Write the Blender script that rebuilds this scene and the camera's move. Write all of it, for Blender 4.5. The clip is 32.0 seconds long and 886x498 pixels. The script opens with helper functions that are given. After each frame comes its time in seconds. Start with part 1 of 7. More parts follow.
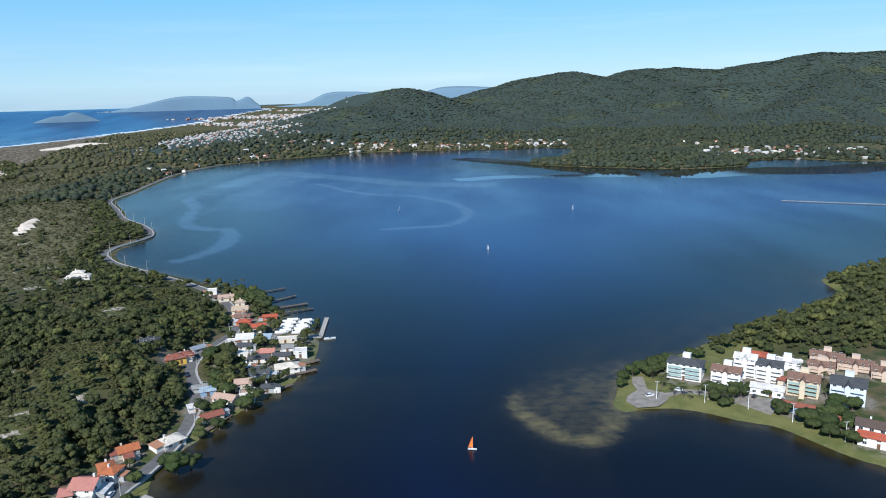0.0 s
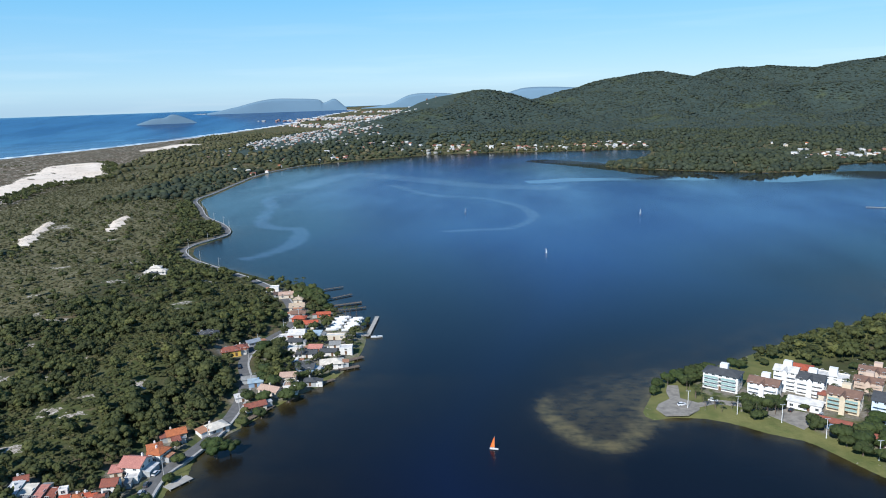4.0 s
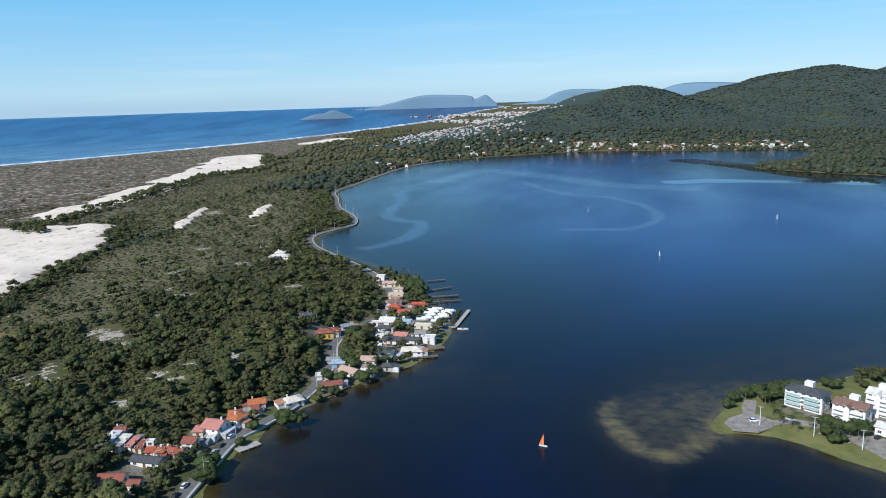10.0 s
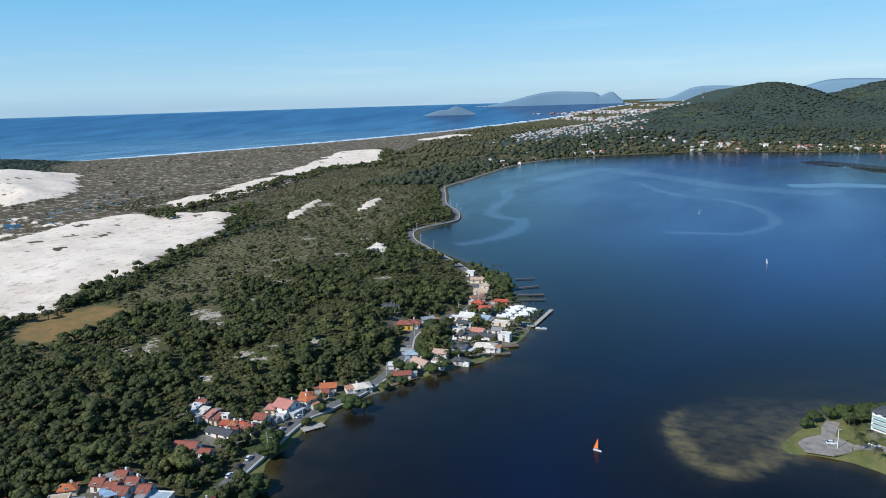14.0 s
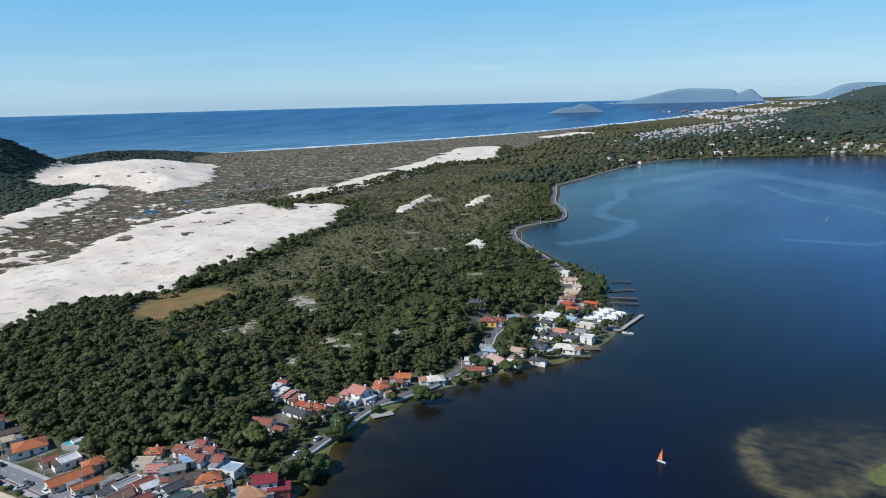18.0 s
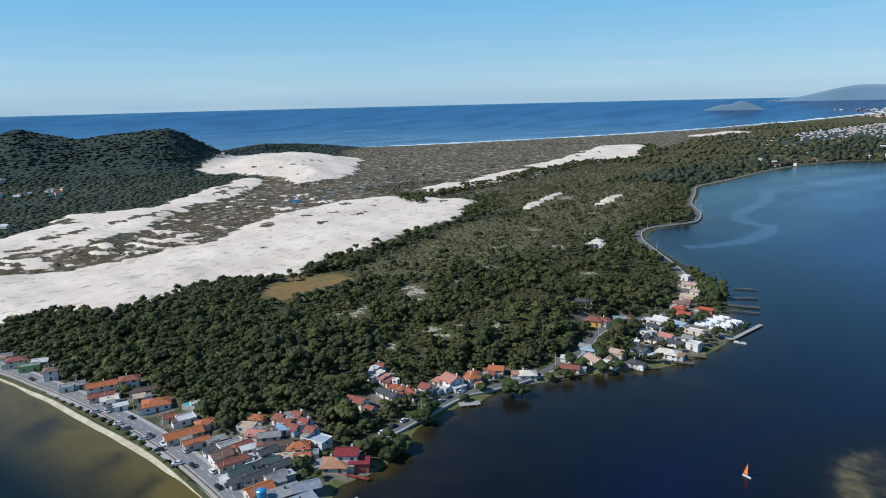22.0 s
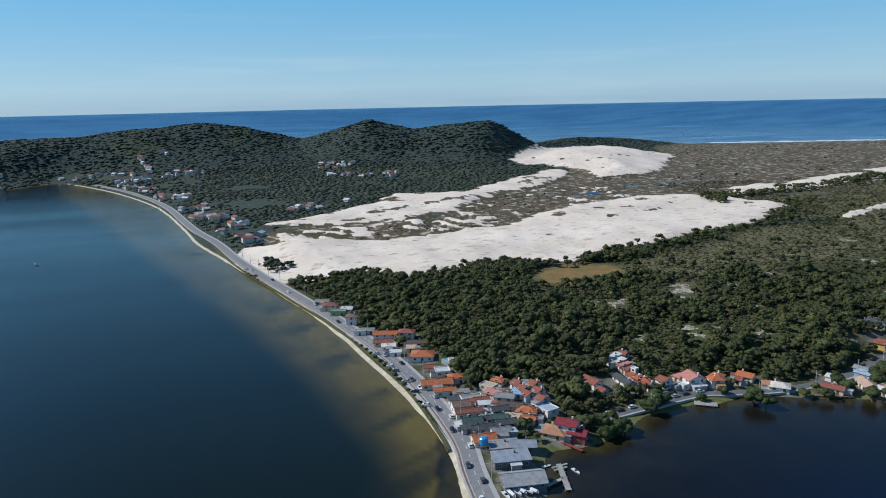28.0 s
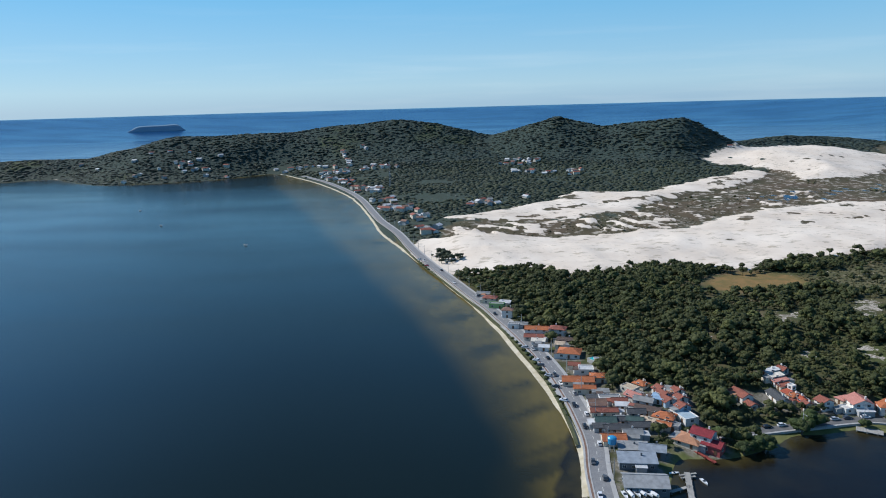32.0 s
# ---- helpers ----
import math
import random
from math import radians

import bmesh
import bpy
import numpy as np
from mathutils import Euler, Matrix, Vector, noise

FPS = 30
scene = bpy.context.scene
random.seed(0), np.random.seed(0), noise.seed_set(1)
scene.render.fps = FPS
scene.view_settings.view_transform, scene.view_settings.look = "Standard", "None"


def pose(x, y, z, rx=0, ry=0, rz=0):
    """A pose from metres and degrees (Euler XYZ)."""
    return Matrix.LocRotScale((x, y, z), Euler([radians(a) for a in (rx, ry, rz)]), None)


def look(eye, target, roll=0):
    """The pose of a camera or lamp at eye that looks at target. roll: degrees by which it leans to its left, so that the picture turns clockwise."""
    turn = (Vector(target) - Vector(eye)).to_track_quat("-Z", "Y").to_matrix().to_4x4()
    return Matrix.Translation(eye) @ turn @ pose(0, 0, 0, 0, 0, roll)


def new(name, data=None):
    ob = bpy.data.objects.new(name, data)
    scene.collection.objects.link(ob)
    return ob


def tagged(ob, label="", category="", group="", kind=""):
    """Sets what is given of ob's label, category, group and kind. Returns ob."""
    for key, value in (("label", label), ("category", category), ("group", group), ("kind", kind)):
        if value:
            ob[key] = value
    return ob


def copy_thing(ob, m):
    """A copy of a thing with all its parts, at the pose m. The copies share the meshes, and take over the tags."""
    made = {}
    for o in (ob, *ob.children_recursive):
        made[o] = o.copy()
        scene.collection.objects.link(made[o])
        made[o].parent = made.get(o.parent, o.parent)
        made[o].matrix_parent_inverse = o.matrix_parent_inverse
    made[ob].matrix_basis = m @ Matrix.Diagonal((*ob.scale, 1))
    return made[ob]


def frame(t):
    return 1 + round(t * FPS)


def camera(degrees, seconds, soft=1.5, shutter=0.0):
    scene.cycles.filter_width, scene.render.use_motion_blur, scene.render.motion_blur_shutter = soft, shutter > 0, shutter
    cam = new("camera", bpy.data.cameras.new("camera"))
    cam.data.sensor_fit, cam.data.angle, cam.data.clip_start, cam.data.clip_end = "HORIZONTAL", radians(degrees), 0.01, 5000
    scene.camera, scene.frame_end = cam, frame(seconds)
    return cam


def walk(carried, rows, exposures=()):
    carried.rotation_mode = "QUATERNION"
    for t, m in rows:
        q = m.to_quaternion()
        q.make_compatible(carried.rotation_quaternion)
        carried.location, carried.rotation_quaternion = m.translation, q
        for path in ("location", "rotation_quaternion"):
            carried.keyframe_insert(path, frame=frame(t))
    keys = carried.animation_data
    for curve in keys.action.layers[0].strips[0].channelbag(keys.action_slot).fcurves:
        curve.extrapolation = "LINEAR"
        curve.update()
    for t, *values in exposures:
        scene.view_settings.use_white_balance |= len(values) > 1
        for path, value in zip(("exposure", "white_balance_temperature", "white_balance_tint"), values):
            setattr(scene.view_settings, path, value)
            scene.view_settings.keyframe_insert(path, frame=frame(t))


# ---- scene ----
cam = camera(63.72, 32.0, 1.0)

# seconds, place (x, y, z), yaw to the left, pitch, lean
PATH = [
    (0, -0.00, -0.00, 137.99, 0.00, -12.14, -1.45),
    (0.5, 2.87, -1.18, 138.50, 0.90, -12.14, -1.61),
    (1, 5.75, -2.35, 139.00, 1.76, -12.11, -1.68),
    (1.5, 8.64, -3.48, 139.49, 2.61, -12.06, -1.72),
    (2, 11.57, -4.58, 139.97, 3.48, -12.02, -1.72),
    (2.5, 14.52, -5.63, 140.40, 4.30, -11.98, -1.75),
    (3, 17.50, -6.61, 140.78, 5.16, -11.96, -1.78),
    (3.5, 20.51, -7.53, 141.11, 6.00, -11.94, -1.82),
    (5.5, 33.13, -9.49, 141.34, 9.50, -11.87, -1.82),
    (6, 36.33, -9.62, 141.33, 10.35, -11.84, -1.82),
    (6.5, 39.55, -9.69, 141.32, 11.26, -11.85, -1.83),
    (7, 42.76, -9.71, 141.31, 12.22, -11.84, -1.81),
    (7.5, 45.97, -9.67, 141.32, 13.17, -11.85, -1.80),
    (8, 49.18, -9.56, 141.34, 14.11, -11.85, -1.81),
    (8.5, 52.38, -9.38, 141.37, 15.33, -11.85, -1.81),
    (9, 55.58, -9.13, 141.41, 16.58, -11.86, -1.75),
    (9.5, 58.79, -8.78, 141.47, 17.87, -11.84, -1.82),
    (10, 61.99, -8.34, 141.53, 19.15, -11.85, -1.85),
    (10.5, 65.19, -7.82, 141.58, 20.47, -11.82, -1.85),
    (11, 68.37, -7.21, 141.62, 21.73, -11.82, -1.83),
    (11.5, 71.53, -6.53, 141.65, 22.98, -11.83, -1.79),
    (12, 74.66, -5.77, 141.67, 24.19, -11.82, -1.80),
    (12.5, 77.75, -4.94, 141.70, 25.44, -11.82, -1.77),
    (13, 80.79, -4.03, 141.72, 26.65, -11.83, -1.73),
    (13.5, 83.79, -3.07, 141.74, 27.89, -11.82, -1.72),
    (14, 86.73, -2.06, 141.78, 29.11, -11.82, -1.70),
    (14.5, 89.62, -1.01, 141.82, 30.36, -11.84, -1.66),
    (16.5, 99.84, 3.82, 142.04, 35.30, -11.83, -1.46),
    (17, 102.31, 5.20, 142.00, 36.61, -11.81, -1.47),
    (17.5, 104.79, 6.61, 141.95, 37.90, -11.82, -1.47),
    (18, 107.28, 8.04, 141.89, 39.19, -11.80, -1.49),
    (18.5, 109.80, 9.48, 141.81, 40.51, -11.81, -1.55),
    (19, 112.37, 10.94, 141.74, 41.88, -11.80, -1.59),
    (19.5, 114.99, 12.39, 141.69, 43.25, -11.78, -1.63),
    (20, 117.67, 13.83, 141.65, 44.86, -11.75, -1.60),
    (20.5, 120.40, 15.23, 141.63, 46.39, -11.74, -1.58),
    (21, 123.20, 16.58, 141.63, 47.93, -11.77, -1.56),
    (21.5, 126.06, 17.87, 141.64, 49.44, -11.76, -1.49),
    (22, 128.98, 19.09, 141.65, 50.95, -11.77, -1.40),
    (22.5, 131.95, 20.25, 141.66, 52.44, -11.78, -1.33),
    (23, 134.97, 21.36, 141.67, 53.90, -11.76, -1.23),
    (23.5, 138.02, 22.41, 141.65, 55.38, -11.75, -1.11),
    (24, 141.11, 23.43, 141.62, 56.94, -11.74, -1.05),
    (24.5, 144.21, 24.45, 141.56, 59.23, -11.74, -1.01),
    (25, 147.30, 25.50, 141.49, 61.86, -11.73, -0.99),
    (25.5, 150.37, 26.60, 141.41, 64.40, -11.75, -0.97),
    (27.5, 161.65, 32.90, 141.22, 73.83, -11.66, -1.20),
    (28, 163.94, 35.04, 141.38, 76.29, -11.66, -1.24),
    (28.5, 166.15, 37.27, 141.59, 78.67, -11.66, -1.24),
    (29, 168.28, 39.58, 141.83, 81.12, -11.64, -1.31),
    (29.5, 170.33, 41.96, 142.11, 83.49, -11.65, -1.40),
    (30, 172.32, 44.39, 142.41, 85.69, -11.64, -1.40),
    (30.5, 174.25, 46.86, 142.74, 87.27, -11.66, -1.49),
    (31, 176.14, 49.37, 143.09, 88.82, -11.64, -1.60),
    (31.5, 178.01, 51.90, 143.45, 90.42, -11.66, -1.59),
    (32, 179.87, 54.44, 143.82, 91.86, -11.61, -1.54),
]
walk(cam, [(t, pose(x, y, z, 90 + p, 0, w) @ pose(0, 0, 0, 0, 0, r)) for t, x, y, z, w, p, r in PATH],
     [(0, 0.22, 5920, 10), (6, 0.20, 5920, 10), (13, 0.10, 5920, 10), (20, -0.02, 5920, 10), (25, -0.13, 5920, 10), (28, -0.17, 5920, 10), (30, -0.12, 5920, 10), (32, -0.05, 5920, 10)])

# ---------------------------------------------------------------- sky and sun
SUN_FROM = Vector((-0.41 * 0.77, -0.91 * 0.77, 0.64)).normalized()
world = bpy.data.worlds.new("sky")
scene.world = world
world.use_nodes = True
wn = world.node_tree
sky = wn.nodes.new("ShaderNodeTexSky")
sky.sky_type, sky.sun_disc = "NISHITA", False
sky.sun_elevation = math.asin(SUN_FROM.z)
sky.sun_rotation = math.atan2(SUN_FROM.x, SUN_FROM.y)
sky.altitude, sky.air_density, sky.dust_density, sky.ozone_density = 600, 1.0, 0.1, 3.0
haze = wn.nodes.new("ShaderNodeMix")
haze.data_type = "RGBA"
haze.inputs[0].default_value = 0.72
wn.links.new(sky.outputs[0], haze.inputs[6])
# clear air: pale blue at the horizon, cyan above it, deep blue overhead
way = wn.nodes.new("ShaderNodeTexCoord")
parts_of = wn.nodes.new("ShaderNodeSeparateXYZ")
air = wn.nodes.new("ShaderNodeValToRGB")
wn.links.new(way.outputs["Generated"], parts_of.inputs[0])
wn.links.new(parts_of.outputs[2], air.inputs[0])
air.color_ramp.elements[0].position, air.color_ramp.elements[0].color = 0.0, (0.27, 0.50, 0.70, 1)
air.color_ramp.elements[1].position, air.color_ramp.elements[1].color = 0.65, (0.04, 0.13, 0.33, 1)
low_air = air.color_ramp.elements.new(0.022)
low_air.color = (0.38, 0.62, 0.77, 1)
high_air = air.color_ramp.elements.new(0.32)
high_air.color = (0.100, 0.36, 0.72, 1)
mid_air = air.color_ramp.elements.new(0.14)
mid_air.color = (0.170, 0.525, 0.80, 1)
lift = wn.nodes.new("ShaderNodeVectorMath")
lift.operation = "SCALE"
lift.inputs["Scale"].default_value = 10.0
# thin veils of high cloud low over the sea
veil_at = wn.nodes.new("ShaderNodeMapping")
veil_at.inputs["Scale"].default_value = (2.2, 2.2, 34)
veil = wn.nodes.new("ShaderNodeTexNoise")
veil.inputs["Scale"].default_value, veil.inputs["Detail"].default_value = 1.6, 5
veil_f = wn.nodes.new("ShaderNodeMapRange")
for key, v in (("From Min", 0.52), ("From Max", 0.80), ("To Min", 0.0), ("To Max", 0.36)):
    veil_f.inputs[key].default_value = v
low_f = wn.nodes.new("ShaderNodeMapRange")
for key, v in (("From Min", 0.15), ("From Max", 0.05), ("To Min", 0.0), ("To Max", 1.0)):
    low_f.inputs[key].default_value = v
both_f = wn.nodes.new("ShaderNodeMath")
both_f.operation = "MULTIPLY"
cloud = wn.nodes.new("ShaderNodeMix")
cloud.data_type = "RGBA"
cloud.inputs[7].default_value = (0.62, 0.78, 0.86, 1)
wn.links.new(way.outputs["Generated"], veil_at.inputs[0])
wn.links.new(veil_at.outputs[0], veil.inputs["Vector"])
wn.links.new(veil.outputs["Fac"], veil_f.inputs["Value"])
wn.links.new(parts_of.outputs[2], low_f.inputs["Value"])
wn.links.new(veil_f.outputs[0], both_f.inputs[0])
wn.links.new(low_f.outputs[0], both_f.inputs[1])
wn.links.new(both_f.outputs[0], cloud.inputs[0])
wn.links.new(air.outputs[0], cloud.inputs[6])
wn.links.new(cloud.outputs[2], lift.inputs[0])
wn.links.new(lift.outputs[0], haze.inputs[7])
wn.links.new(haze.outputs[2], wn.nodes["Background"].inputs[0])
wn.nodes["Background"].inputs[1].default_value = 0.101
sun_data = bpy.data.lights.new("sun", "SUN")
sun_data.energy, sun_data.angle, sun_data.color = 5.2, radians(0.53), (1.0, 0.95, 0.87)
sun = new("sun", sun_data)
sun.matrix_world = look(SUN_FROM * 500, (0, 0, 0))


# ---------------------------------------------------------------- material helpers
class Nodes:
    """A small writer of node materials."""

    def __init__(self, name):
        self.mat = bpy.data.materials.new(name)
        self.mat.use_nodes = True
        self.nt = self.mat.node_tree
        self.out = self.nt.nodes["Principled BSDF"]
        self.pos = None

    def put(self, kind, ins=None, **props):
        n = self.nt.nodes.new(kind)
        for k, v in props.items():
            if k == "operation":
                n.operation = v
            elif k == "attribute_name":
                n.attribute_name = v
            elif k == "feature":
                n.feature = v
            elif k == "blend_type":
                n.blend_type = v
        for k, v in (ins or {}).items():
            self.set(n.inputs[k], v)
        return n

    def set(self, socket, v):
        if isinstance(v, bpy.types.NodeSocket):
            self.nt.links.new(v, socket)
        elif isinstance(v, (tuple, list)) and len(v) == 3 and socket.type == "RGBA":
            socket.default_value = (*v, 1)
        else:
            socket.default_value = v

    def place(self):
        if self.pos is None:
            self.pos = self.put("ShaderNodeNewGeometry").outputs["Position"]
        return self.pos

    def noise(self, size, detail=3.0, rough=0.55, stretch=None):
        v = self.place()
        if stretch:
            v = self.put("ShaderNodeMapping", {"Vector": v, "Scale": stretch}).outputs[0]
        return self.put("ShaderNodeTexNoise", {"Vector": v, "Scale": 1 / size, "Detail": detail, "Roughness": rough}).outputs["Fac"]

    def attr(self, name):
        return self.put("ShaderNodeAttribute", attribute_name=name).outputs["Fac"]

    def rand(self):
        return self.put("ShaderNodeObjectInfo").outputs["Random"]

    def math(self, op, a, b=0.0, c=0.0):
        return self.put("ShaderNodeMath", {0: a, 1: b, 2: c}, operation=op).outputs[0]

    def step(self, v, lo, hi, a=0.0, b=1.0):
        return self.put("ShaderNodeMapRange", {"Value": v, "From Min": lo, "From Max": hi, "To Min": a, "To Max": b}).outputs[0]

    def mix(self, fac, a, b, kind="MIX"):
        n = self.put("ShaderNodeMix", blend_type=kind)
        n.data_type = "RGBA"
        for s, v in (("Factor_Float", fac), ("A_Color", a), ("B_Color", b)):
            self.set(next(i for i in n.inputs if i.identifier == s), v)
        return next(o for o in n.outputs if o.identifier == "Result_Color")

    def bump(self, height, strength, distance):
        self.set(self.out.inputs["Normal"], self.put("ShaderNodeBump", {"Height": height, "Strength": strength, "Distance": distance}).outputs[0])

    def done(self, color, rough=0.8, metal=0.0, spec=None):
        self.set(self.out.inputs["Base Color"], color)
        self.set(self.out.inputs["Roughness"], rough)
        self.set(self.out.inputs["Metallic"], metal)
        if spec is not None:
            self.set(self.out.inputs["Specular IOR Level"], spec)
        return self.mat


# ---------------------------------------------------------------- the plan
def curve(points, closed=False, cuts=3):
    """A smooth line through the corners of a plan."""
    p = np.array(points, float)
    n = len(p)
    out = []
    for i in range(n if closed else n - 1):
        a, b, c, d = (p[(i + k) % n] if closed else p[min(max(i + k, 0), n - 1)] for k in (-1, 0, 1, 2))
        for u in np.arange(cuts) / cuts:
            out.append(0.5 * (2 * b + (c - a) * u + (2 * a - 5 * b + 4 * c - d) * u * u + (3 * b - a - 3 * c + d) * u**3))
    if not closed:
        out.append(p[-1])
    return np.array(out)


def inside(x, y, poly):
    """Distance to the outline of a plan: positive inside, negative outside."""
    best = np.full(x.shape, 1e18)
    odd = np.zeros(x.shape, bool)
    for (ax, ay), (bx, by) in zip(poly, np.roll(poly, -1, 0)):
        dx, dy = bx - ax, by - ay
        if dx * dx + dy * dy < 1e-9:
            continue
        u = np.clip(((x - ax) * dx + (y - ay) * dy) / (dx * dx + dy * dy), 0, 1)
        best = np.minimum(best, (x - ax - u * dx) ** 2 + (y - ay - u * dy) ** 2)
        if dy:
            odd ^= ((ay > y) != (by > y)) & (x < (y - ay) * dx / dy + ax)
    return np.where(odd, 1, -1) * np.sqrt(best)


def off_line(x, y, line):
    """Distance to an open line."""
    best = np.full(x.shape, 1e18)
    for (ax, ay), (bx, by) in zip(line[:-1], line[1:]):
        dx, dy = bx - ax, by - ay
        u = np.clip(((x - ax) * dx + (y - ay) * dy) / (dx * dx + dy * dy), 0, 1)
        best = np.minimum(best, (x - ax - u * dx) ** 2 + (y - ay - u * dy) ** 2)
    return np.sqrt(best)


def lattice(ix, iy, seed):
    h = (ix * 374761393 + iy * 668265263 + seed * 974634777) & 0xFFFFFFFF
    h = ((h ^ (h >> 13)) * 1274126177) & 0xFFFFFFFF
    return ((h ^ (h >> 16)) & 0xFFFF) / 65535.0


def rough(x, y, size, octaves=3, seed=0):
    """Layered value noise about zero."""
    total, amp = 0, 0.5
    for o in range(octaves):
        u, v = x / size + 91.7 * o, y / size - 37.3 * o
        iu, iv = np.floor(u).astype(np.int64), np.floor(v).astype(np.int64)
        fu, fv = u - iu, v - iv
        fu, fv = fu * fu * (3 - 2 * fu), fv * fv * (3 - 2 * fv)
        a, b = lattice(iu, iv, seed + o), lattice(iu + 1, iv, seed + o)
        c, d = lattice(iu, iv + 1, seed + o), lattice(iu + 1, iv + 1, seed + o)
        total = total + amp * ((a * (1 - fu) + b * fu) * (1 - fv) + (c * (1 - fu) + d * fu) * fv - 0.5)
        size, amp = size / 2, amp / 2
    return total


def smooth(v, lo, hi):
    u = np.clip((v - lo) / (hi - lo), 0, 1)
    return u * u * (3 - 2 * u)


# shore of the small lagoon, from the narrow neck round to the far side
INNER_A = [(260, 118), (60, 118), (-40, 121), (-59, 127), (-84, 136), (-88, 144), (-88, 160), (-97, 180), (-107, 193), (-108, 206),
           (-112, 222), (-109, 232), (-112, 246), (-109, 263), (-102, 280), (-96, 297), (-88, 313), (-79, 327), (-75, 340), (-72, 360),
           (-72, 380), (-76, 402), (-90, 428), (-112, 462), (-138, 500), (-168, 525), (-195, 545), (-250, 586), (-280, 612), (-302, 642)]
INNER_B = [(-314, 672), (-309, 702), (-305, 745), (-333, 798), (-370, 843), (-391, 874), (-423, 937), (-470, 1023), (-478, 1100), (-495, 1245),
           (-508, 1406), (-474, 1585), (-386, 1690), (-291, 1760), (-200, 1835), (-58, 1846), (117, 1846), (263, 1850), (330, 1800), (260, 1560),
           (176, 1439), (240, 1360), (331, 1308), (435, 1264), (560, 1300), (590, 1380), (690, 1400), (813, 1303), (1300, 1150)]
LAND_FAR = [(3000, 1500), (9000, 6000), (9000, 30000), (-6500, 30000), (-6800, 14200), (-5800, 13100), (-4300, 13300), (-3400, 13500), (-2900, 12200), (-2655, 10575)]
COAST = [(-2200, 7800), (-1840, 5977), (-1590, 4600), (-1490, 3100), (-1520, 2400), (-1620, 1850), (-1745, 1400), (-1830, 1150),
         (-1900, 950), (-1950, 500), (-2000, 0), (-1980, -450), (-1850, -800), (-1800, -1100), (-1750, -1700), (-1750, -2600)]
OUTER = [(-1200, -2600), (-1210, -1500), (-1300, -1000), (-1370, -860), (-1225, -690), (-1250, -500), (-1330, -410), (-1375, -365), (-1290, -300),
         (-1143, -216), (-966, -137), (-833, -95), (-684, -58), (-609, -40), (-505, -4.5), (-436, 18.5), (-365, 42.5), (-305, 61.5), (-260, 73), (-220, 81.5), (-205, 84.5), (-177, 91), (-149, 95.5), (-126, 98.5), (-93, 100.3), (-58, 95.5), (60, 91), (260, 90)]
land_outline = np.vstack([curve(INNER_A), curve(INNER_B), LAND_FAR, curve(COAST), curve(OUTER)])
# the headland with the apartment houses
HEAD = [(700, 700), (351, 549), (283, 509), (272, 488), (268, 464), (242, 441), (192, 412), (151, 380), (135, 366), (115, 352),
        (92, 336), (84, 322), (79, 309), (75, 297), (79, 291), (87, 294), (102, 293), (113, 288), (124, 280), (136, 274),
        (143, 264), (150, 252), (155, 245), (161, 240), (170, 232), (220, 215), (400, 215), (700, 300)]
head_outline = np.array(HEAD, float)
head_outline = np.vstack([head_outline[:1], curve(head_outline[1:-2], cuts=3), head_outline[-2:]])
# open sand
DUNE_MAIN = [(-517, 0), (-560, 12), (-548, 123), (-575, 289), (-655, 355), (-726, 525), (-730, 600), (-680, 640), (-590, 662), (-560, 610),
             (-506, 563), (-473, 471), (-428, 386), (-433, 348), (-385, 282), (-403, 252), (-400, 201), (-377, 137), (-407, 110), (-405, 45), (-440, 15)]
DUNE_RIDGE = [(-690, 21), (-736, 110), (-874, 217), (-900, 345), (-1064, 482), (-1150, 590), (-1072, 590), (-960, 500), (-872, 393), (-770, 300), (-668, 235), (-650, 125)]
DUNE_HUMP = [(-1311, 552), (-1490, 720), (-1560, 860), (-1420, 960), (-1290, 930), (-1120, 800), (-1001, 708), (-981, 590), (-1081, 623), (-1201, 585)]
DUNE_BAND = [(-700, 655), (-722, 780), (-752, 905), (-800, 1050), (-846, 1180), (-815, 1310), (-930, 1520), (-1030, 1670), (-1140, 1640), (-1055, 1450), (-965, 1275), (-895, 1070), (-822, 885), (-758, 705)]
DUNE_STRIP = [(-494, 668), (-516, 716), (-538, 762), (-562, 806), (-566, 800), (-548, 758), (-526, 706), (-504, 664)]
DUNE_TRAIL = [(-448, 742), (-462, 790), (-486, 850), (-492, 846), (-472, 786), (-456, 740)]
DUNE_SOUTH = [(-1080, 2050), (-1060, 2250), (-1130, 2400), (-1200, 2300), (-1170, 2080)]
sands = [(curve(p, True, 2), w) for p, w in ((DUNE_MAIN, 14), (DUNE_RIDGE, 18), (DUNE_HUMP, 20), (DUNE_BAND, 26), (DUNE_SOUTH, 50), (DUNE_STRIP, 5), (DUNE_TRAIL, 2))]
HEATH_GAP = [(-545, 30), (-548, 123), (-575, 289), (-655, 355), (-726, 525), (-840, 560), (-900, 470), (-872, 393), (-770, 300), (-668, 235), (-650, 125), (-660, 40)]
heath_gap = curve(HEATH_GAP, True, 2)
MEADOW = [(-349, 236), (-379, 269), (-371, 307), (-341, 312), (-331, 283), (-324, 242)]
meadow = curve(MEADOW, True, 2)
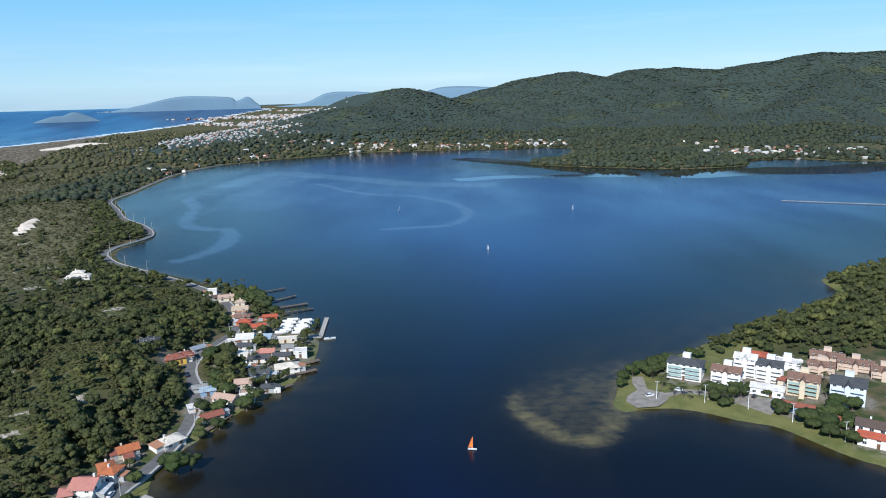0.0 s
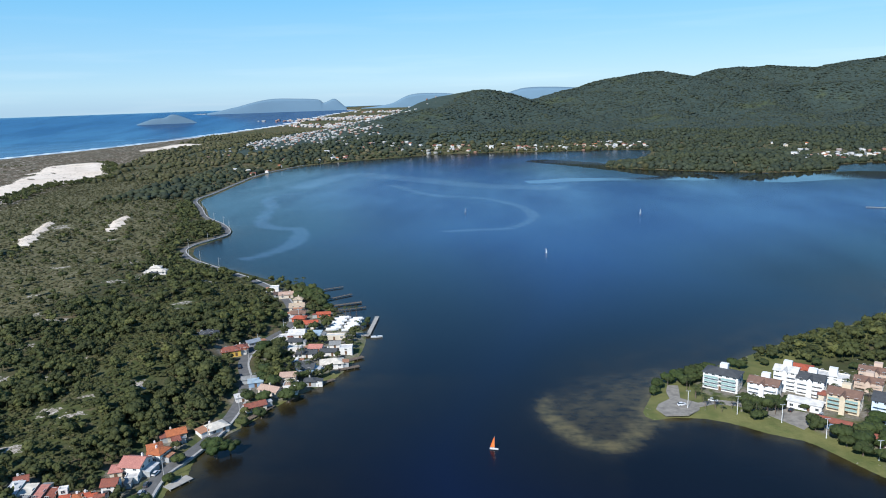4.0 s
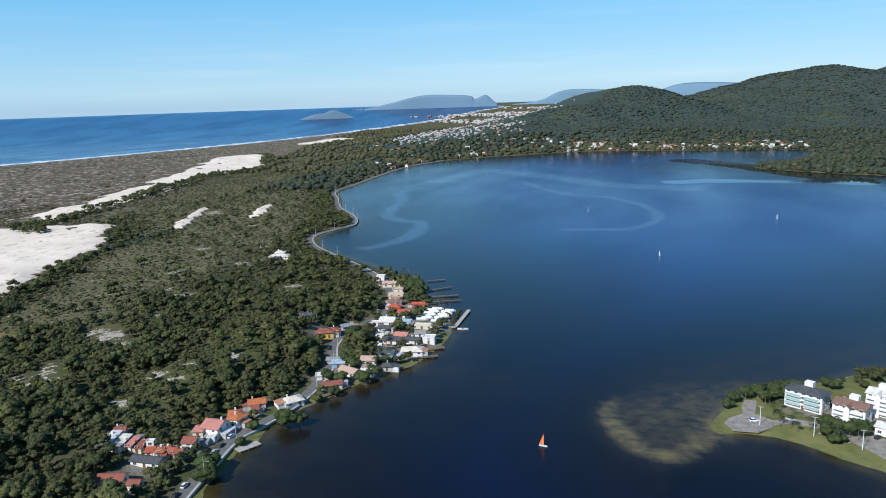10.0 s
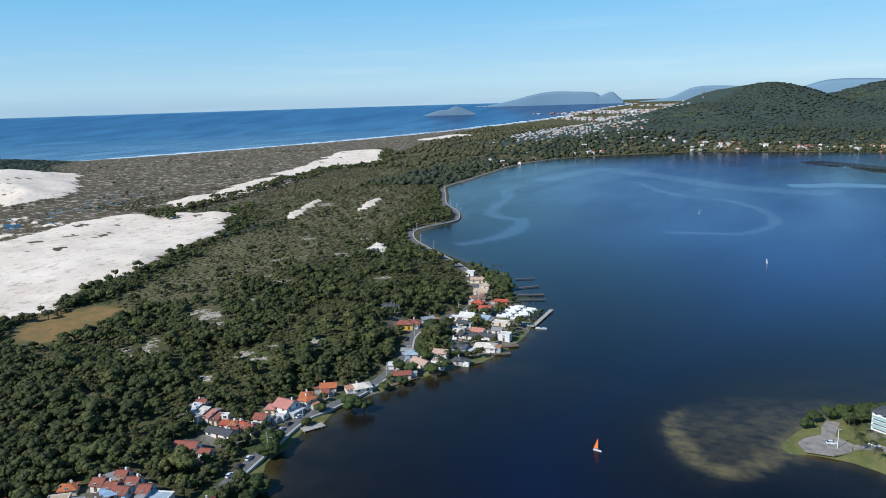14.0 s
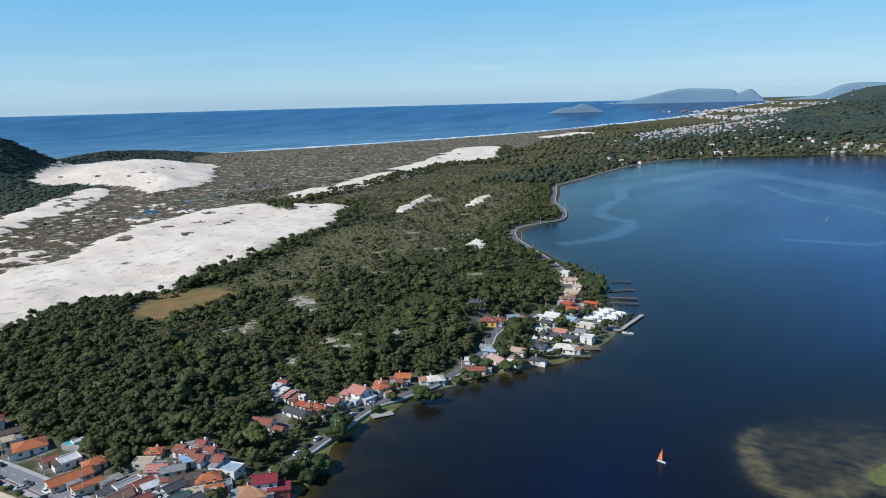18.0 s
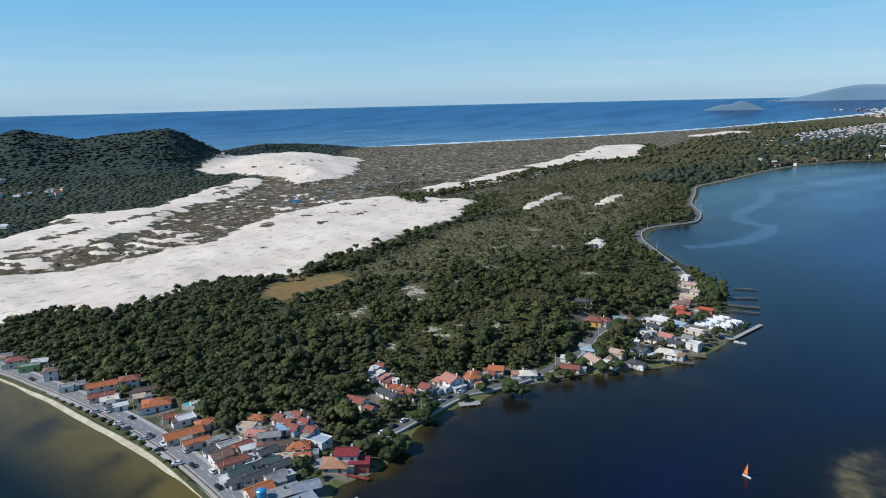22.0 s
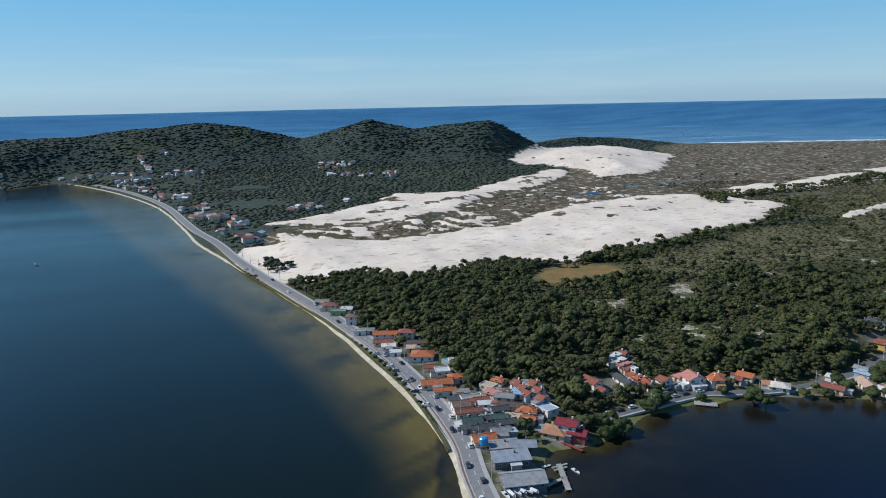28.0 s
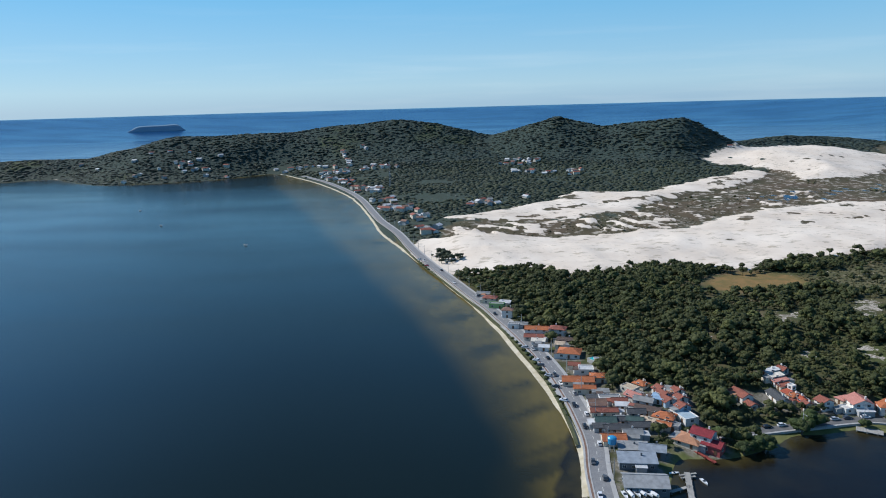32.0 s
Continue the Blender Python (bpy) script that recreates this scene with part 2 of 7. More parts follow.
# grassy ridge above the lane, and the brown restinga plain behind it
GREEN_HILL = [(-177, 206), (-206, 259), (-193, 286), (-213, 344), (-230, 410), (-226, 440), (-212, 470), (-236, 520), (-200, 524), (-168, 480), (-168, 440), (-178, 425), (-185, 375), (-168, 335), (-155, 295), (-160, 278), (-160, 250), (-160, 222)]
green_hill = curve(GREEN_HILL, True, 2)
BROWN_PLAIN = [(-372, 322), (-412, 402), (-450, 480), (-488, 575), (-540, 640), (-640, 760), (-715, 900), (-785, 1080), (-830, 1300), (-800, 1500), (-640, 1400), (-540, 1150), (-450, 930), (-345, 700), (-318, 560), (-292, 405), (-292, 330), (-325, 312)]
brown_plain = curve(BROWN_PLAIN, True, 2)
# pale rock and sand openings in the woods: x, y, reach
OPEN = [(-251, 255, 7), (-253, 307, 6), (-295, 407, 6), (-211, 437, 8), (-184, 237, 5), (-268, 187, 4), (-165, 299, 5), (-209, 190, 4.5), (-254, 233, 6), (-245, 239, 5), (-258, 266, 6), (-275, 317, 8), (-258, 311, 5),
        (-192, 269, 6), (-150, 345, 5), (-330, 581, 9), (-300, 500, 8), (-345, 470, 6), (-230, 520, 6), (-385, 560, 7), (-420, 700, 8), (-380, 820, 9), (-145, 300, 3), (-512, 690, 6), (-520, 715, 7), (-530, 770, 11), (-536, 788, 8), (-470, 880, 7), (-440, 1010, 8),
        (-232, 248, 3.4), (-236, 293, 4.7), (-219, 303, 5.3), (-278, 388, 4.7), (-266, 391, 5.3), (-254, 343, 5.1), (-177, 266, 5.1), (-191, 312, 3.1), (-182, 285, 4.3), (-214, 334, 3.7), (-279, 436, 4.1), (-263, 249, 4.8), (-204, 421, 4.8), (-155, 306, 3.5), (-257, 305, 9), (-278, 318, 7), (-238, 297, 7), (-239, 244, 8), (-250, 251, 6), (-266, 185, 5), (-295, 181, 4), (-303, 154, 3), (-284, 526, 10)]
# middle of the shore road and of the lane by the small lagoon
ROAD = [(260, 101), (60, 100), (-60, 103.5), (-98, 107.2), (-122, 107), (-150, 105), (-185, 100.5), (-220, 93.5), (-256, 84.5), (-278, 78), (-303, 71), (-344, 57),
        (-391, 41.5), (-442, 24), (-520, 1), (-607, -21), (-690, -48), (-757, -66), (-899, -102), (-1010, -140), (-1160, -205), (-1300, -283)]
road_line = curve(ROAD, cuts=6)
LANE = [(-106, 158), (-108, 172), (-113, 196), (-119, 228), (-116, 244), (-112.5, 266), (-113.5, 292), (-121, 323), (-133, 349), (-136, 372), (-132, 395), (-128, 412),
        (-134, 440), (-160, 490), (-196, 530), (-252, 578), (-290, 612), (-316, 650), (-320, 680), (-314, 705), (-309, 742), (-338, 796), (-376, 842), (-398, 874), (-432, 937),
        (-478, 1020), (-486, 1100), (-503, 1245), (-516, 1406), (-484, 1590)]
lane_line = curve(LANE, cuts=4)

# hills: ridge lines of (x, y, height), and the width of their slopes
RIDGES = []


def ridge(width, *points):
    RIDGES.append((points, width))


ridge(620, (-420, 2150, 11), (-309, 2229, 69), (-256, 2386, 91), (-135, 2677, 157), (-38, 2800, 119), (51, 2900, 119), (261, 2989, 175), (370, 3027, 199), (561, 3049, 209), (752, 3213, 181), (894, 3280, 221), (1086, 3327, 225), (1245, 3271, 203), (1393, 3211, 236), (1513, 3156, 261), (1653, 2971, 255), (1900, 2750, 246))
ridge(300, (561, 3049, 200), (520, 2600, 95), (480, 2250, 30))
ridge(330, (1086, 3327, 210), (900, 2800, 110), (760, 2300, 35))
ridge(380, (1653, 2971, 240), (1300, 2400, 120), (1000, 1900, 35))
ridge(75, (261, 1440, 14), (400, 1370, 26), (520, 1350, 16))
ridge(260, (-1490, -1103, 26), (-1475, -886, 34), (-1490, -770, 30), (-1514, -703, 56), (-1542, -638, 76), (-1583, -490, 79), (-1615, -371, 77), (-1655, -132, 99), (-1662, -32, 93), (-1640, 100, 61))
ridge(200, (-1630, 130, 59), (-1559, 278, 98), (-1525, 380, 75), (-1469, 554, 88), (-1430, 660, 75), (-1480, 760, 57), (-1683, 893, 31), (-1730, 1030, 25))
ridge(120, (-1655, -132, 90), (-1500, -60, 45), (-1400, 0, 15))
ridge(110, (-1559, 278, 90), (-1440, 250, 40), (-1340, 230, 12))
ridge(45, (-150, 175, 6), (-165, 240, 11), (-165, 300, 13), (-190, 400, 12), (-215, 470, 8), (-260, 540, 5))
ridge(60, (-215, 190, 6), (-235, 270, 8), (-270, 380, 8), (-330, 560, 6))


def hills(x, y):
    top = np.zeros(x.shape)
    for pts, width in RIDGES:
        here = np.zeros(x.shape)
        for (ax, ay, ah), (bx, by, bh) in zip(pts[:-1], pts[1:]):
            dx, dy = bx - ax, by - ay
            u = np.clip(((x - ax) * dx + (y - ay) * dy) / (dx * dx + dy * dy), 0, 1)
            d = np.hypot(x - ax - u * dx, y - ay - u * dy) / width
            here = np.maximum(here, (ah + (bh - ah) * u) * np.exp(-1.6 * d**1.5))
        top = np.maximum(top, here)
    return top


def survey(x, y):
    """Height of the ground and what covers it, for arrays of places."""
    s = np.maximum(inside(x, y, land_outline), inside(x, y, head_outline))
    on_head = inside(x, y, head_outline) > 0
    hill = hills(x, y) * smooth(s, 0, 160) * np.where(on_head, 0, 1)
    hill = hill * (1 + 0.30 * rough(x, y, 260, 3, 5) * smooth(hill, 15, 60)) + 5 * rough(x, y, 110, 3, 8) * smooth(hill, 12, 60) + 85 * rough(x, y, 330, 3, 18) * smooth(hill, 25, 70) * (1 - smooth(hill, 105, 165)) * (y > 1500)
    sand = np.zeros(x.shape)
    for poly, w in sands:
        sand = np.maximum(sand, smooth(inside(x, y, poly) + w * (1.6 * rough(x, y, w * 3, 3, 3) + 1.5 * rough(0.85 * x + 0.5 * y, 1.7 * (0.85 * y - 0.5 * x), w * 1.6, 3, 64)), -w * 0.7, w * 0.7))
    gap = inside(x, y, heath_gap)
    drift = rough(0.85 * x + 0.5 * y, 1.6 * (0.85 * y - 0.5 * x), 22, 3, 47)
    sand = np.maximum(sand, smooth(gap + 30 * rough(x, y, 50, 2, 48), -6, 22) * smooth(drift + 0.09 * (1 - smooth(y, 260, 420)), 0.08, 0.17) * 0.9)
    road = np.minimum(off_line(x, y, road_line), off_line(x, y, lane_line))
    flat = smooth(road, 7, 18)
    z = np.where(s > 0, np.minimum(1.3, 0.16 * s) + flat * smooth(s, 14, 60) * (3 + 5 * rough(x, y, 90, 3, 1)) * np.where(on_head, 0.2, 1), np.maximum(-4, 0.10 * s))
    z = z + sand * smooth(s, 15, 70) * (3.0 + 9 * rough(x, y, 75, 3, 2) + 5.5 * np.abs(rough(0.9 * x + 0.44 * y, 1.8 * (0.9 * y - 0.44 * x), 48, 3, 62))) + hill * flat * (1 - 0.85 * np.maximum(sand * (x > -1000), smooth(inside(x, y, sands[2][0]), -110, 50)))
    z = z + 17 * smooth(inside(x, y, sands[2][0]) + 30 * rough(x, y, 120, 2, 14), -10, 130)
    heath = smooth(-600 - 0.0 * y - x, 0, 160) * smooth(y, 260, 420) * (1 - smooth(y, 4200, 5200)) * (1 - smooth(hill, 4, 14)) * np.where(x < -0.32 * y - 420, 1, 0)
    heath = heath * np.where((y < 640) & (x < -700 - 0.8625 * (y - 110)), 0, 1)
    heath = np.maximum(np.maximum(heath, sand), smooth(gap, -10, 14))
    return s, z, hill, sand, heath, road, on_head


# ---------------------------------------------------------------- distance beyond 3.6 km is drawn in towards the horizon
HUB = np.array((55.0, 5.0))
EYE_Z = 140.0


def fold(x, y, z):
    dx, dy = x - HUB[0], y - HUB[1]
    d = np.hypot(dx, dy)
    near = np.where(d > 3600, 3600 + 1200 * (1 - 3600 / np.maximum(d, 1)), d)
    k = near / np.maximum(d, 1e-6)
    return HUB[0] + dx * k, HUB[1] + dy * k, EYE_Z + (z - d * d / 14.6e6 * smooth(d, 2500, 6000) - EYE_Z) * k


def polar(fine, coarse, first, last, step):
    """Rings of places round the hub, finest in the sector that is looked at."""
    az = np.radians(np.concatenate([np.arange(-48, 142, fine), np.arange(142, 312, coarse)]))
    r = np.concatenate([[0.05, 15, 35], np.geomspace(first, last, int(math.log(last / first) / step))])
    a, d = np.meshgrid(az, r)
    return HUB[0] - np.sin(a) * d + 60, HUB[1] + np.cos(a) * d + 10


def sheet(name, x, y, z, attrs, mat):
    rows, cols = x.shape
    fx, fy, fz = fold(x, y, z)
    co = np.stack([fx, fy, fz], -1).reshape(-1, 3)
    i = np.arange(rows - 1)[:, None] * cols + np.arange(cols)[None, :]
    j = np.arange(rows - 1)[:, None] * cols + (np.arange(cols)[None, :] + 1) % cols
    quads = np.stack([i, j, j + cols, i + cols], -1).reshape(-1, 4)
    me = bpy.data.meshes.new(name)
    me.vertices.add(len(co))
    me.vertices.foreach_set("co", co.astype(np.float32).ravel())
    me.loops.add(quads.size)
    me.loops.foreach_set("vertex_index", quads.astype(np.int32).ravel())
    me.polygons.add(len(quads))
    me.polygons.foreach_set("loop_start", np.arange(0, quads.size, 4, dtype=np.int32))
    for key, v in attrs.items():
        me.attributes.new(key, "FLOAT", "POINT").data.foreach_set("value", v.astype(np.float32).ravel())
    me.materials.append(mat)
    me.update()
    me.shade_smooth()
    return new(name, me)


# ---------------------------------------------------------------- where the buildings stand: x, y, width, depth, top, floors, turn, roof, wall, tiles
BUILDINGS = []


def house(x, y, w, d, top, floors, turn, roof, wall, tile):
    BUILDINGS.append((x, y, w, d, top, floors, turn, roof, wall, tile, False))


def flats(x, y, w, d, top, floors, turn, roof, wall, tile):
    BUILDINGS.append((x, y, w, d, top, floors, turn, roof, wall, tile, True))


# shore road houses, lane, marina quarter and headland
house(-99.7, 115.1, 9.5, 6.9, 5.0, 1, 90, "gable", "cream", "orange")
house(-116.6, 114.8, 8.6, 6.0, 5.0, 1, 90, "gable", "grey", "teal")
house(-126.0, 116.0, 12.0, 4.3, 5.0, 1, 90, "gable", "cream", "redbrown")
house(-133.0, 114.2, 7.7, 6.9, 6.0, 1, 90, "gable", "white", "brown")
house(-141.3, 121.7, 10.3, 4.3, 4.0, 1, 90, "flat", "white", "grey")
house(-136.4, 125.1, 6.9, 5.2, 5.0, 1, 90, "gable", "cream", "redbrown")
house(-123.6, 130.0, 7.7, 5.2, 4.5, 1, 90, "gable", "grey", "slate")
house(-110.9, 128.8, 8.6, 5.2, 4.5, 1, 90, "gable", "grey", "slate")
house(-117.3, 122.3, 6.0, 4.3, 4.5, 1, 90, "gable", "white", "slate")
house(-103.9, 123.9, 7.7, 5.2, 5.0, 1, 90, "gable", "white", "grey")
house(-110.0, 119.3, 8.6, 5.2, 4.0, 1, 90, "gable", "grey", "slate")
house(-124.8, 135.8, 11.2, 5.2, 5.0, 1, 60, "gable", "cream", "darkbrown")
house(-118.3, 141.3, 8.6, 6.9, 6.0, 2, 60, "hip", "cream", "orange")
house(-112.4, 135.2, 8.6, 4.3, 4.5, 1, 60, "shed", "cream", "tan")
house(-134.5, 143.4, 6.5, 5.0, 5.0, 1, 60, "shed", "white", "bluemetal")
house(-134.5, 136.3, 8.6, 5.2, 4.5, 1, 60, "gable", "white", "grey")
house(-144.2, 146.1, 4.3, 6.0, 7.0, 2, 20, "gable", "white", "redbrown")
house(-137.3, 146.2, 4.3, 6.0, 7.0, 2, 20, "gable", "white", "redbrown")
house(-131.8, 146.7, 4.3, 6.0, 6.5, 2, 20, "gable", "blue", "redbrown")
house(-140.6, 153.2, 4.3, 6.0, 7.0, 2, 20, "gable", "white", "redbrown")
house(-133.5, 152.6, 4.3, 6.0, 7.0, 2, 20, "gable", "white", "redbrown")
house(-125.6, 151.4, 4.3, 6.0, 7.0, 2, 20, "gable", "blue", "redbrown")
house(-119.5, 150.7, 10.3, 6.9, 4.5, 1, 20, "flat", "white", "bluegrey")
house(-140.3, 133.2, 7.7, 6.0, 5.0, 2, 40, "gable", "white", "pink")
house(-149.8, 133.1, 7.7, 5.2, 4.5, 1, 40, "flat", "cream", "tan")
house(-152.6, 139.3, 6.0, 5.2, 6.0, 2, 40, "hip", "cream", "orange")
house(-98.5, 146.3, 10.3, 8.6, 4.5, 1, 50, "hip", "cream", "tan2")
house(-97.2, 151.5, 8.6, 6.9, 8.0, 2, 50, "gable", "white", "maroon")
house(-92.9, 154.3, 7.7, 6.0, 5.0, 1, 50, "gable", "maroonwall", "maroon")
house(-90.0, 128.8, 10.1, 6.5, 5.0, 1, 75, "gable", "shedwall", "metal")
house(-91.8, 121.3, 11.5, 5.8, 4.0, 1, 85, "shed", "shedwall", "striped")
house(-80.4, 120.3, 14.4, 7.2, 5.0, 1, 85, "shed", "shedwall", "metal")
house(-65.0, 119.6, 15.8, 10.1, 5.0, 1, 85, "gable", "shedwall", "metal2")
house(-164.0, 110.2, 15.5, 6.9, 5.0, 1, 85, "gable", "cream", "orange")
house(-152.8, 111.7, 10.3, 4.3, 5.0, 1, 85, "gable", "cream", "orange")
house(-165.9, 120.8, 7.7, 6.0, 6.0, 2, 85, "hip", "cream", "orange")
house(-178.5, 116.7, 7.7, 6.9, 4.5, 1, 85, "flat", "white", "lightgrey")
house(-189.2, 125.0, 4.3, 3.4, 4.0, 1, 85, "flat", "white", "lightgrey")
house(-204.2, 111.9, 12.0, 9.5, 6.0, 1, 75, "hip", "white", "orange")
house(-243.4, 97.3, 13.8, 6.0, 6.5, 2, 80, "gable", "white", "orange")
house(-234.2, 95.1, 12.0, 5.2, 4.5, 1, 80, "gable", "cream", "redbrown")
house(-226.0, 96.5, 7.7, 4.3, 4.0, 1, 80, "shed", "white", "beige")
house(-215.0, 98.6, 6.0, 3.4, 3.8, 1, 80, "shed", "white", "lightgrey")
house(-239.0, 109.7, 9.5, 6.9, 8.0, 2, 70, "hip", "white", "redbrown")
house(-224.8, 112.1, 8.6, 5.2, 4.5, 1, 75, "gable", "grey", "darkbrown")
house(-282.1, 82.0, 6.9, 6.0, 7.5, 2, 75, "hip", "white", "brown")
house(-304.6, 75.6, 10.3, 5.2, 4.5, 1, 75, "flat", "green", "grey")
house(-309.0, 81.5, 7.7, 5.2, 4.5, 1, 75, "shed", "white", "lightgrey")
house(-317.0, 71.4, 9.5, 6.9, 6.5, 2, 75, "hip", "cream", "redbrown")
house(-335.3, 67.2, 9.5, 5.2, 4.5, 1, 75, "gable", "grey", "grey")
house(-258.9, 89.3, 7.7, 5.2, 4.5, 1, 75, "gable", "grey", "grey")
house(-258.3, 84.2, 6.9, 4.3, 4.2, 1, 75, "flat", "white", "grey")
house(-142.3, 116.5, 11.2, 3.4, 4.0, 1, 90, "shed", "white", "slate")
house(-118.7, 122.2, 5.2, 3.4, 4.0, 1, 90, "gable", "white", "whiteroof")
house(-104.5, 124.0, 6.9, 5.2, 4.5, 1, 80, "gable", "white", "slate")
house(-110.0, 117.3, 8.6, 4.3, 4.2, 1, 90, "gable", "grey", "slate")
house(-114.0, 112.9, 5.2, 4.3, 4.0, 1, 90, "shed", "grey", "grey")
house(-131.6, 125.6, 6.0, 3.4, 4.0, 1, 80, "shed", "white", "lightgrey")
house(-114.8, 133.3, 6.9, 3.4, 4.0, 1, 60, "shed", "cream", "tan")
house(-111.7, 139.4, 6.0, 3.4, 4.5, 1, 60, "gable", "cream", "orange")
house(-111.0, 143.4, 5.2, 4.3, 4.0, 1, 60, "flat", "grey", "grey")
house(-116.1, 127.7, 6.9, 4.3, 4.0, 1, 75, "gable", "grey", "teal")
house(-141.8, 150.5, 6.0, 4.3, 4.0, 1, 40, "shed", "white", "grey")
house(-111.0, 111.3, 5.2, 3.4, 3.6, 1, 90, "shed", "grey", "slate")
house(-148.8, 118.8, 7.7, 3.4, 3.8, 1, 85, "shed", "grey", "grey")
house(-186.0, 111.7, 6.0, 4.3, 4.0, 1, 80, "gable", "cream", "redbrown")
house(-218.5, 108.3, 5.2, 4.3, 4.0, 1, 75, "shed", "cream", "tan")
house(-124.9, 242.1, 6.5, 5.6, 6.2, 2, 80, "hip", "white", "orange")
house(-144.8, 361.3, 10.3, 7.7, 6.1, 2, 30, "hip", "yellow", "redbrown")
house(-140.9, 366.1, 7.7, 6.9, 5.7, 2, 30, "hip", "white", "redbrown")
house(-137.7, 378.7, 7.9, 4.3, 3.7, 1, 45, "shed", "grey", "metal")
house(-163.2, 371.5, 7.7, 6.0, 6.6, 2, 40, "hip", "blue", "slate")
house(-92.8, 337.5, 8.6, 6.9, 5.7, 2, 5, "gable", "bluewall", "slate")
house(-98.2, 324.2, 7.7, 6.0, 6.1, 2, 10, "gable", "cream", "pinktan")
house(-93.4, 313.2, 6.9, 6.0, 4.9, 2, 10, "flat", "white", "pinktan")
house(-102.6, 309.9, 11.2, 6.0, 4.5, 1, -20, "gable", "cream", "pinktan")
house(-118.9, 322.8, 6.9, 4.3, 3.7, 1, 20, "gable", "grey", "grey")
house(-113.8, 318.7, 6.9, 4.3, 3.3, 1, 20, "shed", "bluewall", "bluegrey")
house(-86.5, 323.1, 6.0, 5.2, 3.3, 1, 10, "hip", "grey", "slate")
house(-113.5, 300.7, 6.8, 3.7, 3.5, 1, 30, "shed", "white", "whiteroof")
house(-103.8, 291.9, 9.5, 5.2, 3.7, 1, 35, "gable", "cream", "redbrown")
house(-113.2, 269.3, 9.0, 7.0, 4.2, 1, 50, "hip", "white", "beige")
house(-157.2, 484.9, 11.2, 4.3, 4.1, 1, 25, "gable", "grey", "darkbrown")
house(-282.2, 535.4, 17.2, 8.6, 9.2, 2, 15, "hip", "white", "beige")
house(-283.9, 539.3, 8.6, 6.9, 12.0, 1, 15, "hip", "white", "beige")
house(158.2, 310.7, 6.9, 5.2, 6.0, 1, -30, "hip", "cream", "redbrown")
house(168.5, 260.6, 11.2, 6.9, 7.5, 2, -35, "gable", "white", "darkbrown")
house(164.5, 253.7, 9.5, 5.2, 6.0, 2, -35, "gable", "white", "redorange")
house(163.7, 269.7, 6.9, 4.3, 4.5, 1, -35, "gable", "white", "redbrown")
house(150.5, 284.2, 12.9, 4.3, 5.0, 1, -33, "gable", "bluewall", "redbrown")
house(-127.4, 261.0, 7.7, 6.0, 5.0, 1, 35, "gable", "cream", "orange")
house(-168.2, 500.2, 6.8, 6.0, 4.6, 1, 13, "flat", "white", "whiteroof")
house(-152.7, 481.8, 10.2, 6.0, 5.0, 2, 15, "gable", "cream", "pinktan")
house(-138.5, 467.4, 6.3, 6.0, 5.5, 2, 4, "hip", "cream", "tan")
house(-134.6, 451.5, 10.0, 8.0, 5.2, 2, 12, "gable", "cream", "tan")
house(-129.0, 436.5, 9.2, 6.0, 4.5, 1, 11, "gable", "grey", "brown")
house(-125.1, 426.1, 8.5, 6.0, 4.2, 1, 3, "hip", "redwall", "redorange")
house(-111.2, 435.1, 8.8, 4.0, 3.8, 1, 12, "gable", "redwall", "redorange")
house(-111.9, 410.2, 7.9, 7.0, 6.2, 2, 11, "gable", "white", "redorange")
house(-114.5, 389.5, 9.4, 9.0, 5.0, 1, 6, "gable", "white", "whiteroof")
house(-122.0, 385.7, 5.4, 6.0, 4.2, 1, 10, "flat", "white", "whiteroof")
house(-104.1, 390.9, 7.3, 7.0, 4.0, 1, 4, "shed", "white", "bluegrey")
house(-92.0, 391.1, 13.4, 4.5, 3.6, 1, 7, "flat", "cream", "whiteroof")
house(-111.2, 376.4, 7.7, 5.0, 3.8, 1, 1, "gable", "white", "slate")
house(-97.0, 369.3, 7.5, 6.0, 4.4, 1, 2, "gable", "white", "pink")
house(-99.2, 359.5, 11.1, 5.0, 4.0, 1, 7, "gable", "white", "slate")
house(-88.1, 364.0, 9.2, 5.0, 4.0, 1, 6, "gable", "white", "slate")
house(-87.8, 376.6, 6.0, 5.0, 3.8, 1, 9, "gable", "white", "grey")
house(-79.0, 368.0, 7.1, 6.0, 4.8, 2, 9, "flat", "white", "whiteroof")
house(-81.9, 347.5, 12.0, 8.0, 3.8, 1, 16, "hip", "white", "beige")
house(-96.6, 342.5, 7.0, 6.0, 4.2, 2, 4, "gable", "bluewall", "slate")
house(-102.4, 347.1, 3.2, 5.0, 4.2, 1, 13, "gable", "white", "whiteroof")
house(-108.3, 365.9, 7.9, 4.0, 3.4, 1, 10, "flat", "white", "lightgrey")
house(-159.7, 204.8, 3.9, 7.0, 6.5, 2, 10, "shed", "white", "lightgrey")
house(-154.6, 204.8, 3.9, 7.0, 6.5, 2, 10, "shed", "white", "beige")
house(-150.8, 205.5, 3.7, 7.0, 6.3, 2, 9, "shed", "white", "pink")
house(-146.8, 206.1, 3.8, 6.0, 6.0, 2, 10, "shed", "cream", "redbrown")
house(-161.7, 211.4, 4.4, 5.0, 7.5, 2, 32, "gable", "white", "redbrown")
house(-143.0, 207.9, 3.0, 2.4, 8.0, 2, 22, "flat", "white", "whiteroof")
house(-137.5, 206.7, 3.6, 5.0, 6.0, 2, 24, "hip", "white", "orange")
house(-135.6, 208.6, 3.0, 4.5, 5.4, 2, 24, "gable", "white", "redorange")
house(-133.0, 208.9, 3.0, 4.5, 5.2, 2, 18, "gable", "white", "redorange")
house(-130.1, 209.0, 3.0, 4.5, 5.0, 1, 15, "gable", "white", "redbrown")
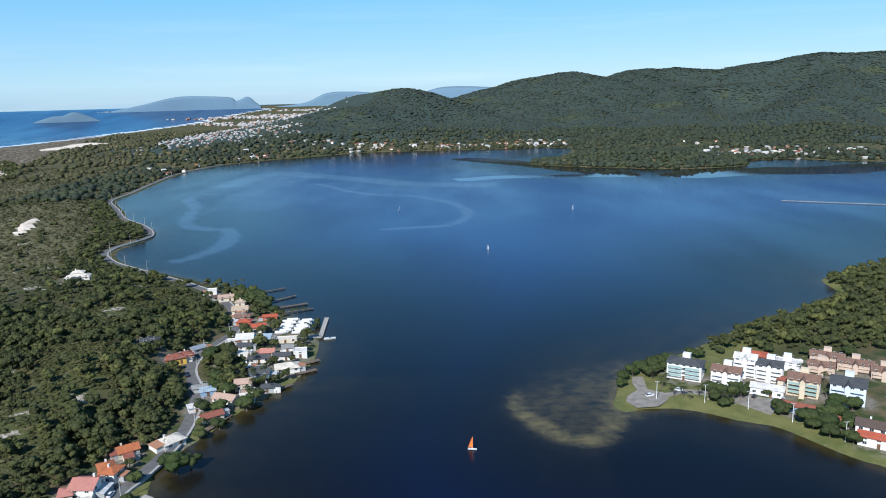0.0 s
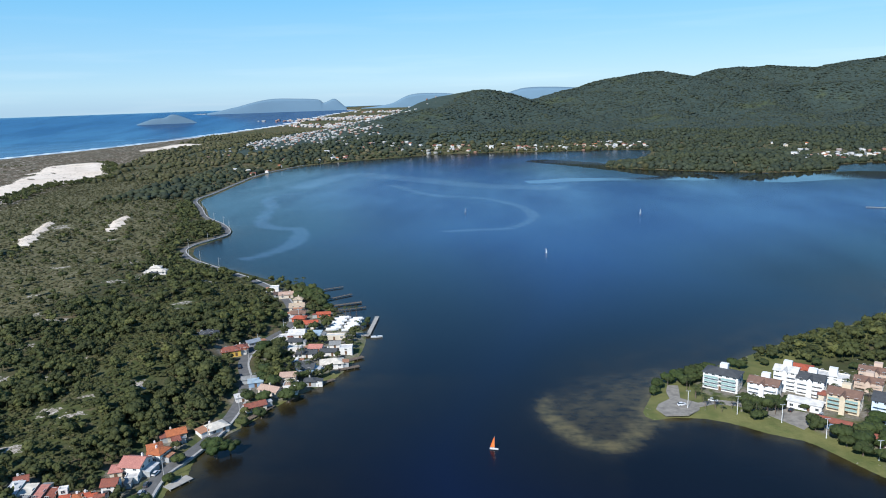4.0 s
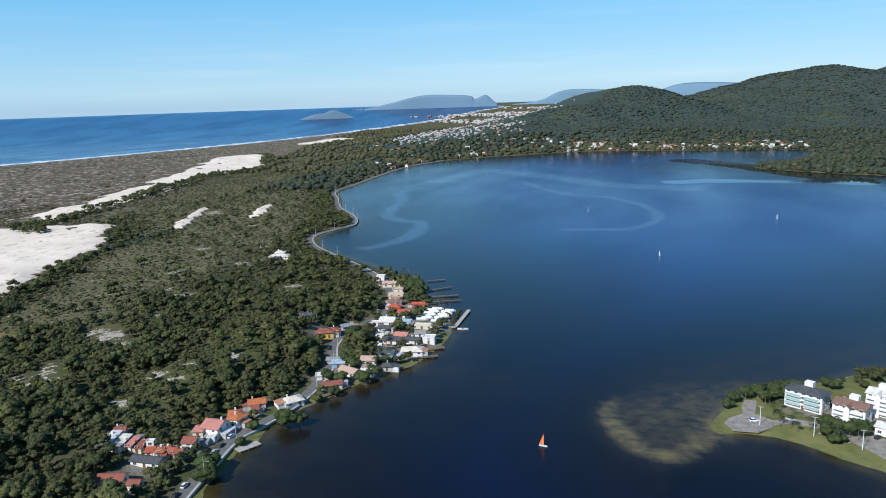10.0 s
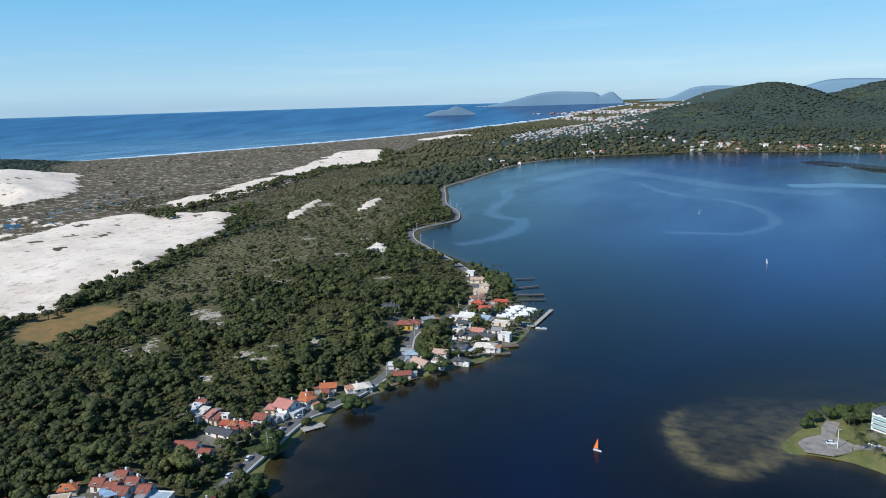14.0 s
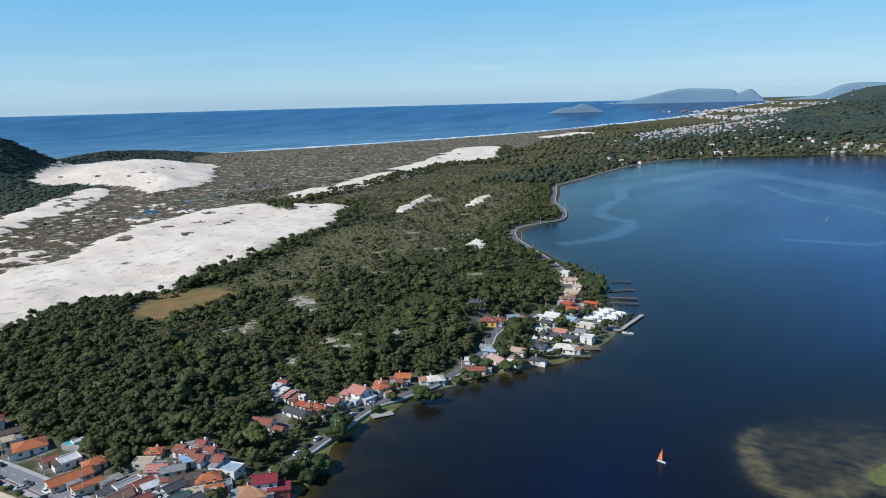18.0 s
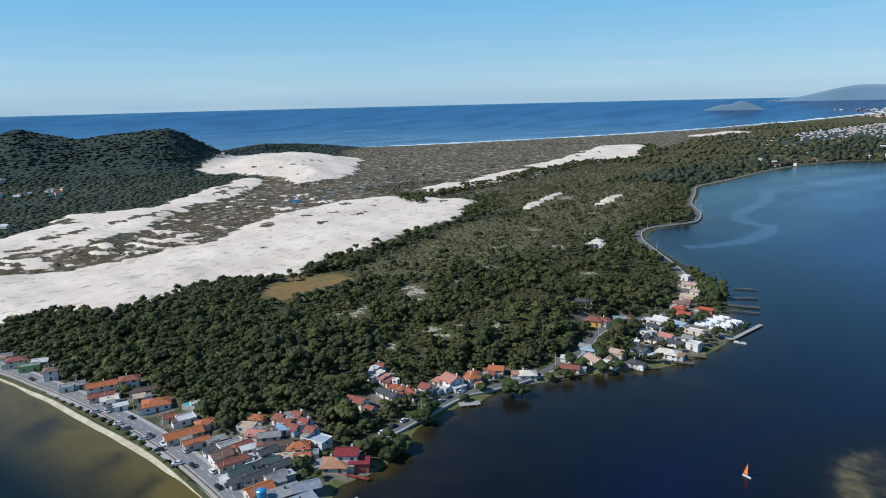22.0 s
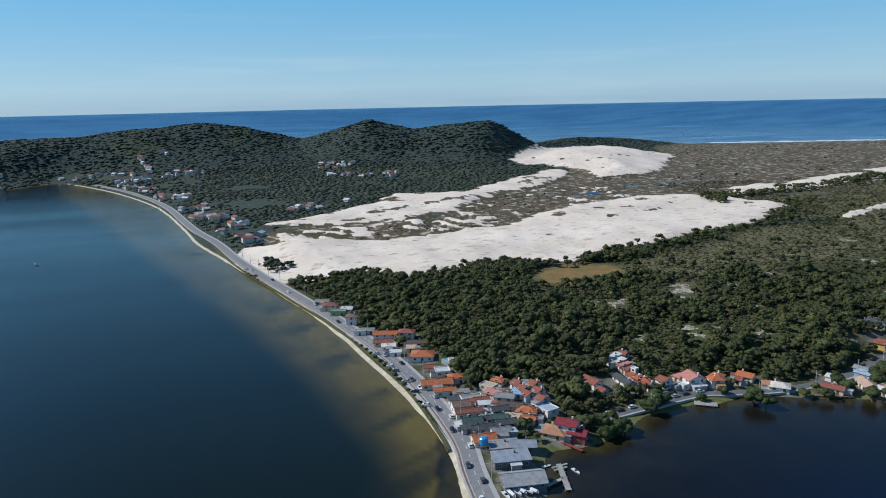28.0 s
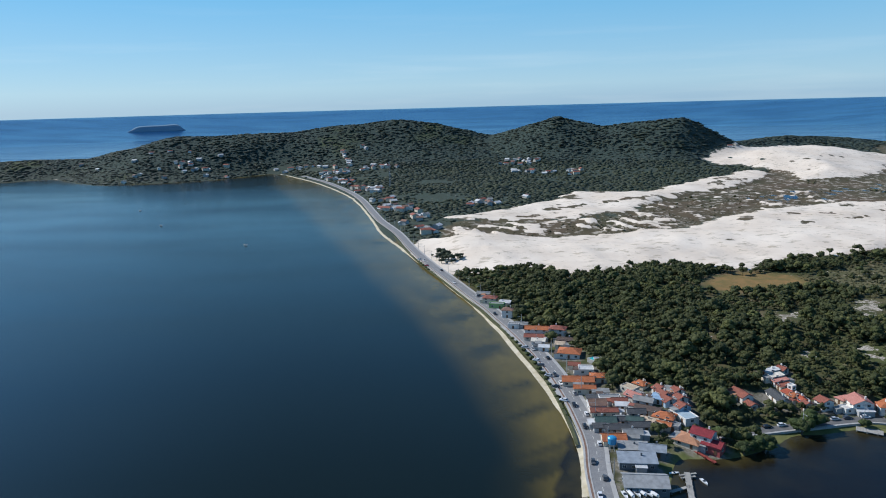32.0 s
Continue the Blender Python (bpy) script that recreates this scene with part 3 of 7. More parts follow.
house(-141.1, 204.7, 3.0, 3.5, 4.4, 1, 21, "shed", "white", "redorange")
house(-137.3, 199.1, 12.7, 5.0, 3.8, 1, 5, "gable", "white", "slate")
house(-139.6, 182.9, 9.8, 6.0, 5.0, 1, 18, "gable", "white", "redbrown")
house(-130.4, 184.1, 4.6, 4.0, 4.0, 1, 14, "gable", "white", "redbrown")
house(-130.7, 217.2, 5.4, 6.0, 6.4, 2, 14, "gable", "white", "redbrown")
house(-135.2, 228.7, 4.4, 6.0, 5.2, 1, 19, "hip", "cream", "pink")
house(-129.4, 232.2, 8.8, 9.0, 7.0, 2, -2, "gable", "white", "pink")
house(-127.0, 225.2, 4.7, 4.0, 3.6, 1, 16, "flat", "white", "whiteroof")
house(-126.8, 233.9, 4.2, 4.0, 3.4, 1, 25, "shed", "white", "bluegrey")
house(-128.5, 245.3, 5.4, 6.5, 6.0, 2, 33, "hip", "white", "orange")
house(-127.8, 241.0, 3.0, 3.5, 4.2, 1, 27, "shed", "white", "redorange")
house(-124.7, 255.2, 3.0, 4.5, 4.5, 1, 38, "gable", "white", "redbrown")
flats(116.3, 325.5, 16.0, 9.0, 10.9, 4, -30, "hipapt", "aptwhite", "slate")
flats(132.2, 315.2, 12.9, 9.0, 10.5, 4, -30, "apt", "aptwhite", "brown")
flats(145.2, 325.3, 9.9, 8.2, 12.6, 5, -30, "apt", "aptwhite", "whiteroof")
flats(154.3, 319.2, 11.4, 9.0, 11.3, 4, -30, "apt", "aptwhite", "slate")
flats(146.1, 303.3, 13.7, 6.6, 6.0, 1, -30, "low", "aptwhite", "whiteroof")
flats(162.2, 302.7, 12.9, 9.8, 10.9, 4, -32, "apt", "aptyellow", "brown")
flats(168.8, 332.2, 13.7, 8.2, 6.7, 3, -30, "flatapt", "aptwhite", "whiteroof")
flats(177.5, 294.1, 13.7, 11.5, 12.2, 4, -32, "apt", "aptblue", "slate")
flats(157.3, 343.2, 11.4, 7.4, 7.0, 2, -30, "house", "redwall2", "redorange")
flats(182.1, 325.2, 11.4, 7.4, 7.6, 3, -30, "apt", "apttan", "brown")
flats(191.3, 337.3, 15.2, 7.4, 7.6, 3, -30, "apt", "apttan", "brown")
flats(199.3, 326.4, 15.2, 7.4, 7.6, 3, -30, "apt", "apttan", "brown")
flats(207.1, 316.1, 10.6, 7.4, 7.6, 3, -30, "apt", "apttan", "brown")

YARDS = [(b[0], b[1], 0.5 * math.hypot(b[2], b[3])) for b in BUILDINGS]

# ---------------------------------------------------------------- ground
g = Nodes("ground_cover")
n_big, n_mid, n_fine = g.noise(60, 4), g.noise(9, 4), g.noise(1.2, 3)
scrub = g.mix(g.step(n_big, 0.35, 0.65), (0.080, 0.074, 0.034), (0.135, 0.105, 0.062))
scrub = g.mix(g.step(n_mid, 0.42, 0.62), scrub, (0.045, 0.062, 0.024))
heath_c = g.mix(g.step(n_big, 0.3, 0.7), (0.110, 0.080, 0.052), (0.064, 0.062, 0.034))
heath_c = g.mix(g.step(n_mid, 0.535, 0.64), heath_c, (0.36, 0.315, 0.255))
wood = g.mix(g.step(n_mid, 0.35, 0.7), (0.040, 0.046, 0.020), (0.070, 0.072, 0.030))
cover = g.mix(g.attr("heath"), scrub, heath_c)
cover = g.mix(g.attr("wood"), cover, wood)
n_tuft = g.noise(3.2, 4, 0.65)
plain_c = g.mix(g.step(n_tuft, 0.36, 0.66), (0.082, 0.083, 0.037), (0.155, 0.134, 0.074))
plain_c = g.mix(g.step(n_big, 0.45, 0.7), plain_c, g.mix(g.step(n_mid, 0.4, 0.65), (0.075, 0.080, 0.032), (0.120, 0.105, 0.058)))
cover = g.mix(g.attr("plain"), cover, plain_c)
grass_c = g.mix(g.step(n_tuft, 0.36, 0.66), (0.050, 0.062, 0.021), (0.092, 0.096, 0.036))
grass_c = g.mix(g.step(n_mid, 0.56, 0.68), grass_c, (0.125, 0.105, 0.055))
cover = g.mix(g.attr("grass"), cover, grass_c)
meadow_c = g.mix(g.step(n_mid, 0.4, 0.65), (0.23, 0.145, 0.058), (0.15, 0.12, 0.046))
cover = g.mix(g.attr("meadow"), cover, meadow_c)
lawn = g.mix(g.step(n_mid, 0.4, 0.65), (0.150, 0.148, 0.055), (0.098, 0.112, 0.038))
cover = g.mix(g.attr("lawn"), cover, lawn)
yard_c = g.mix(g.step(n_fine, 0.4, 0.65), (0.22, 0.20, 0.175), (0.13, 0.12, 0.085))
yard_c = g.mix(g.step(n_mid, 0.5, 0.62), yard_c, (0.065, 0.080, 0.028))
cover = g.mix(g.attr("yard"), cover, yard_c)
# hill ground: green with the bluish tint of distance haze put in
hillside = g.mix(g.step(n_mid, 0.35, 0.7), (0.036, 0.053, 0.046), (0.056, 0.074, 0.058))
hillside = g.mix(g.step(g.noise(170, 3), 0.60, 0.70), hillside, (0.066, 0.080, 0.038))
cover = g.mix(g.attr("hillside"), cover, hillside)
sand_c = g.mix(g.step(n_big, 0.35, 0.7), (0.63, 0.535, 0.43), (0.74, 0.65, 0.54))
thin = g.step(g.noise(11, 4, 0.62, (1.7, 0.9, 1)), 0.565, 0.635)
sand_c = g.mix(g.math("MULTIPLY", thin, 0.55), sand_c, g.mix(g.step(n_mid, 0.4, 0.6), (0.34, 0.27, 0.185), (0.23, 0.20, 0.13)))
sand_f = g.step(g.math("ADD", g.attr("sand"), g.math("ADD", g.math("MULTIPLY", g.math("SUBTRACT", n_mid, 0.5), 0.9), g.math("MULTIPLY", g.math("SUBTRACT", g.noise(28, 4, 0.6, (1.9, 0.8, 1)), 0.5), 1.3))), 0.42, 0.58)
cover = g.mix(sand_f, cover, sand_c)
bare_f = g.step(g.math("ADD", g.attr("bare"), g.math("ADD", g.math("MULTIPLY", g.math("SUBTRACT", n_tuft, 0.5), 2.6), g.math("MULTIPLY", g.math("SUBTRACT", n_mid, 0.5), 0.8))), 0.50, 0.60)
bare_c = g.mix(g.step(n_fine, 0.36, 0.62), (0.50, 0.45, 0.385), (0.17, 0.145, 0.105))
cover = g.mix(bare_f, cover, bare_c)
pond = g.step(g.math("ADD", g.attr("pond"), g.math("MULTIPLY", g.math("SUBTRACT", g.noise(18, 3, 0.5, (0.6, 1.6, 1)), 0.5), 1.6)), 0.72, 0.78)
cover = g.mix(pond, cover, (0.016, 0.030, 0.050))
g.bump(g.math("ADD", n_mid, g.math("MULTIPLY", n_fine, 0.3)), 0.6, 1.2)
GROUND = g.done(cover, g.step(pond, 0, 1, 0.95, 0.08), 0, g.step(pond, 0, 1, 0.1, 0.5))

gx, gy = polar(0.34, 3.0, 70, 38000, 0.0135)
s, gz, hill, sand, heath, road, on_head = survey(gx, gy)
wood_zone = (0.8 * smooth(rough(gx, gy, 90, 3, 11), 0.0, 0.15) * (gx > -480) * (gy < 1100))
lawn_zone = np.where(on_head, 1 - smooth(s, 16, 40), (1 - smooth(s, 4, 9)) * smooth(gy, 95, 110) * (gx > -140) * (gy < 420))
outer_line = curve(OUTER[3:-2])
head_rim = 0.30 * (1 - smooth(np.abs(s - 1.0), 0.8, 2.2)) * on_head
shore_sand = 0.5 * (1 - smooth(np.abs(s - 0.9), 0.7, 2.0)) * np.where(off_line(gx, gy, outer_line) < 9, 1.0, 0.0)
beach = (1 - smooth(s, 18, 45)) * (gx < -1380) * (gy > 1120)
sand = sand * (1 - 0.95 * smooth(rough(gx * 0.9 + gy * 0.4, gy * 0.45 - gx * 0.2, 17, 3, 44) + 0.10 * ((gx < -600) & (gy < 520)) - 0.07 * (gx > -560), 0.16, 0.30))
bare = np.zeros(gx.shape)
for ox, oy, reach in OPEN:
    d_open = np.hypot(gx - ox, gy - oy)
    bare = np.maximum(bare, 0.72 * (1 - smooth(d_open + 7 * rough(gx, gy, 9, 3, 17), reach * 0.4, reach * 1.35)))
bare = np.maximum(bare, 0.12 * smooth(inside(gx, gy, brown_plain), -10, 20))
yard = np.zeros(gx.shape)
for hx, hy, reach in YARDS:
    yard = np.maximum(yard, 1 - smooth(np.hypot(gx - hx, gy - hy) + 4 * rough(gx, gy, 8, 2, 27), reach, reach + 4))
yard = np.maximum(yard, 0.9 * smooth(inside(gx, gy, np.array([(-122, 352), (-124, 400), (-132, 440), (-112, 446), (-80, 436), (-73, 400), (-74, 362), (-88, 342)])) + 6 * rough(gx, gy, 10, 2, 28), -3, 3))
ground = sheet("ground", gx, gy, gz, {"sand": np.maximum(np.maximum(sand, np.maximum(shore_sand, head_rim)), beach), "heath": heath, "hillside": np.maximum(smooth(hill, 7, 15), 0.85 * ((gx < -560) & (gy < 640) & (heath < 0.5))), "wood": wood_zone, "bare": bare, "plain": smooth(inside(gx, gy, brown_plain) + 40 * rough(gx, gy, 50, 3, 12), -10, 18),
                                      "grass": smooth(inside(gx, gy, green_hill) + 22 * rough(gx, gy, 26, 3, 13), -5, 8), "lawn": lawn_zone,
                                      "meadow": smooth(inside(gx, gy, meadow), -6, 6), "yard": yard,
                                      "pond": 0.57 * (1 - smooth(off_line(gx, gy, np.array([(-790, 470), (-840, 600), (-900, 760)])), 25, 105))}, GROUND)
tagged(ground, "sandy coastal ground with scrub, heath and pale dunes", "ground", kind="structure")

# ---------------------------------------------------------------- water
w = Nodes("lagoon_water")
streak = w.noise(120, 3, 0.5, (1.0, 0.35, 1))
deep = w.mix(w.attr("outer"), (0.0034, 0.0038, 0.0062), (0.0050, 0.0090, 0.0066))
# away from the shore, blue sky reflection is put into the base colour
deep = w.mix(w.attr("open"), deep, w.mix(w.attr("outer"), (0.0045, 0.0190, 0.100), (0.025, 0.056, 0.086)))
deep = w.mix(w.attr("sea"), deep, (0.006, 0.045, 0.130))
bed = w.mix(w.step(w.noise(34, 3, 0.6, (1, 1.6, 1)), 0.35, 0.65), (0.150, 0.110, 0.022), (0.092, 0.070, 0.016))
bed = w.mix(w.attr("outer"), w.mix(w.step(w.noise(14, 3), 0.35, 0.65), (0.050, 0.040, 0.014), (0.026, 0.023, 0.010)), bed)
bed = w.mix(w.attr("bar"), bed, w.mix(w.step(w.noise(7, 4, 0.6, (0.9, 1.25, 1)), 0.35, 0.65), (0.130, 0.106, 0.046), (0.038, 0.036, 0.021)))
colour = w.mix(w.attr("shallow"), deep, bed)
foam = w.step(w.math("ADD", w.attr("surf"), w.math("MULTIPLY", w.math("SUBTRACT", w.noise(30, 3), 0.5), 1.2)), 0.40, 0.58)
colour = w.mix(foam, colour, (0.75, 0.78, 0.78))
ripple = w.math("ADD", w.noise(2.2, 3), w.math("MULTIPLY", w.noise(0.5, 2), 0.35))
calm = w.step(w.math("ADD", w.attr("calm"), w.math("MULTIPLY", w.math("SUBTRACT", w.noise(60, 3, 0.6, (0.35, 1, 1)), 0.5), 1.3)), 0.35, 0.6)
# sky sheen of calm bands, painted as a paler water colour
sheen = w.step(w.math("ADD", w.attr("slick"), w.math("MULTIPLY", w.math("SUBTRACT", w.noise(70, 3, 0.6, (0.5, 1, 1)), 0.5), 0.8)), 0.35, 0.8)
colour = w.mix(w.math("MULTIPLY", sheen, 0.42), colour, (0.080, 0.135, 0.215))
still = w.step(calm, 0.0, 1.0, 1.0, 0.12)
w.bump(ripple, w.math("MULTIPLY", w.step(streak, 0.35, 0.65, 0.07, 0.19), still), 0.5)
WATER = w.done(colour, w.math("MULTIPLY", w.step(streak, 0.35, 0.65, 0.14, 0.24), still), 0.0, 0.26)
w.out.inputs["IOR"].default_value = 1.33

SHELF = [(260, 80), (-60, 81), (-78, 80), (-107, 77), (-142, 68), (-186, 57), (-244, 40), (-325, 10), (-440, -34), (-561, -80), (-805, -168), (-1000, -240), (-1150, -300), (-1320, -330)]
BAR = [(30, 300), (37, 318), (54, 331), (77, 338), (100, 345), (95, 322), (82, 296), (66, 268), (58, 262), (50, 263), (42, 270), (34, 284)]
bar_line = curve(BAR, True, 3)
shelf_land = np.vstack([curve(SHELF), [(-1290, -260), (-1000, -60), (-500, 60), (-150, 110), (260, 110)]])
wx, wy = polar(0.6, 3.0, 60, 39500, 0.018)
ws = np.maximum(inside(wx, wy, land_outline), inside(wx, wy, head_outline))
bar_d = inside(wx, wy, bar_line)
bar_near = curve([(29, 319), (31, 295), (43, 275), (56, 265), (65, 269), (75, 288)])
bar_v = smooth(bar_d, -12, 10) * (0.36 + 0.6 * rough(wx, wy, 18, 2, 4)) + 0.85 * smooth(bar_d, -4, 0) * (1 - smooth(off_line(wx, wy, bar_near), 1.5, 8))
bar_v = np.maximum(bar_v, 0.34 * smooth(inside(wx, wy, head_outline), -75, -4) * (wy > 318 - 0.3 * (wx - 90)))
tongue = smooth(rough(0.93 * wx - 0.36 * wy + 0.9 * ws, 0.14 * ws, 13, 2, 77), 0.02, 0.18) * smooth(ws, -34, -18) * (1 - smooth(ws, -6, -2))
shelf_v = smooth(inside(wx, wy, shelf_land) + 12 * rough(wx, wy, 60, 2, 9), -16, 12) * (0.55 + 0.45 * smooth(ws, -30, -2)) * (1 - 0.62 * tongue) * (0.88 + 0.3 * rough(wx, wy, 40, 2, 78))
rim = smooth(ws, -9, -1) * 0.75 + smooth(ws, -40, -4) * 0.18 + smooth(ws, -100, -5) * 0.14 * (wy < 340) * (wx < 60) * (wy > 100)
side = (wy < 95 - 0.25 * (wx + 100)).astype(float) * (wx > -1500)
sea = ((wx < -1420) & (ws < 0) & ((wy > 1000) | (wx < -1700))).astype(float)
surf = np.where(sea > 0, 1 - smooth(np.abs(-ws - 30 - 40 * rough(wx, wy, 260, 2, 6)), 12, 42), 0)
# bands that get the painted sheen
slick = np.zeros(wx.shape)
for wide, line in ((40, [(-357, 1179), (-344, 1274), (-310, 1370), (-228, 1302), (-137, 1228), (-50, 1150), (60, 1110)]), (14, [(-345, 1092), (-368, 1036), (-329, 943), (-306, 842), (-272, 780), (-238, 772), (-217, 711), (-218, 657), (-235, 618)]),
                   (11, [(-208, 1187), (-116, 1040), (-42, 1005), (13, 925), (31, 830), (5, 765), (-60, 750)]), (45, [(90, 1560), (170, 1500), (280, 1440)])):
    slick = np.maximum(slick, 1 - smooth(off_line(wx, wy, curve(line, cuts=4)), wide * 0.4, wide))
calm_v = np.zeros(wx.shape)
for wide, line in ((55, [(62, 1570), (150, 1470), (235, 1330), (300, 1210)]), (30, [(40, 1190), (150, 1215), (260, 1195)]), (75, [(420, 1180), (520, 1210), (640, 1190), (760, 1230)])):
    calm_v = np.maximum(calm_v, 1 - smooth(off_line(wx, wy, curve(line, cuts=4)), wide * 0.4, wide))
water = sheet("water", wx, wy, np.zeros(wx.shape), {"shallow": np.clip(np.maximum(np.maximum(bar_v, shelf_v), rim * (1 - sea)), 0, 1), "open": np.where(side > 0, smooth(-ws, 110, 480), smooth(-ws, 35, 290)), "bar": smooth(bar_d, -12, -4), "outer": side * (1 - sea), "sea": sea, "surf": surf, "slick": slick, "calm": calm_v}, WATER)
tagged(water, "dark calm lagoon water with blue sea beyond", "water", kind="structure")

# ---------------------------------------------------------------- building materials
def plaster(name, c, stain=0.12):
    m = Nodes(name)
    k = m.mix(m.step(m.noise(2.5, 4), 0.35, 0.75), c, tuple(v * (1 - stain * 2) for v in c))
    k = m.mix(m.step(m.noise(0.4, 3), 0.4, 0.8), k, tuple(v * (1 - stain) for v in c))
    m.bump(m.noise(0.15, 2), 0.2, 0.02)
    return m.done(k, 0.85, 0, 0.3)


def tiles(name, c, dark, course=0.35):
    m = Nodes(name)
    rows = m.put("ShaderNodeTexWave", {"Vector": m.put("ShaderNodeTexCoord").outputs["Object"], "Scale": 0.9 / course, "Distortion": 1.0}).outputs["Fac"]
    k = m.mix(m.step(m.noise(1.6, 4), 0.3, 0.75), c, dark)
    k = m.mix(m.step(m.noise(0.35, 2), 0.45, 0.8), k, tuple(v * 0.7 for v in c))
    k = m.mix(m.math("MULTIPLY", rows, 0.25), k, tuple(v * 0.5 for v in dark))
    m.bump(rows, 0.6, 0.05)
    return m.done(k, 0.8, 0, 0.3)


def sheet_metal(name, c, metal=0.0, rough_=0.5):
    m = Nodes(name)
    ribs = m.put("ShaderNodeTexWave", {"Vector": m.put("ShaderNodeTexCoord").outputs["Object"], "Scale": 1.6}).outputs["Fac"]
    k = m.mix(m.step(m.noise(2.2, 4), 0.35, 0.75), c, tuple(v * 0.62 for v in c))
    m.bump(ribs, 0.4, 0.04)
    return m.done(k, rough_, metal, 0.4)


WALLS = {k: plaster("plaster_" + k, c) for k, c in {
    "white": (0.76, 0.725, 0.67), "cream": (0.66, 0.58, 0.46), "grey": (0.42, 0.42, 0.41), "shedwall": (0.16, 0.17, 0.18), "yellow": (0.72, 0.46, 0.10), "blue": (0.42, 0.55, 0.66),
    "bluewall": (0.25, 0.36, 0.50), "green": (0.30, 0.45, 0.18), "maroonwall": (0.42, 0.10, 0.09), "redwall": (0.50, 0.14, 0.07), "redwall2": (0.60, 0.30, 0.22),
    "aptwhite": (0.80, 0.79, 0.77), "aptyellow": (0.68, 0.57, 0.41), "aptblue": (0.66, 0.74, 0.82), "apttan": (0.60, 0.46, 0.36)}.items()}
ROOFS = {k: tiles("tiles_" + k, c, d) for k, c, d in (
    ("orange", (0.52, 0.17, 0.06), (0.36, 0.12, 0.06)), ("redorange", (0.50, 0.11, 0.05), (0.32, 0.09, 0.06)), ("redbrown", (0.33, 0.11, 0.07), (0.20, 0.08, 0.06)),
    ("brown", (0.27, 0.16, 0.11), (0.16, 0.10, 0.08)), ("darkbrown", (0.14, 0.095, 0.075), (0.085, 0.065, 0.055)), ("maroon", (0.28, 0.035, 0.045), (0.18, 0.03, 0.035)),
    ("pink", (0.55, 0.24, 0.19), (0.42, 0.18, 0.14)), ("pinktan", (0.55, 0.38, 0.29), (0.42, 0.29, 0.22)), ("tan", (0.55, 0.43, 0.30), (0.42, 0.33, 0.24)),
    ("tan2", (0.48, 0.24, 0.13), (0.36, 0.18, 0.11)), ("slate", (0.095, 0.10, 0.105), (0.055, 0.058, 0.062)), ("teal", (0.07, 0.12, 0.105), (0.05, 0.08, 0.08)))}
ROOFS.update({k: sheet_metal("roof_" + k, c, mt, r) for k, c, mt, r in (
    ("metal", (0.33, 0.36, 0.39), 0.2, 0.5), ("metal2", (0.36, 0.36, 0.35), 0.1, 0.6), ("bluemetal", (0.32, 0.45, 0.58), 0.1, 0.5), ("bluegrey", (0.38, 0.47, 0.52), 0, 0.6),
    ("grey", (0.26, 0.26, 0.25), 0, 0.8), ("lightgrey", (0.55, 0.55, 0.54), 0, 0.7), ("whiteroof", (0.66, 0.635, 0.59), 0, 0.7), ("beige", (0.66, 0.60, 0.50), 0, 0.8),
    ("striped", (0.30, 0.30, 0.29), 0, 0.7))})
GLASS_DARK = Nodes("window_glass").done((0.03, 0.04, 0.05), 0.08, 0, 0.6)
GLASS_RAIL = Nodes("balcony_glass").done((0.28, 0.40, 0.38), 0.12, 0, 0.6)
FRAME_W = plaster("window_frame_paint", (0.62, 0.61, 0.58))
TIMBER = tiles("weathered_timber", (0.20, 0.155, 0.115), (0.11, 0.085, 0.065), 0.25)
CONCRETE = plaster("concrete", (0.42, 0.41, 0.38), 0.2)
DOOR_M = plaster("door_wood", (0.16, 0.09, 0.05))


# ---------------------------------------------------------------- mesh helpers
def mesh_of(name, verts, faces, mat):
    me = bpy.data.meshes.new(name)
    me.from_pydata([tuple(v) for v in verts], [], [tuple(f) for f in faces])
    me.materials.append(mat)
    me.update()
    return me


def box(x0, x1, y0, y1, z0, z1):
    v = [(x, y, z) for z in (z0, z1) for x, y in ((x0, y0), (x1, y0), (x1, y1), (x0, y1))]
    return v, [(3, 2, 1, 0), (4, 5, 6, 7), (0, 1, 5, 4), (1, 2, 6, 5), (2, 3, 7, 6), (3, 0, 4, 7)]


def joined(*solids):
    v, f = [], []
    for sv, sf in solids:
        f += [tuple(i + len(v) for i in q) for q in sf]
        v += list(sv)
    return v, f


def part(name, solid, mat, parent, label="", at=None):
    me = solid if isinstance(solid, bpy.types.Mesh) else mesh_of(name, *solid, mat)
    ob = new(name, me)
    ob.parent = parent
    if at is not None:
        ob.matrix_basis = at
    if label:
        ob["label"] = label
    return ob


def thing(name, at, label, category, group="", kind=""):
    ob = new(name)
    ob.empty_display_size = 0.5
    ob.matrix_basis = at
    return tagged(ob, label, category, group, kind)


def gable_roof(w, d, z, rise, over=0.5, t=0.22):
    x, y = w / 2 + over, d / 2 + over
    drop = rise * over / (d / 2)
    v = [(-x, -y, z - drop), (x, -y, z - drop), (x, 0, z + rise), (-x, 0, z + rise), (-x, y, z - drop), (x, y, z - drop)]
    v += [(a, b, c + t) for a, b, c in v]
    f = [(6, 7, 8, 9), (9, 8, 11, 10), (3, 2, 1, 0), (4, 5, 2, 3), (0, 1, 7, 6), (5, 4, 10, 11), (1, 2, 8, 7), (2, 5, 11, 8), (3, 0, 6, 9), (4, 3, 9, 10)]
    return v, f


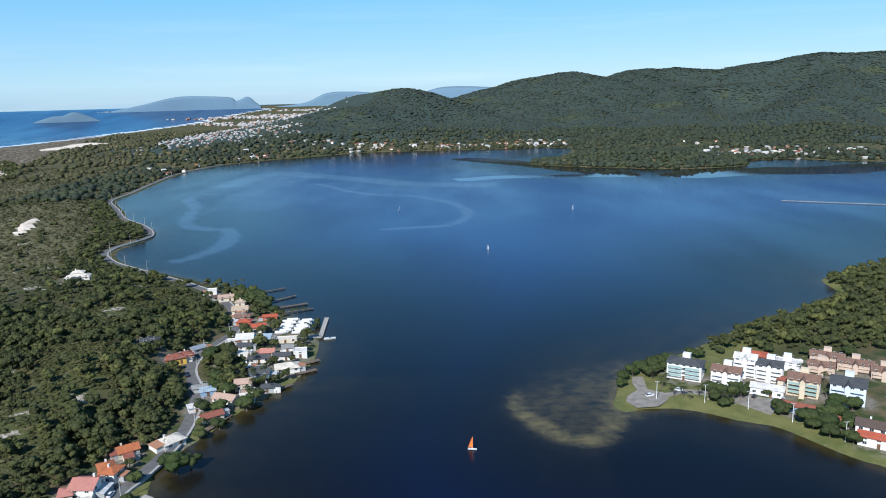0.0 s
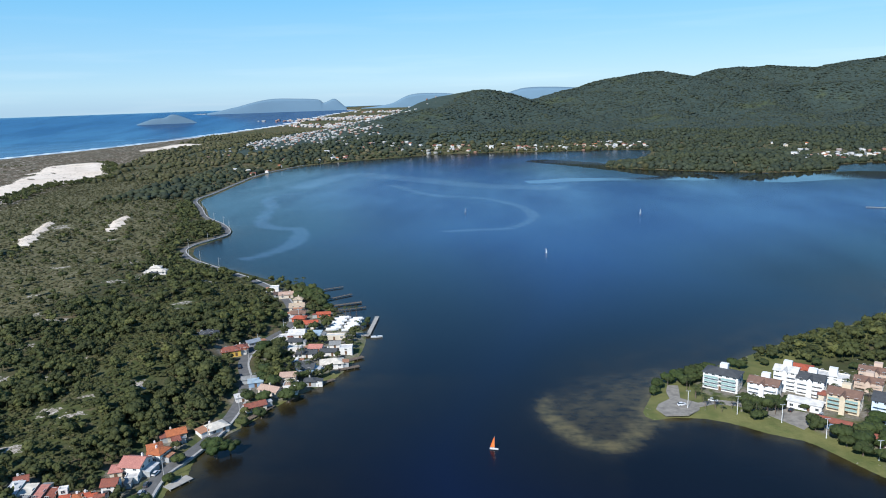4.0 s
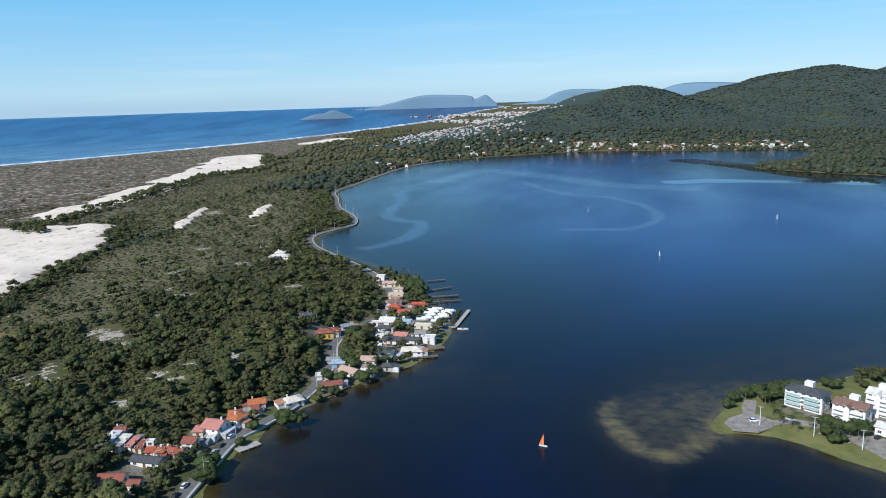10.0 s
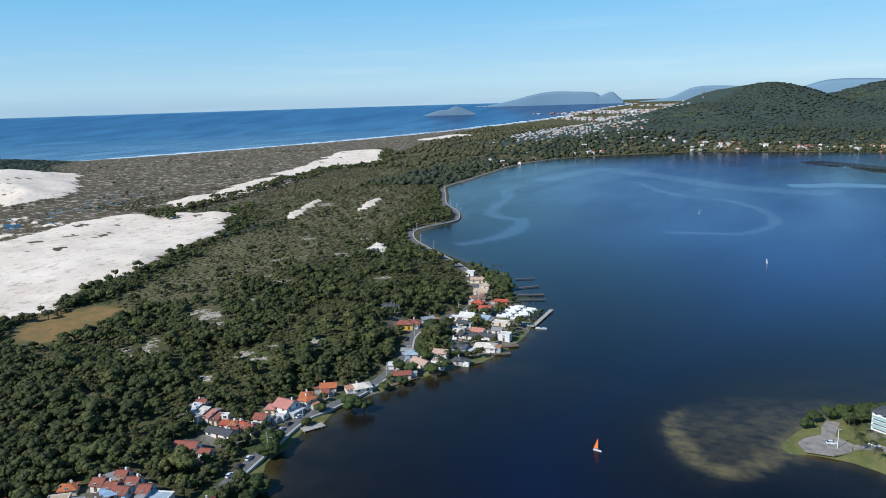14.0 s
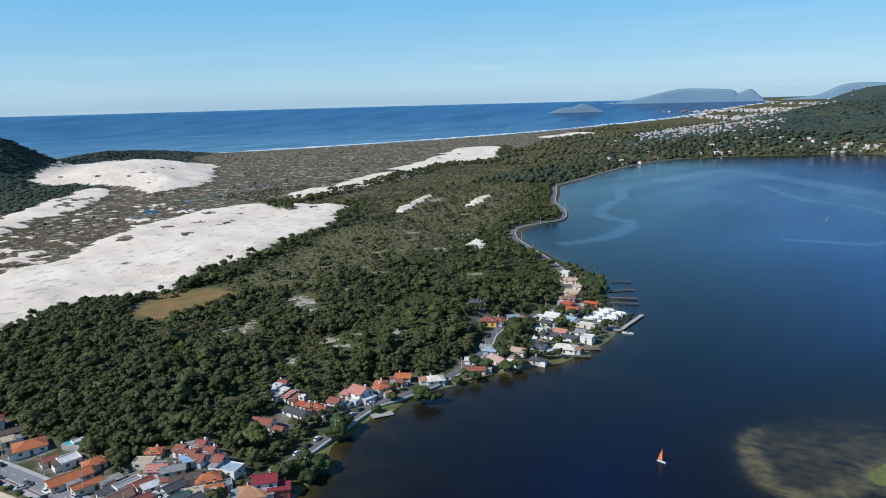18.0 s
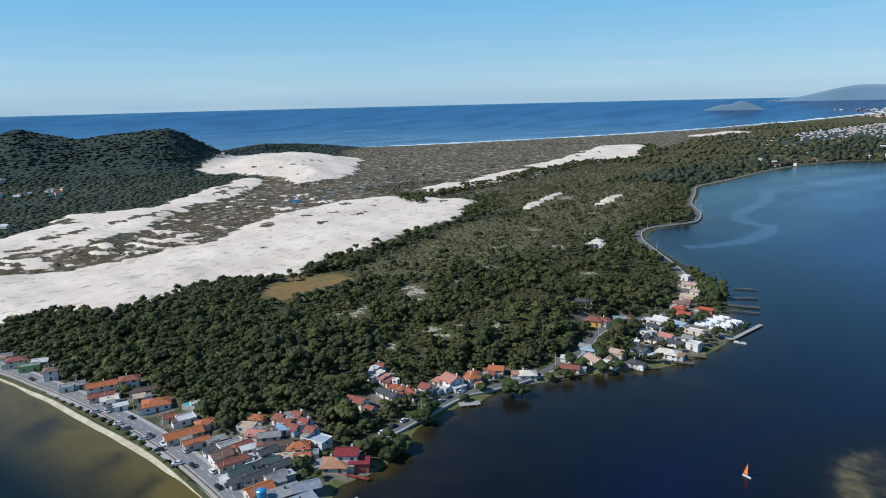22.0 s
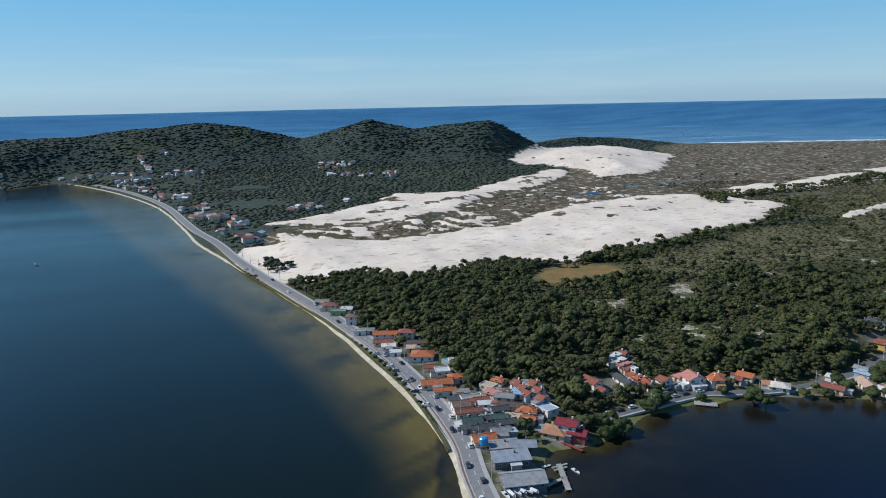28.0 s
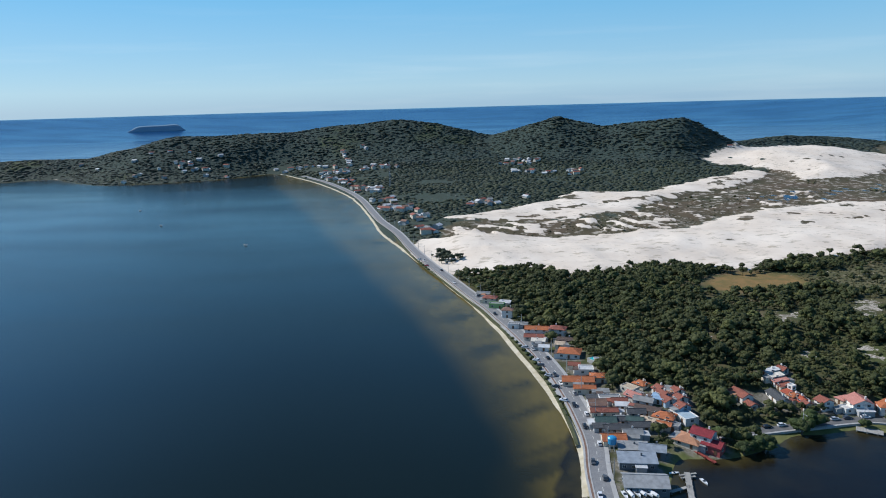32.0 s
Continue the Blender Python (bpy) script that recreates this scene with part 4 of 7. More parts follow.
def hip_roof(w, d, z, rise, over=0.6, t=0.2):
    x, y = w / 2 + over, d / 2 + over
    r = max(w - d, 0.6) / 2
    drop = rise * over / (d / 2)
    v = [(-x, -y, z - drop), (x, -y, z - drop), (x, y, z - drop), (-x, y, z - drop)]
    v += [(a, b, c + t) for a, b, c in v] + [(-r, 0, z + rise + t), (r, 0, z + rise + t)]
    return v, [(3, 2, 1, 0), (0, 1, 5, 4), (1, 2, 6, 5), (2, 3, 7, 6), (3, 0, 4, 7), (4, 5, 9, 8), (5, 6, 9), (6, 7, 8, 9), (7, 4, 8)]


def shed_roof(w, d, z, rise, over=0.5, t=0.18):
    x, y = w / 2 + over, d / 2 + over
    v = [(-x, -y, z - 0.1), (x, -y, z - 0.1), (x, y, z + rise), (-x, y, z + rise)]
    v += [(a, b, c + t) for a, b, c in v]
    return v, [(3, 2, 1, 0), (4, 5, 6, 7), (0, 1, 5, 4), (1, 2, 6, 5), (2, 3, 7, 6), (3, 0, 4, 7)]


def walls(w, d, z, rise, form):
    x, y, b = w / 2, d / 2, -1.5
    if form == "gable":
        v = [(-x, -y, b), (x, -y, b), (x, y, b), (-x, y, b), (-x, -y, z), (x, -y, z), (x, y, z), (-x, y, z), (-x, 0, z + rise - 0.02), (x, 0, z + rise - 0.02)]
        return v, [(0, 1, 5, 4), (2, 3, 7, 6), (1, 2, 6, 9, 5), (3, 0, 4, 8, 7), (3, 2, 1, 0)]
    if form == "shed":
        v = [(-x, -y, b), (x, -y, b), (x, y, b), (-x, y, b), (-x, -y, z - 0.1), (x, -y, z - 0.1), (x, y, z + rise - 0.12), (-x, y, z + rise - 0.12)]
        return v, [(0, 1, 5, 4), (1, 2, 6, 5), (2, 3, 7, 6), (3, 0, 4, 7), (3, 2, 1, 0)]
    return box(-x, x, -y, y, b, z)


def frame_solid(w, h, bar=0.09, deep=0.10):
    x = w / 2
    return joined(box(-x, x, -deep, 0.02, 0, bar), box(-x, x, -deep, 0.02, h - bar, h), box(-x, -x + bar, -deep, 0.02, bar, h - bar), box(x - bar, x, -deep, 0.02, bar, h - bar),
                  box(-bar / 3, bar / 3, -deep * 0.8, 0.02, bar, h - bar))


WINDOW_ME = mesh_of("window", *frame_solid(1.5, 1.3), FRAME_W)
PANE_ME = mesh_of("pane", *box(-0.70, 0.70, -0.04, 0.01, 0.06, 1.24), GLASS_DARK)
DOOR_ME = mesh_of("door", *joined(box(-0.5, 0.5, -0.06, 0.01, 0, 2.1), box(-0.58, -0.5, -0.10, 0.02, 0, 2.18), box(0.5, 0.58, -0.10, 0.02, 0, 2.18)), DOOR_M)

WALL_WORD = {"aptwhite": "white", "aptyellow": "yellow", "aptblue": "pale blue", "apttan": "tan", "bluewall": "blue", "redwall": "red", "redwall2": "salmon", "maroonwall": "maroon"}
TILE_WORD = {"orange": "orange tiled", "redorange": "bright red tiled", "redbrown": "red-brown tiled", "brown": "brown tiled", "darkbrown": "dark brown tiled", "maroon": "maroon tiled",
             "pink": "faded pink tiled", "pinktan": "pinkish tan tiled", "tan": "tan tiled", "tan2": "tawny tiled", "slate": "dark slate", "teal": "dark green", "metal": "grey metal",
             "metal2": "weathered metal", "bluemetal": "light blue metal", "bluegrey": "blue-grey", "grey": "grey sheet", "lightgrey": "light grey", "whiteroof": "white", "beige": "beige",
             "striped": "ribbed grey"}
FORM_WORD = {"gable": "gabled", "hip": "hipped", "shed": "sloping", "flat": "flat", "apt": "gabled", "hipapt": "hipped", "flatapt": "flat", "low": "low", "house": "hipped"}


def put_windows(root, w, d, floors, storey, step=3.2):
    for side, (length, depth) in enumerate(((w, d), (d, w), (w, d), (d, w))):
        n = max(1, int(length / step))
        for fl in range(floors):
            for k in range(n):
                a = pose(0, 0, 0, 0, 0, side * 90) @ pose((k + 0.5) * length / n - length / 2, -depth / 2, 0.9 + fl * storey)
                if side == 0 and fl == 0 and k == n // 2:
                    part("door", DOOR_ME, None, root, at=a @ pose(0, 0, -0.9))
                    continue
                win = part("window", WINDOW_ME, None, root, at=a)
                part("pane", PANE_ME, None, win)


def build(x, y, w, d, top, floors, turn, roof, wall, tile, big, base):
    mat_w, mat_r = WALLS[wall], ROOFS[tile]
    words = f"{WALL_WORD.get(wall, wall)} {'apartment building' if big and floors > 2 else 'house'} with {FORM_WORD[roof]} {TILE_WORD[tile]} roof"
    root = thing("apartment_building" if big and floors > 2 else "house", pose(x, y, base, 0, 0, turn), words, "building" if big else "house", "houses by the lagoon")
    rise = {"gable": 0.22 * d, "hip": 0.2 * min(w, d), "shed": 0.12 * d, "flat": 0.0}.get(roof, 0.16 * d)
    eave = top - base - (rise * 0.6 if not big else rise)
    eave = max(eave, 2.5)
    form = {"apt": "gable", "hipapt": "hip", "house": "hip", "flatapt": "flat", "low": "gable"}.get(roof, roof)
    part("wall", walls(w, d, eave, rise, form), mat_w, root)
    if form == "gable":
        part("roof", gable_roof(w, d, eave, rise), mat_r, root)
        part("ridge_cap", box(-w / 2 - 0.5, w / 2 + 0.5, -0.16, 0.16, eave + rise + 0.12, eave + rise + 0.32), mat_r, root)
    elif form == "hip":
        part("roof", hip_roof(w, d, eave, rise), mat_r, root)
    elif form == "shed":
        part("roof", shed_roof(w, d, eave, rise), mat_r, root)
    else:
        part("roof", box(-w / 2 + 0.25, w / 2 - 0.25, -d / 2 + 0.25, d / 2 - 0.25, eave - 0.1, eave + 0.06), mat_r, root)
        h = 0.45
        part("parapet", joined(box(-w / 2 - 0.06, w / 2 + 0.06, -d / 2 - 0.06, -d / 2 + 0.2, eave - 0.2, eave + h), box(-w / 2 - 0.06, w / 2 + 0.06, d / 2 - 0.2, d / 2 + 0.06, eave - 0.2, eave + h),
                               box(-w / 2 - 0.06, -w / 2 + 0.2, -d / 2 + 0.2, d / 2 - 0.2, eave - 0.2, eave + h), box(w / 2 - 0.2, w / 2 + 0.06, -d / 2 + 0.2, d / 2 - 0.2, eave - 0.2, eave + h)), mat_w, root)
    storey = eave / floors if floors > 1 else min(eave, 3.0)
    put_windows(root, w, d, floors, storey, 3.0 if big else 3.6)
    if not big and random.random() < 0.45 and form != "flat":
        cx = random.uniform(-0.3, 0.3) * w
        part("chimney", box(cx - 0.35, cx + 0.35, d * 0.15, d * 0.15 + 0.6, eave, eave + rise + 0.9), mat_w, root)
    if not big and random.random() < 0.7:
        side, aw, ad = random.choice((0, 90, 180, 270)), min(w, d) * random.uniform(0.5, 0.9), random.uniform(2.2, 3.6)
        reach_ = d / 2 if side in (0, 180) else w / 2
        at = pose(0, 0, 0, 0, 0, side) @ pose(random.uniform(-0.15, 0.15) * w, -reach_ - ad / 2 + 0.05, 0, 0, 0, 0)
        ax = part("annex", walls(aw, ad, 2.4, 0.3, "shed"), WALLS[random.choice(("white", "cream", "grey", "grey"))], root, at=at)
        part("roof", shed_roof(aw, ad, 2.4, 0.3, 0.3), ROOFS[random.choice(("slate", "grey", "redbrown", "tan2", "lightgrey", "grey", "darkbrown"))], ax)
    if big and floors > 2:
        part("water_tower", box(-1.8, 1.8, d * 0.05, d * 0.05 + 3, eave - 0.2, eave + rise + 2.0), mat_w, root)
        for fl in range(1, floors):
            for k in (-1, 1):
                z = fl * storey
                bal = part("balcony", box(k * w * 0.25 - w * 0.2, k * w * 0.25 + w * 0.2, -d / 2 - 1.5, -d / 2 + 0.02, z - 0.18, z), mat_w, root)
                part("railing", box(k * w * 0.25 - w * 0.2, k * w * 0.25 + w * 0.2, -d / 2 - 1.52, -d / 2 - 1.42, z + 0.01, z + 1.0), GLASS_RAIL if roof == "hipapt" or wall == "aptyellow" else mat_w, bal)
        dorm = min(0.3 * w, 4)
        if form == "gable":
            front = part("front_gable", walls(dorm * 1.6, 2.2, eave + 0.2, 1.2, "gable"), mat_w, root, at=pose(0, -d / 2 + 0.6, 0, 0, 0, 90))
            part("roof", gable_roof(dorm * 1.6, 2.2, eave + 0.2, 1.2, 0.3, 0.16), mat_r, front)
    return root


bx, by = np.array([b[0] for b in BUILDINGS]), np.array([b[1] for b in BUILDINGS])
b_base = survey(bx, by)[1]
for b, zb in zip(BUILDINGS, b_base):
    build(*b, max(float(zb), 0.6))
B_REACH = np.array([0.5 * math.hypot(b[2], b[3]) for b in BUILDINGS])

# ---------------------------------------------------------------- roads
asph = Nodes("asphalt")
ac = asph.mix(asph.step(asph.noise(3, 4), 0.35, 0.7), (0.19, 0.19, 0.19), (0.25, 0.245, 0.24))
ASPHALT = asph.done(asph.mix(asph.step(asph.noise(0.6, 2), 0.4, 0.7), ac, (0.17, 0.17, 0.17)), 0.9, 0, 0.25)
lt = Nodes("lane_asphalt")
LANE_TOP = lt.done(lt.mix(lt.step(lt.noise(2.5, 4), 0.35, 0.7), (0.105, 0.104, 0.102), (0.15, 0.147, 0.142)), 0.92, 0, 0.2)
PAVING = plaster("paving", (0.40, 0.39, 0.37), 0.15)
TRACK = plaster("red_cycle_track", (0.20, 0.12, 0.085), 0.15)
LOT = plaster("worn_paving", (0.30, 0.275, 0.235), 0.3)
VERGE = plaster("verge_grass", (0.10, 0.105, 0.045), 0.3)
PAINT = plaster("road_paint", (0.72, 0.70, 0.62), 0.2)


def ribbon(name, line, a, b, top, mat, label, category, deep=1.0, ends=None):
    """A strip along a line between two offsets to its left, with a thickness."""
    p = line if ends is None else line[ends[0]:ends[1]]
    t = np.gradient(p, axis=0)
    t /= np.linalg.norm(t, axis=1)[:, None]
    n = np.stack([-t[:, 1], t[:, 0]], -1)
    verts, faces = [], []
    for (cx, cy), (nx, ny) in zip(p, n):
        for off, z in ((a, top - deep), (a, top), (b, top), (b, top - deep)):
            verts.append((cx + nx * off, cy + ny * off, z))
    for k in range(len(p) - 1):
        for j in range(3):
            i = 4 * k + j
            faces.append((i, i + 4, i + 5, i + 1))
    ob = new(name, mesh_of(name, verts, faces, mat))
    return tagged(ob, label, category, kind="structure")


# the shore road runs towards -x, so its left is the outer lagoon's far side (-y is to the left of +x)
ribbon("road", road_line, -3.2, 3.2, 1.42, ASPHALT, "grey asphalt two-lane shore road", "road")
ribbon("pavement", road_line, -5.0, -3.2, 1.56, PAVING, "pale concrete pavement beside the shore houses", "pavement")
ribbon("pavement", road_line, 3.2, 3.8, 1.56, PAVING, "pale kerbside paving", "pavement")
ribbon("cycle_track", road_line, 3.8, 4.6, 1.53, TRACK, "reddish brown cycle track along the lagoon", "path")
ribbon("pavement", road_line, 4.6, 5.4, 1.56, PAVING, "pale promenade paving above the lagoon sand", "pavement")
ribbon("road", lane_line, -2.6, 2.6, 1.40, LANE_TOP, "narrow grey asphalt lane along the shore", "road")
ribbon("pavement", lane_line, -3.7, -2.6, 1.52, PAVING, "narrow pale footpath on the lagoon side", "pavement")
parking = [k for k, q in enumerate(road_line) if -268 < q[0] < -148]
ribbon("parking_strip", road_line, 5.4, 7.0, 1.5, PAVING, "pale paved parking bays beside the lagoon", "pavement", ends=(parking[0], parking[-1]))
ribbon("grass_verge", road_line, 7.0, 8.4, 1.46, VERGE, "olive grass verge above the lagoon sand", "verge", ends=(18, 90))

# narrow sand at the foot of the verge
st = Nodes("shore_sand")
STRAND = st.done(st.mix(st.step(st.noise(5, 4), 0.35, 0.65), (0.56, 0.50, 0.375), (0.40, 0.345, 0.235)), 0.9, 0, 0.15)
rim_line = outer_line[(outer_line[:, 0] > -1330) & (outer_line[:, 0] < -40) & (outer_line[:, 1] > -330)]
seg = np.concatenate([[0], np.cumsum(np.hypot(*np.diff(rim_line, axis=0).T))])
fine = np.arange(0, seg[-1], 4.0)
rim_line = np.stack([np.interp(fine, seg, rim_line[:, k]) for k in (0, 1)], -1)
way_ = np.gradient(rim_line, axis=0)
way_ /= np.linalg.norm(way_, axis=1)[:, None]
wave = rough(fine, 0 * fine, 16, 3, 12)
rows_ = []
for off, top in ((-1.6, -0.30), (-0.7, 0.06), (0.6, 0.36), (1.4, 0.62), (2.0, 0.60)):
    o = off + (1.8 * wave if off < 0 else 1.0 * wave)
    rows_.append([(float(x - ty * k), float(y + tx * k), top) for (x, y), (tx, ty), k in zip(rim_line, way_, o)])
m_ = len(rim_line)
strand = new("beach", mesh_of("beach", sum(rows_, []), [(r * m_ + i, r * m_ + i + 1, (r + 1) * m_ + i + 1, (r + 1) * m_ + i) for r in range(4) for i in range(m_ - 1)], STRAND))
tagged(strand, "narrow beige sand strip along the lagoon road", "beach", kind="structure")
dash_v, dash_f = [], []
along = curve(ROAD, cuts=40)
step_len = np.r_[0, np.cumsum(np.linalg.norm(np.diff(along, axis=0), axis=1))]
for a0 in np.arange(0, 760, 7.0):
    pa = [np.interp(a0 + q, step_len, along[:, 0]) for q in (0, 3)], [np.interp(a0 + q, step_len, along[:, 1]) for q in (0, 3)]
    dx, dy = pa[0][1] - pa[0][0], pa[1][1] - pa[1][0]
    nx, ny = -dy / 3 * 0.09, dx / 3 * 0.09
    i = len(dash_v)
    dash_v += [(pa[0][0] - nx, pa[1][0] - ny, 1.426), (pa[0][1] - nx, pa[1][1] - ny, 1.426), (pa[0][1] + nx, pa[1][1] + ny, 1.426), (pa[0][0] + nx, pa[1][0] + ny, 1.426)]
    dash_f.append((i, i + 1, i + 2, i + 3))
tagged(new("road_marking", mesh_of("road_marking", dash_v, dash_f, PAINT)), "dashed pale centre line of the shore road", "marking", kind="structure")


def on_road(a, line=along, dist=step_len):
    x = [np.interp(a + q, dist, line[:, 0]) for q in (0, 1)]
    y = [np.interp(a + q, dist, line[:, 1]) for q in (0, 1)]
    return x[0], y[0], math.degrees(math.atan2(y[1] - y[0], x[1] - x[0]))


# ---------------------------------------------------------------- cars
def paint(name, c):
    m = Nodes(name)
    return m.done(m.mix(m.step(m.noise(0.8, 2), 0.4, 0.7), c, tuple(v * 0.85 for v in c)), 0.25, 0.1, 0.6)


PAINTS = [("white", paint("car_paint_white", (0.75, 0.75, 0.75))), ("black", paint("car_paint_black", (0.02, 0.02, 0.022))), ("silver", paint("car_paint_silver", (0.45, 0.46, 0.47))),
          ("dark grey", paint("car_paint_grey", (0.08, 0.085, 0.09))), ("red", paint("car_paint_red", (0.35, 0.03, 0.03)))]
RUBBER = Nodes("tyre_rubber").done((0.02, 0.02, 0.02), 0.9)
LAMP_RED = Nodes("tail_lamp_glass").done((0.25, 0.01, 0.01), 0.2)
LAMP_CLEAR = Nodes("head_lamp_glass").done((0.6, 0.6, 0.58), 0.15)


def loft(sections):
    """Skin over rings of equal length, closed at both ends."""
    n = len(sections[0])
    v = [p for s in sections for p in s]
    f = [(k * n + i, k * n + (i + 1) % n, (k + 1) * n + (i + 1) % n, (k + 1) * n + i) for k in range(len(sections) - 1) for i in range(n)]
    return v, f + [tuple(range(n))[::-1], tuple(range((len(sections) - 1) * n, len(sections) * n))]


def car_section(x, half, low, high):
    return [(x, -half, low), (x, half, low), (x, half * 1.02, low + 0.6 * (high - low)), (x, half * 0.9, high), (x, -half * 0.9, high), (x, -half * 1.02, low + 0.6 * (high - low))]


BODY = loft([car_section(x, h, l, t) for x, h, l, t in ((-2.1, 0.68, 0.38, 0.80), (-1.95, 0.82, 0.25, 0.92), (-0.9, 0.87, 0.22, 0.98), (0.9, 0.87, 0.22, 0.95), (1.75, 0.82, 0.25, 0.82), (2.1, 0.62, 0.38, 0.66))])
CABIN = loft([car_section(x, h, 0.9, t) for x, h, t in ((-1.95, 0.72, 1.0), (-1.45, 0.70, 1.40), (0.25, 0.70, 1.46), (1.05, 0.74, 0.98))])
TOP = loft([car_section(x, 0.64, 1.38, t) for x, t in ((-1.4, 1.44), (-0.6, 1.50), (0.22, 1.49))])


def disc(r, w, seg=12):
    return loft([[(r * math.cos(a), y, r * math.sin(a)) for a in np.arange(seg) * 2 * math.pi / seg] for y in (-w / 2, w / 2)])


TYRE_ME, RIM_ME = mesh_of("tyre", *disc(0.32, 0.2), RUBBER), mesh_of("rim", *disc(0.19, 0.22), PAINTS[2][1])


def car(word, mat, at):
    root = thing("car", at, f"small {word} car on the asphalt", "car", "cars on the shore road")
    part("body", BODY, mat, root)
    part("cabin_glass", CABIN, GLASS_DARK, root, "dark tinted glass")
    part("roof", TOP, mat, root)
    for x in (-1.3, 1.3):
        for y in (-0.78, 0.78):
            wheel = part("wheel", TYRE_ME, None, root, at=pose(x, y, 0.32))
            part("rim", RIM_ME, None, wheel)
    for y in (-0.6, 0.6):
        part("headlight", box(2.0, 2.1, y - 0.16, y + 0.16, 0.58, 0.70), LAMP_CLEAR, root)
        part("tail_light", box(-2.12, -2.03, y - 0.14, y + 0.14, 0.66, 0.80), LAMP_RED, root)
    return root


masters = {}


def put_car(kind, x, y, z, turn):
    word, mat = PAINTS[kind]
    if kind in masters:
        return copy_thing(masters[kind], pose(x, y, z, 0, 0, turn))
    masters[kind] = car(word, mat, pose(x, y, z, 0, 0, turn))
    return masters[kind]


# driving along the shore road: metres from the neck, side, paint
for a, side, kind in ((300, 1, 1), (318, -1, 0), (331, 1, 3), (343, -1, 3), (359, 1, 0), (375, -1, 1), (388, 1, 0), (398, -1, 1), (412, 1, 2), (425, -1, 0), (437, -1, 3), (462, 1, 1), (478, -1, 2), (545, 1, 0),
                      (552, -1, 1), (600, 1, 2), (645, -1, 0), (690, 1, 1), (735, -1, 0)):
    x, y, turn = on_road(a)
    put_car(kind, x + 1.75 * side * math.sin(math.radians(turn)), y - 1.75 * side * math.cos(math.radians(turn)), 1.42, turn + (180 if side < 0 else 0))
# parked nose-in between the little shore gardens
for k, a in enumerate((404, 421, 436, 452, 460, 482, 712, 740)):
    x, y, turn = on_road(a)
    off = 5.5
    put_car((0, 1, 2, 3, 0, 2, 4)[k % 7], x - off * math.sin(math.radians(turn)), y + off * math.cos(math.radians(turn)), 1.56, turn + 55)
lane_long = curve(LANE, cuts=20)
lane_d = np.r_[0, np.cumsum(np.linalg.norm(np.diff(lane_long, axis=0), axis=1))]
for k, a in enumerate((20, 27, 34, 60, 66, 74, 190, 232, 470, 640)):
    x, y, turn = on_road(a, lane_long, lane_d)
    put_car((0, 1, 0, 2, 3)[k % 5], x - 1.7 * math.sin(math.radians(turn)), y + 1.7 * math.cos(math.radians(turn)), 1.40, turn)
# by the headland buildings
for k, (x, y, turn) in enumerate(((93, 304, 20), (108, 309, -30), (147, 291, 60), (150, 296, 60), (139, 300, 50))):
    put_car((0, 0, 0, 2, 1)[k], x, y, 1.42, turn)

# ---------------------------------------------------------------- headland paving
for lot, label in (([(91, 327), (96, 327), (94, 312), (101, 307), (100, 300), (94, 294), (84, 293), (81, 300), (83, 305), (89, 311), (89, 320)], "pale worn turning place on the headland"),
                   ([(101, 307), (109, 311), (119, 309), (131, 305), (141, 301), (151, 299), (150, 293), (138, 282), (128, 295), (118, 304), (108, 306), (100, 302)], "pale access road between the apartment houses")):
    lv = [(x, y, z) for z in (0.9, 1.40) for x, y in lot]
    nl = len(lot)
    tagged(new("pavement", mesh_of("pavement", lv, [tuple(range(nl, 2 * nl))[::-1]] + [(i, (i + 1) % nl, nl + (i + 1) % nl, nl + i) for i in range(nl)], LOT)), label, "pavement", kind="structure")

# ---------------------------------------------------------------- poles and lamps
POLE_M = plaster("pole_concrete", (0.46, 0.45, 0.43))
pole = thing("utility_pole", pose(0, 0, 0), "grey concrete utility pole with crossarm", "pole", "poles along the road")
part("post", loft([[(r * math.cos(a), r * math.sin(a), z) for a in np.arange(8) * math.pi / 4] for z, r in ((-0.5, 0.19), (9.2, 0.11))]), POLE_M, pole)
part("crossarm", box(-1.1, 1.1, -0.06, 0.06, 8.5, 8.64), TIMBER, pole)
lamp_arm = part("lamp_arm", box(-0.04, 0.04, 0, 2.2, 7.4, 7.5), POLE_M, pole)
part("lamp_head", box(-0.14, 0.14, 1.7, 2.5, 7.34, 7.42), PAINTS[2][1], lamp_arm)
first = True
for a in np.arange(330, 1100, 27.0):
    x, y, turn = on_road(a)
    at = pose(x + 4.9 * math.sin(math.radians(turn)), y - 4.9 * math.cos(math.radians(turn)), 1.5, 0, 0, turn)
    if first:
        pole.matrix_basis, first = at, False
    else:
        copy_thing(pole, at)
for a in np.concatenate([np.arange(40, 300, 30.0), np.arange(470, 1000, 38.0)]):
    x, y, turn = on_road(a, lane_long, lane_d)
    copy_thing(pole, pose(x + 3.6 * math.sin(math.radians(turn)), y - 3.6 * math.cos(math.radians(turn)), 1.4, 0, 0, turn + 180))
LAMP_PAINT = plaster("lamp_post_paint", (0.75, 0.75, 0.73))
post = thing("street_lamp", pose(95, 301, 1.0), "tall white street lamp on the grass", "street lamp", "lamps on the headland")
part("post", loft([[(r * math.cos(a), r * math.sin(a), z) for a in np.arange(8) * math.pi / 4] for z, r in ((-0.4, 0.17), (8.6, 0.10))]), LAMP_PAINT, post)
for k in (-1, 1):
    part("lamp_head", box(k * 0.1, k * 1.1, -0.14, 0.14, 8.55, 8.7) if k > 0 else box(-1.1, -0.1, -0.14, 0.14, 8.55, 8.7), PAINTS[2][1], post)
for x, y in ((115, 296), (131, 288), (144, 275), (156, 257)):
    copy_thing(post, pose(x, y, 1.0))
